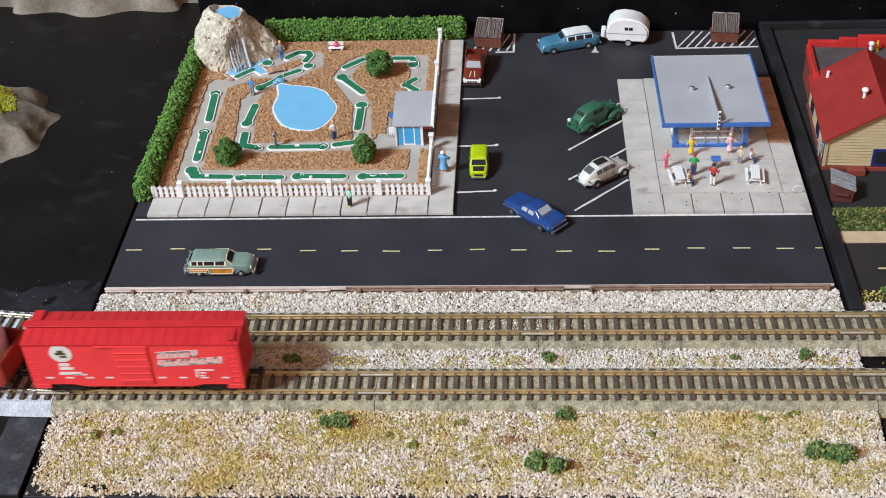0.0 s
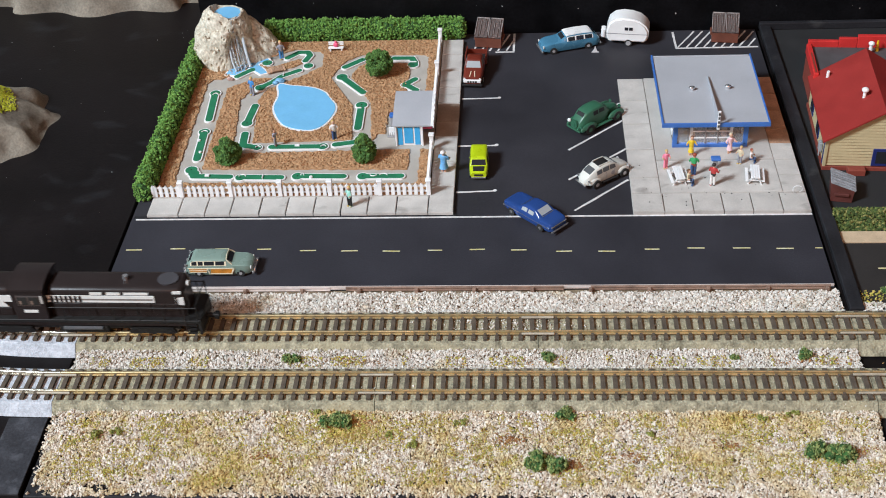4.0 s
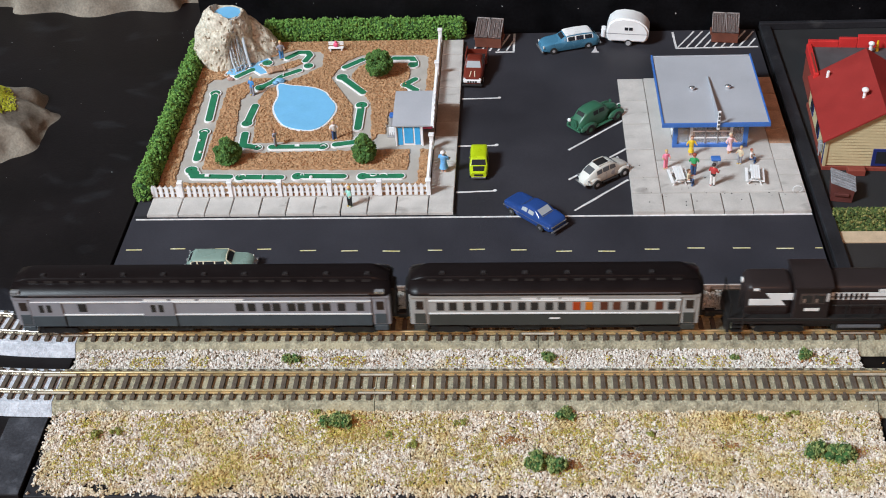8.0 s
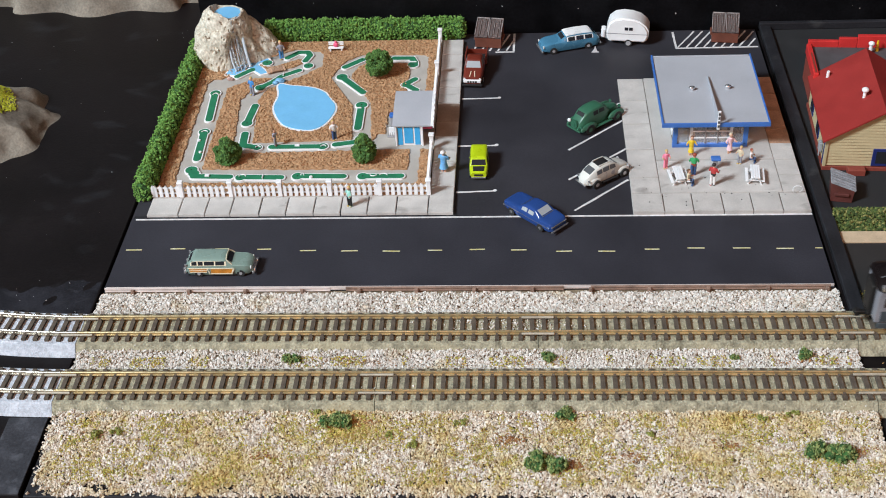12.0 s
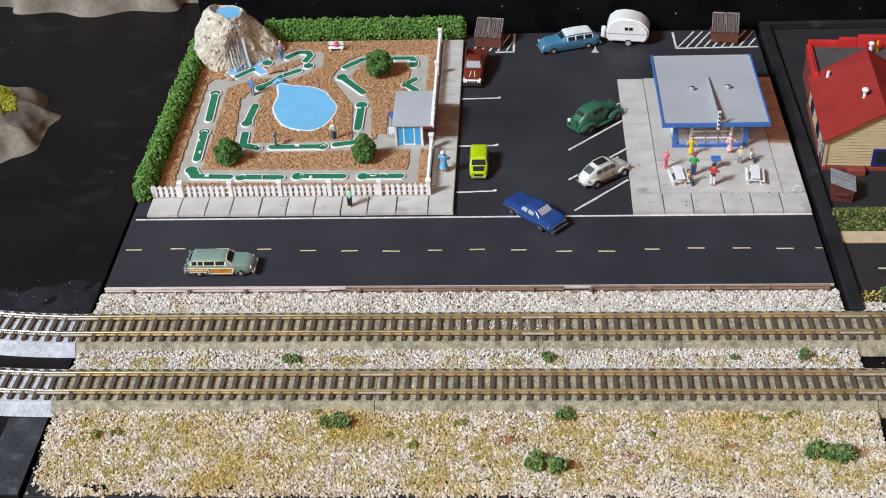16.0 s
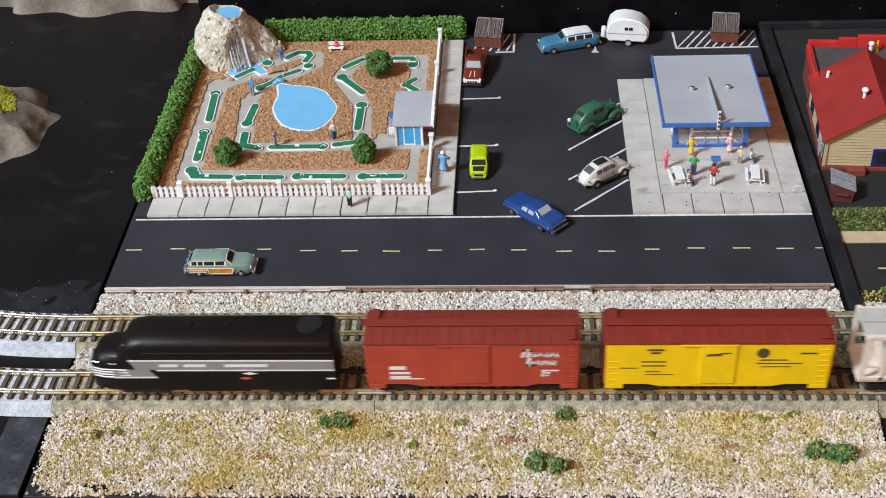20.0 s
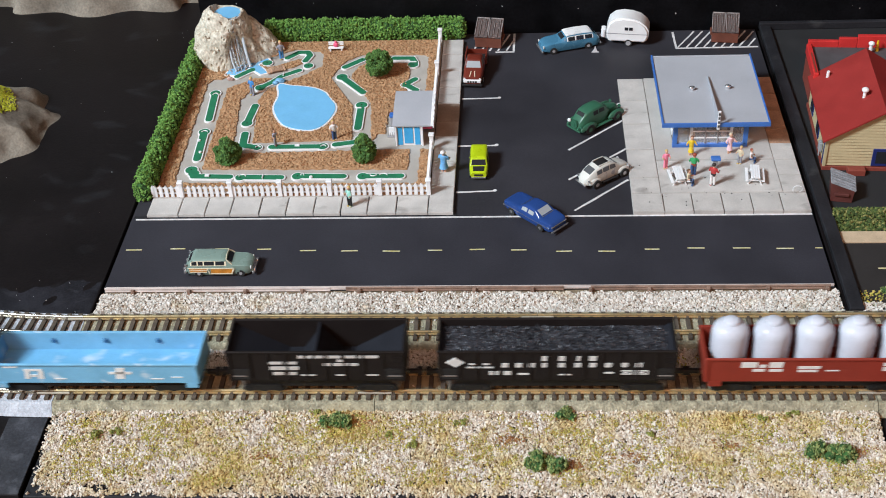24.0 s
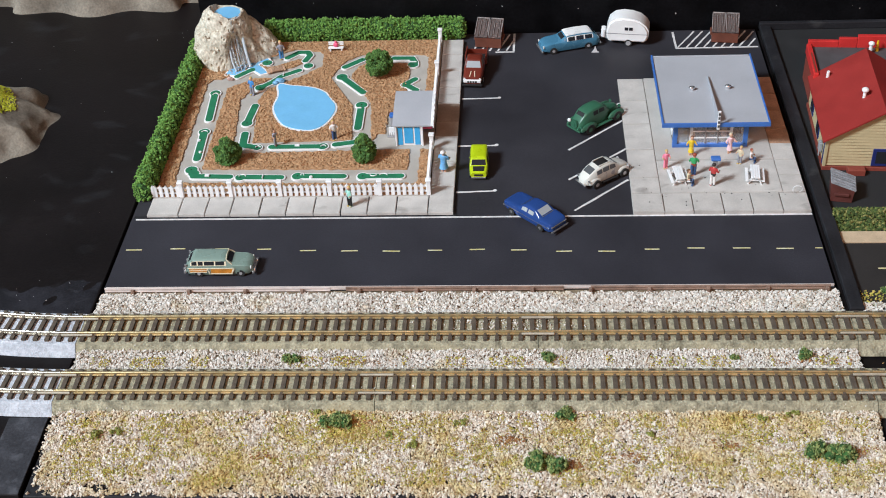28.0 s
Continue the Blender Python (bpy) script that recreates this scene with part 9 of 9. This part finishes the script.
marks(sw, [(-21.0, -15.4, 12.6, 14.0)], 9.0)
b = B()
cyl(b, (20.0, 0, 23.0), 1.1, 2.2, "z", 14)
part("exhaust_stack", b, CHROME, sw, "pale exhaust stack")
part("radiator_fan", cyl(B(), (37.0, 0, 22.9), 4.0, 0.9, "z", 22, 4.2), stock_paint("fan_grey", (0.06, 0.058, 0.064), 0.35), sw, "grey round fan")
for e in (-1, 1):
    part("pilot", box(B(), e * 48.8 - 0.7, e * 48.8 + 0.7, -9.0, 9.0, 1.6, 9.0, 0.2, 1), BOGIE_BLACK, sw)
    part("headlight", cyl(B(), (e * 44.2, 0, 21.4), 1.2, 0.7, "x", 12), CLEAR_LAMP, sw)
    for y in (-8.6, 8.6):
        part("end_post", tube(B(), [(e * 48.4, y, 9), (e * 48.4, y, 16.4)], 0.28, 6), BOGIE_BLACK, sw)
    part("end_rail", tube(B(), [(e * 48.4, -8.6, 16.2), (e * 48.4, 8.6, 16.2)], 0.25, 6), BOGIE_BLACK, sw)
for s in (-1, 1):
    part("hand_rail", tube(B(), [(-10.6, s * 9.0, 15.4), (48.4, s * 9.0, 15.4)], 0.22, 6), BOGIE_BLACK, sw)
    for k in range(6):
        part("rail_post", tube(B(), [(-5 + k * 10, s * 9.0, 8.6), (-5 + k * 10, s * 9.0, 15.4)], 0.22, 6), BOGIE_BLACK, sw)
part("underframe", box(B(), -40, 40, -7.0, 7.0, 3.2, 6.0), BOGIE_BLACK, sw)
tank = part("tank", box(B(), -9, 11, -8.2, 8.2, 1.6, 6.0, 0.6), BOGIE_BLACK, sw)
part("air_pipe", tube(B(), [(-7, -8.6, 4.4), (9, -8.6, 4.4)], 0.8, 8), stock_paint("pipe_grey", (0.09, 0.09, 0.095), 0.35), tank)
for e in (-1, 1):
    bogie(sw, e * 29.0, 7.4, 7.4)
couplers(sw, 49.4)


DOOR_EDGE = stock_paint("door_edge", (0.028, 0.022, 0.021), 0.3)
for k in range(9):
    x = -8.6 + k * 5.6
    part("hood_door", box(B(), x, x + 5.0, -6.82, -6.5, 10.0, 15.8, 0.12, 1), SWITCH, sw)
    part("door_latch", box(B(), x + 4.2, x + 4.6, -6.95, -6.8, 12.4, 13.4), DOOR_EDGE, sw)
for k in range(3):
    x = -43.0 + k * 5.6
    part("hood_door", box(B(), x, x + 5.0, -6.82, -6.5, 10.0, 13.2, 0.12, 1), SWITCH, sw)
for e in (-1, 1):
    for z in (2.2, 4.2, 6.2):
        part("step", box(B(), e * 45.6 - 1.9, e * 45.6 + 1.9, -9.3, -7.4, z, z + 0.4), BOGIE_BLACK, sw)
    part("step_rail", tube(B(), [(e * 43.4, -9.2, 2.2), (e * 43.4, -9.2, 14.8)], 0.26, 6), DOOR_EDGE, sw)
    part("grab_rail", tube(B(), [(e * 44.6, -5.6, 12.0), (e * 45.4, -5.8, 16.0), (e * 44.6, -5.6, 20.6)], 0.22, 6), DOOR_EDGE, sw)


# bodies are a little narrower than their drawings
for car in (diesel, oxide_car, reefer, cov, stock_car, gond, hop, coal_car, can_car, scarlet_car, sw, coach_car, combine):
    for o in car.children_recursive:
        if not o.name.startswith(("bogie", "wheelset")):
            o.data.transform(Matrix.Diagonal((1, 0.93, 1, 1)))

# ---- motion ----
def smooth(rows, t):
    """A smooth run through (seconds, millimetres)."""
    n = len(rows)
    sl = []
    for i in range(n):
        a, b2 = max(0, i - 1), min(n - 1, i + 1)
        sl.append((rows[b2][1] - rows[a][1]) / (rows[b2][0] - rows[a][0]))
    i = max(k for k in range(n - 1) if rows[k][0] <= t or k == 0)
    t0, x0 = rows[i]
    t1, x1 = rows[i + 1]
    h = t1 - t0
    q = (t - t0) / h
    return x0 * (1 + 2 * q) * (1 - q) ** 2 + sl[i] * h * q * (1 - q) ** 2 + x1 * q * q * (3 - 2 * q) + sl[i + 1] * h * q * q * (q - 1)


# how far each train's nose has gone along its loop
FREIGHT = [(0, -2231.7), (0.5, -2172.2), (1, -2112.6), (5, -1643), (9, -1172), (13, -701), (17, -228), (17.8, -129), (18.5, -46.0), (19, 13.4), (19.5, 74.2), (20, 135.9), (20.5, 198.2), (21, 261.4), (21.5, 325.0), (22.5, 453.5), (23.5, 583.7), (24, 650.0), (24.5, 715.6), (25, 781.8), (25.5, 849.0), (26, 916.2), (26.5, 983.6), (27, 1051.6), (28, 1188)]
PASSENGER = [(0, -455), (2, -281), (3, -192.5), (3.2, -173.5), (3.5, -147.5), (4.5, -70), (5.5, 8.0), (6, 43.4), (6.5, 80.6), (7, 117.6), (7.5, 156.4), (8, 195.8), (8.5, 234.4), (9, 273.6), (9.5, 313.6), (10, 354.4), (10.5, 395.2), (11, 439.2), (11.5, 486.2), (12, 531), (13, 627), (15, 820), (20, 1310), (28, 2080)]


def run(car, R, s_of, spread):
    """Keys a car along its loop: its two trucks stay on the track."""
    rows = []
    k = 0
    while k <= 112:
        t = k * 0.25
        s = s_of(t)
        x0, y0, _ = loop_at(s - spread, R)
        x1, y1, _ = loop_at(s + spread, R)
        rows.append((t, pose((x0 + x1) / 2 * U, (y0 + y1) / 2 * U, RAILTOP * U, 0, 0, math.degrees(math.atan2(y1 - y0, x1 - x0)))))
        k += 1
    walk(car, rows)


def motions():
    for car, back, spread in ((diesel, 46.6, 28.0), (oxide_car, 142.2, 27.4), (reefer, 230.9, 28.7), (cov, 329.2, 35.5), (stock_car, 428.2, 28.5), (gond, 514.4, 28.5), (hop, 598.8, 21.4), (coal_car, 687.2, 31.9), (can_car, 780.3, 28.4), (scarlet_car, 868.2, 28.9)):
        run(car, NEAR, lambda t, d=back: -smooth(FREIGHT, t) + d, spread)
    for car, back, spread in ((sw, 42.8, 29.0), (coach_car, 158.9, 40.8), (combine, 296.9, 59.8)):
        run(car, FAR, lambda t, d=back: smooth(PASSENGER, t) - d, spread)


motions()
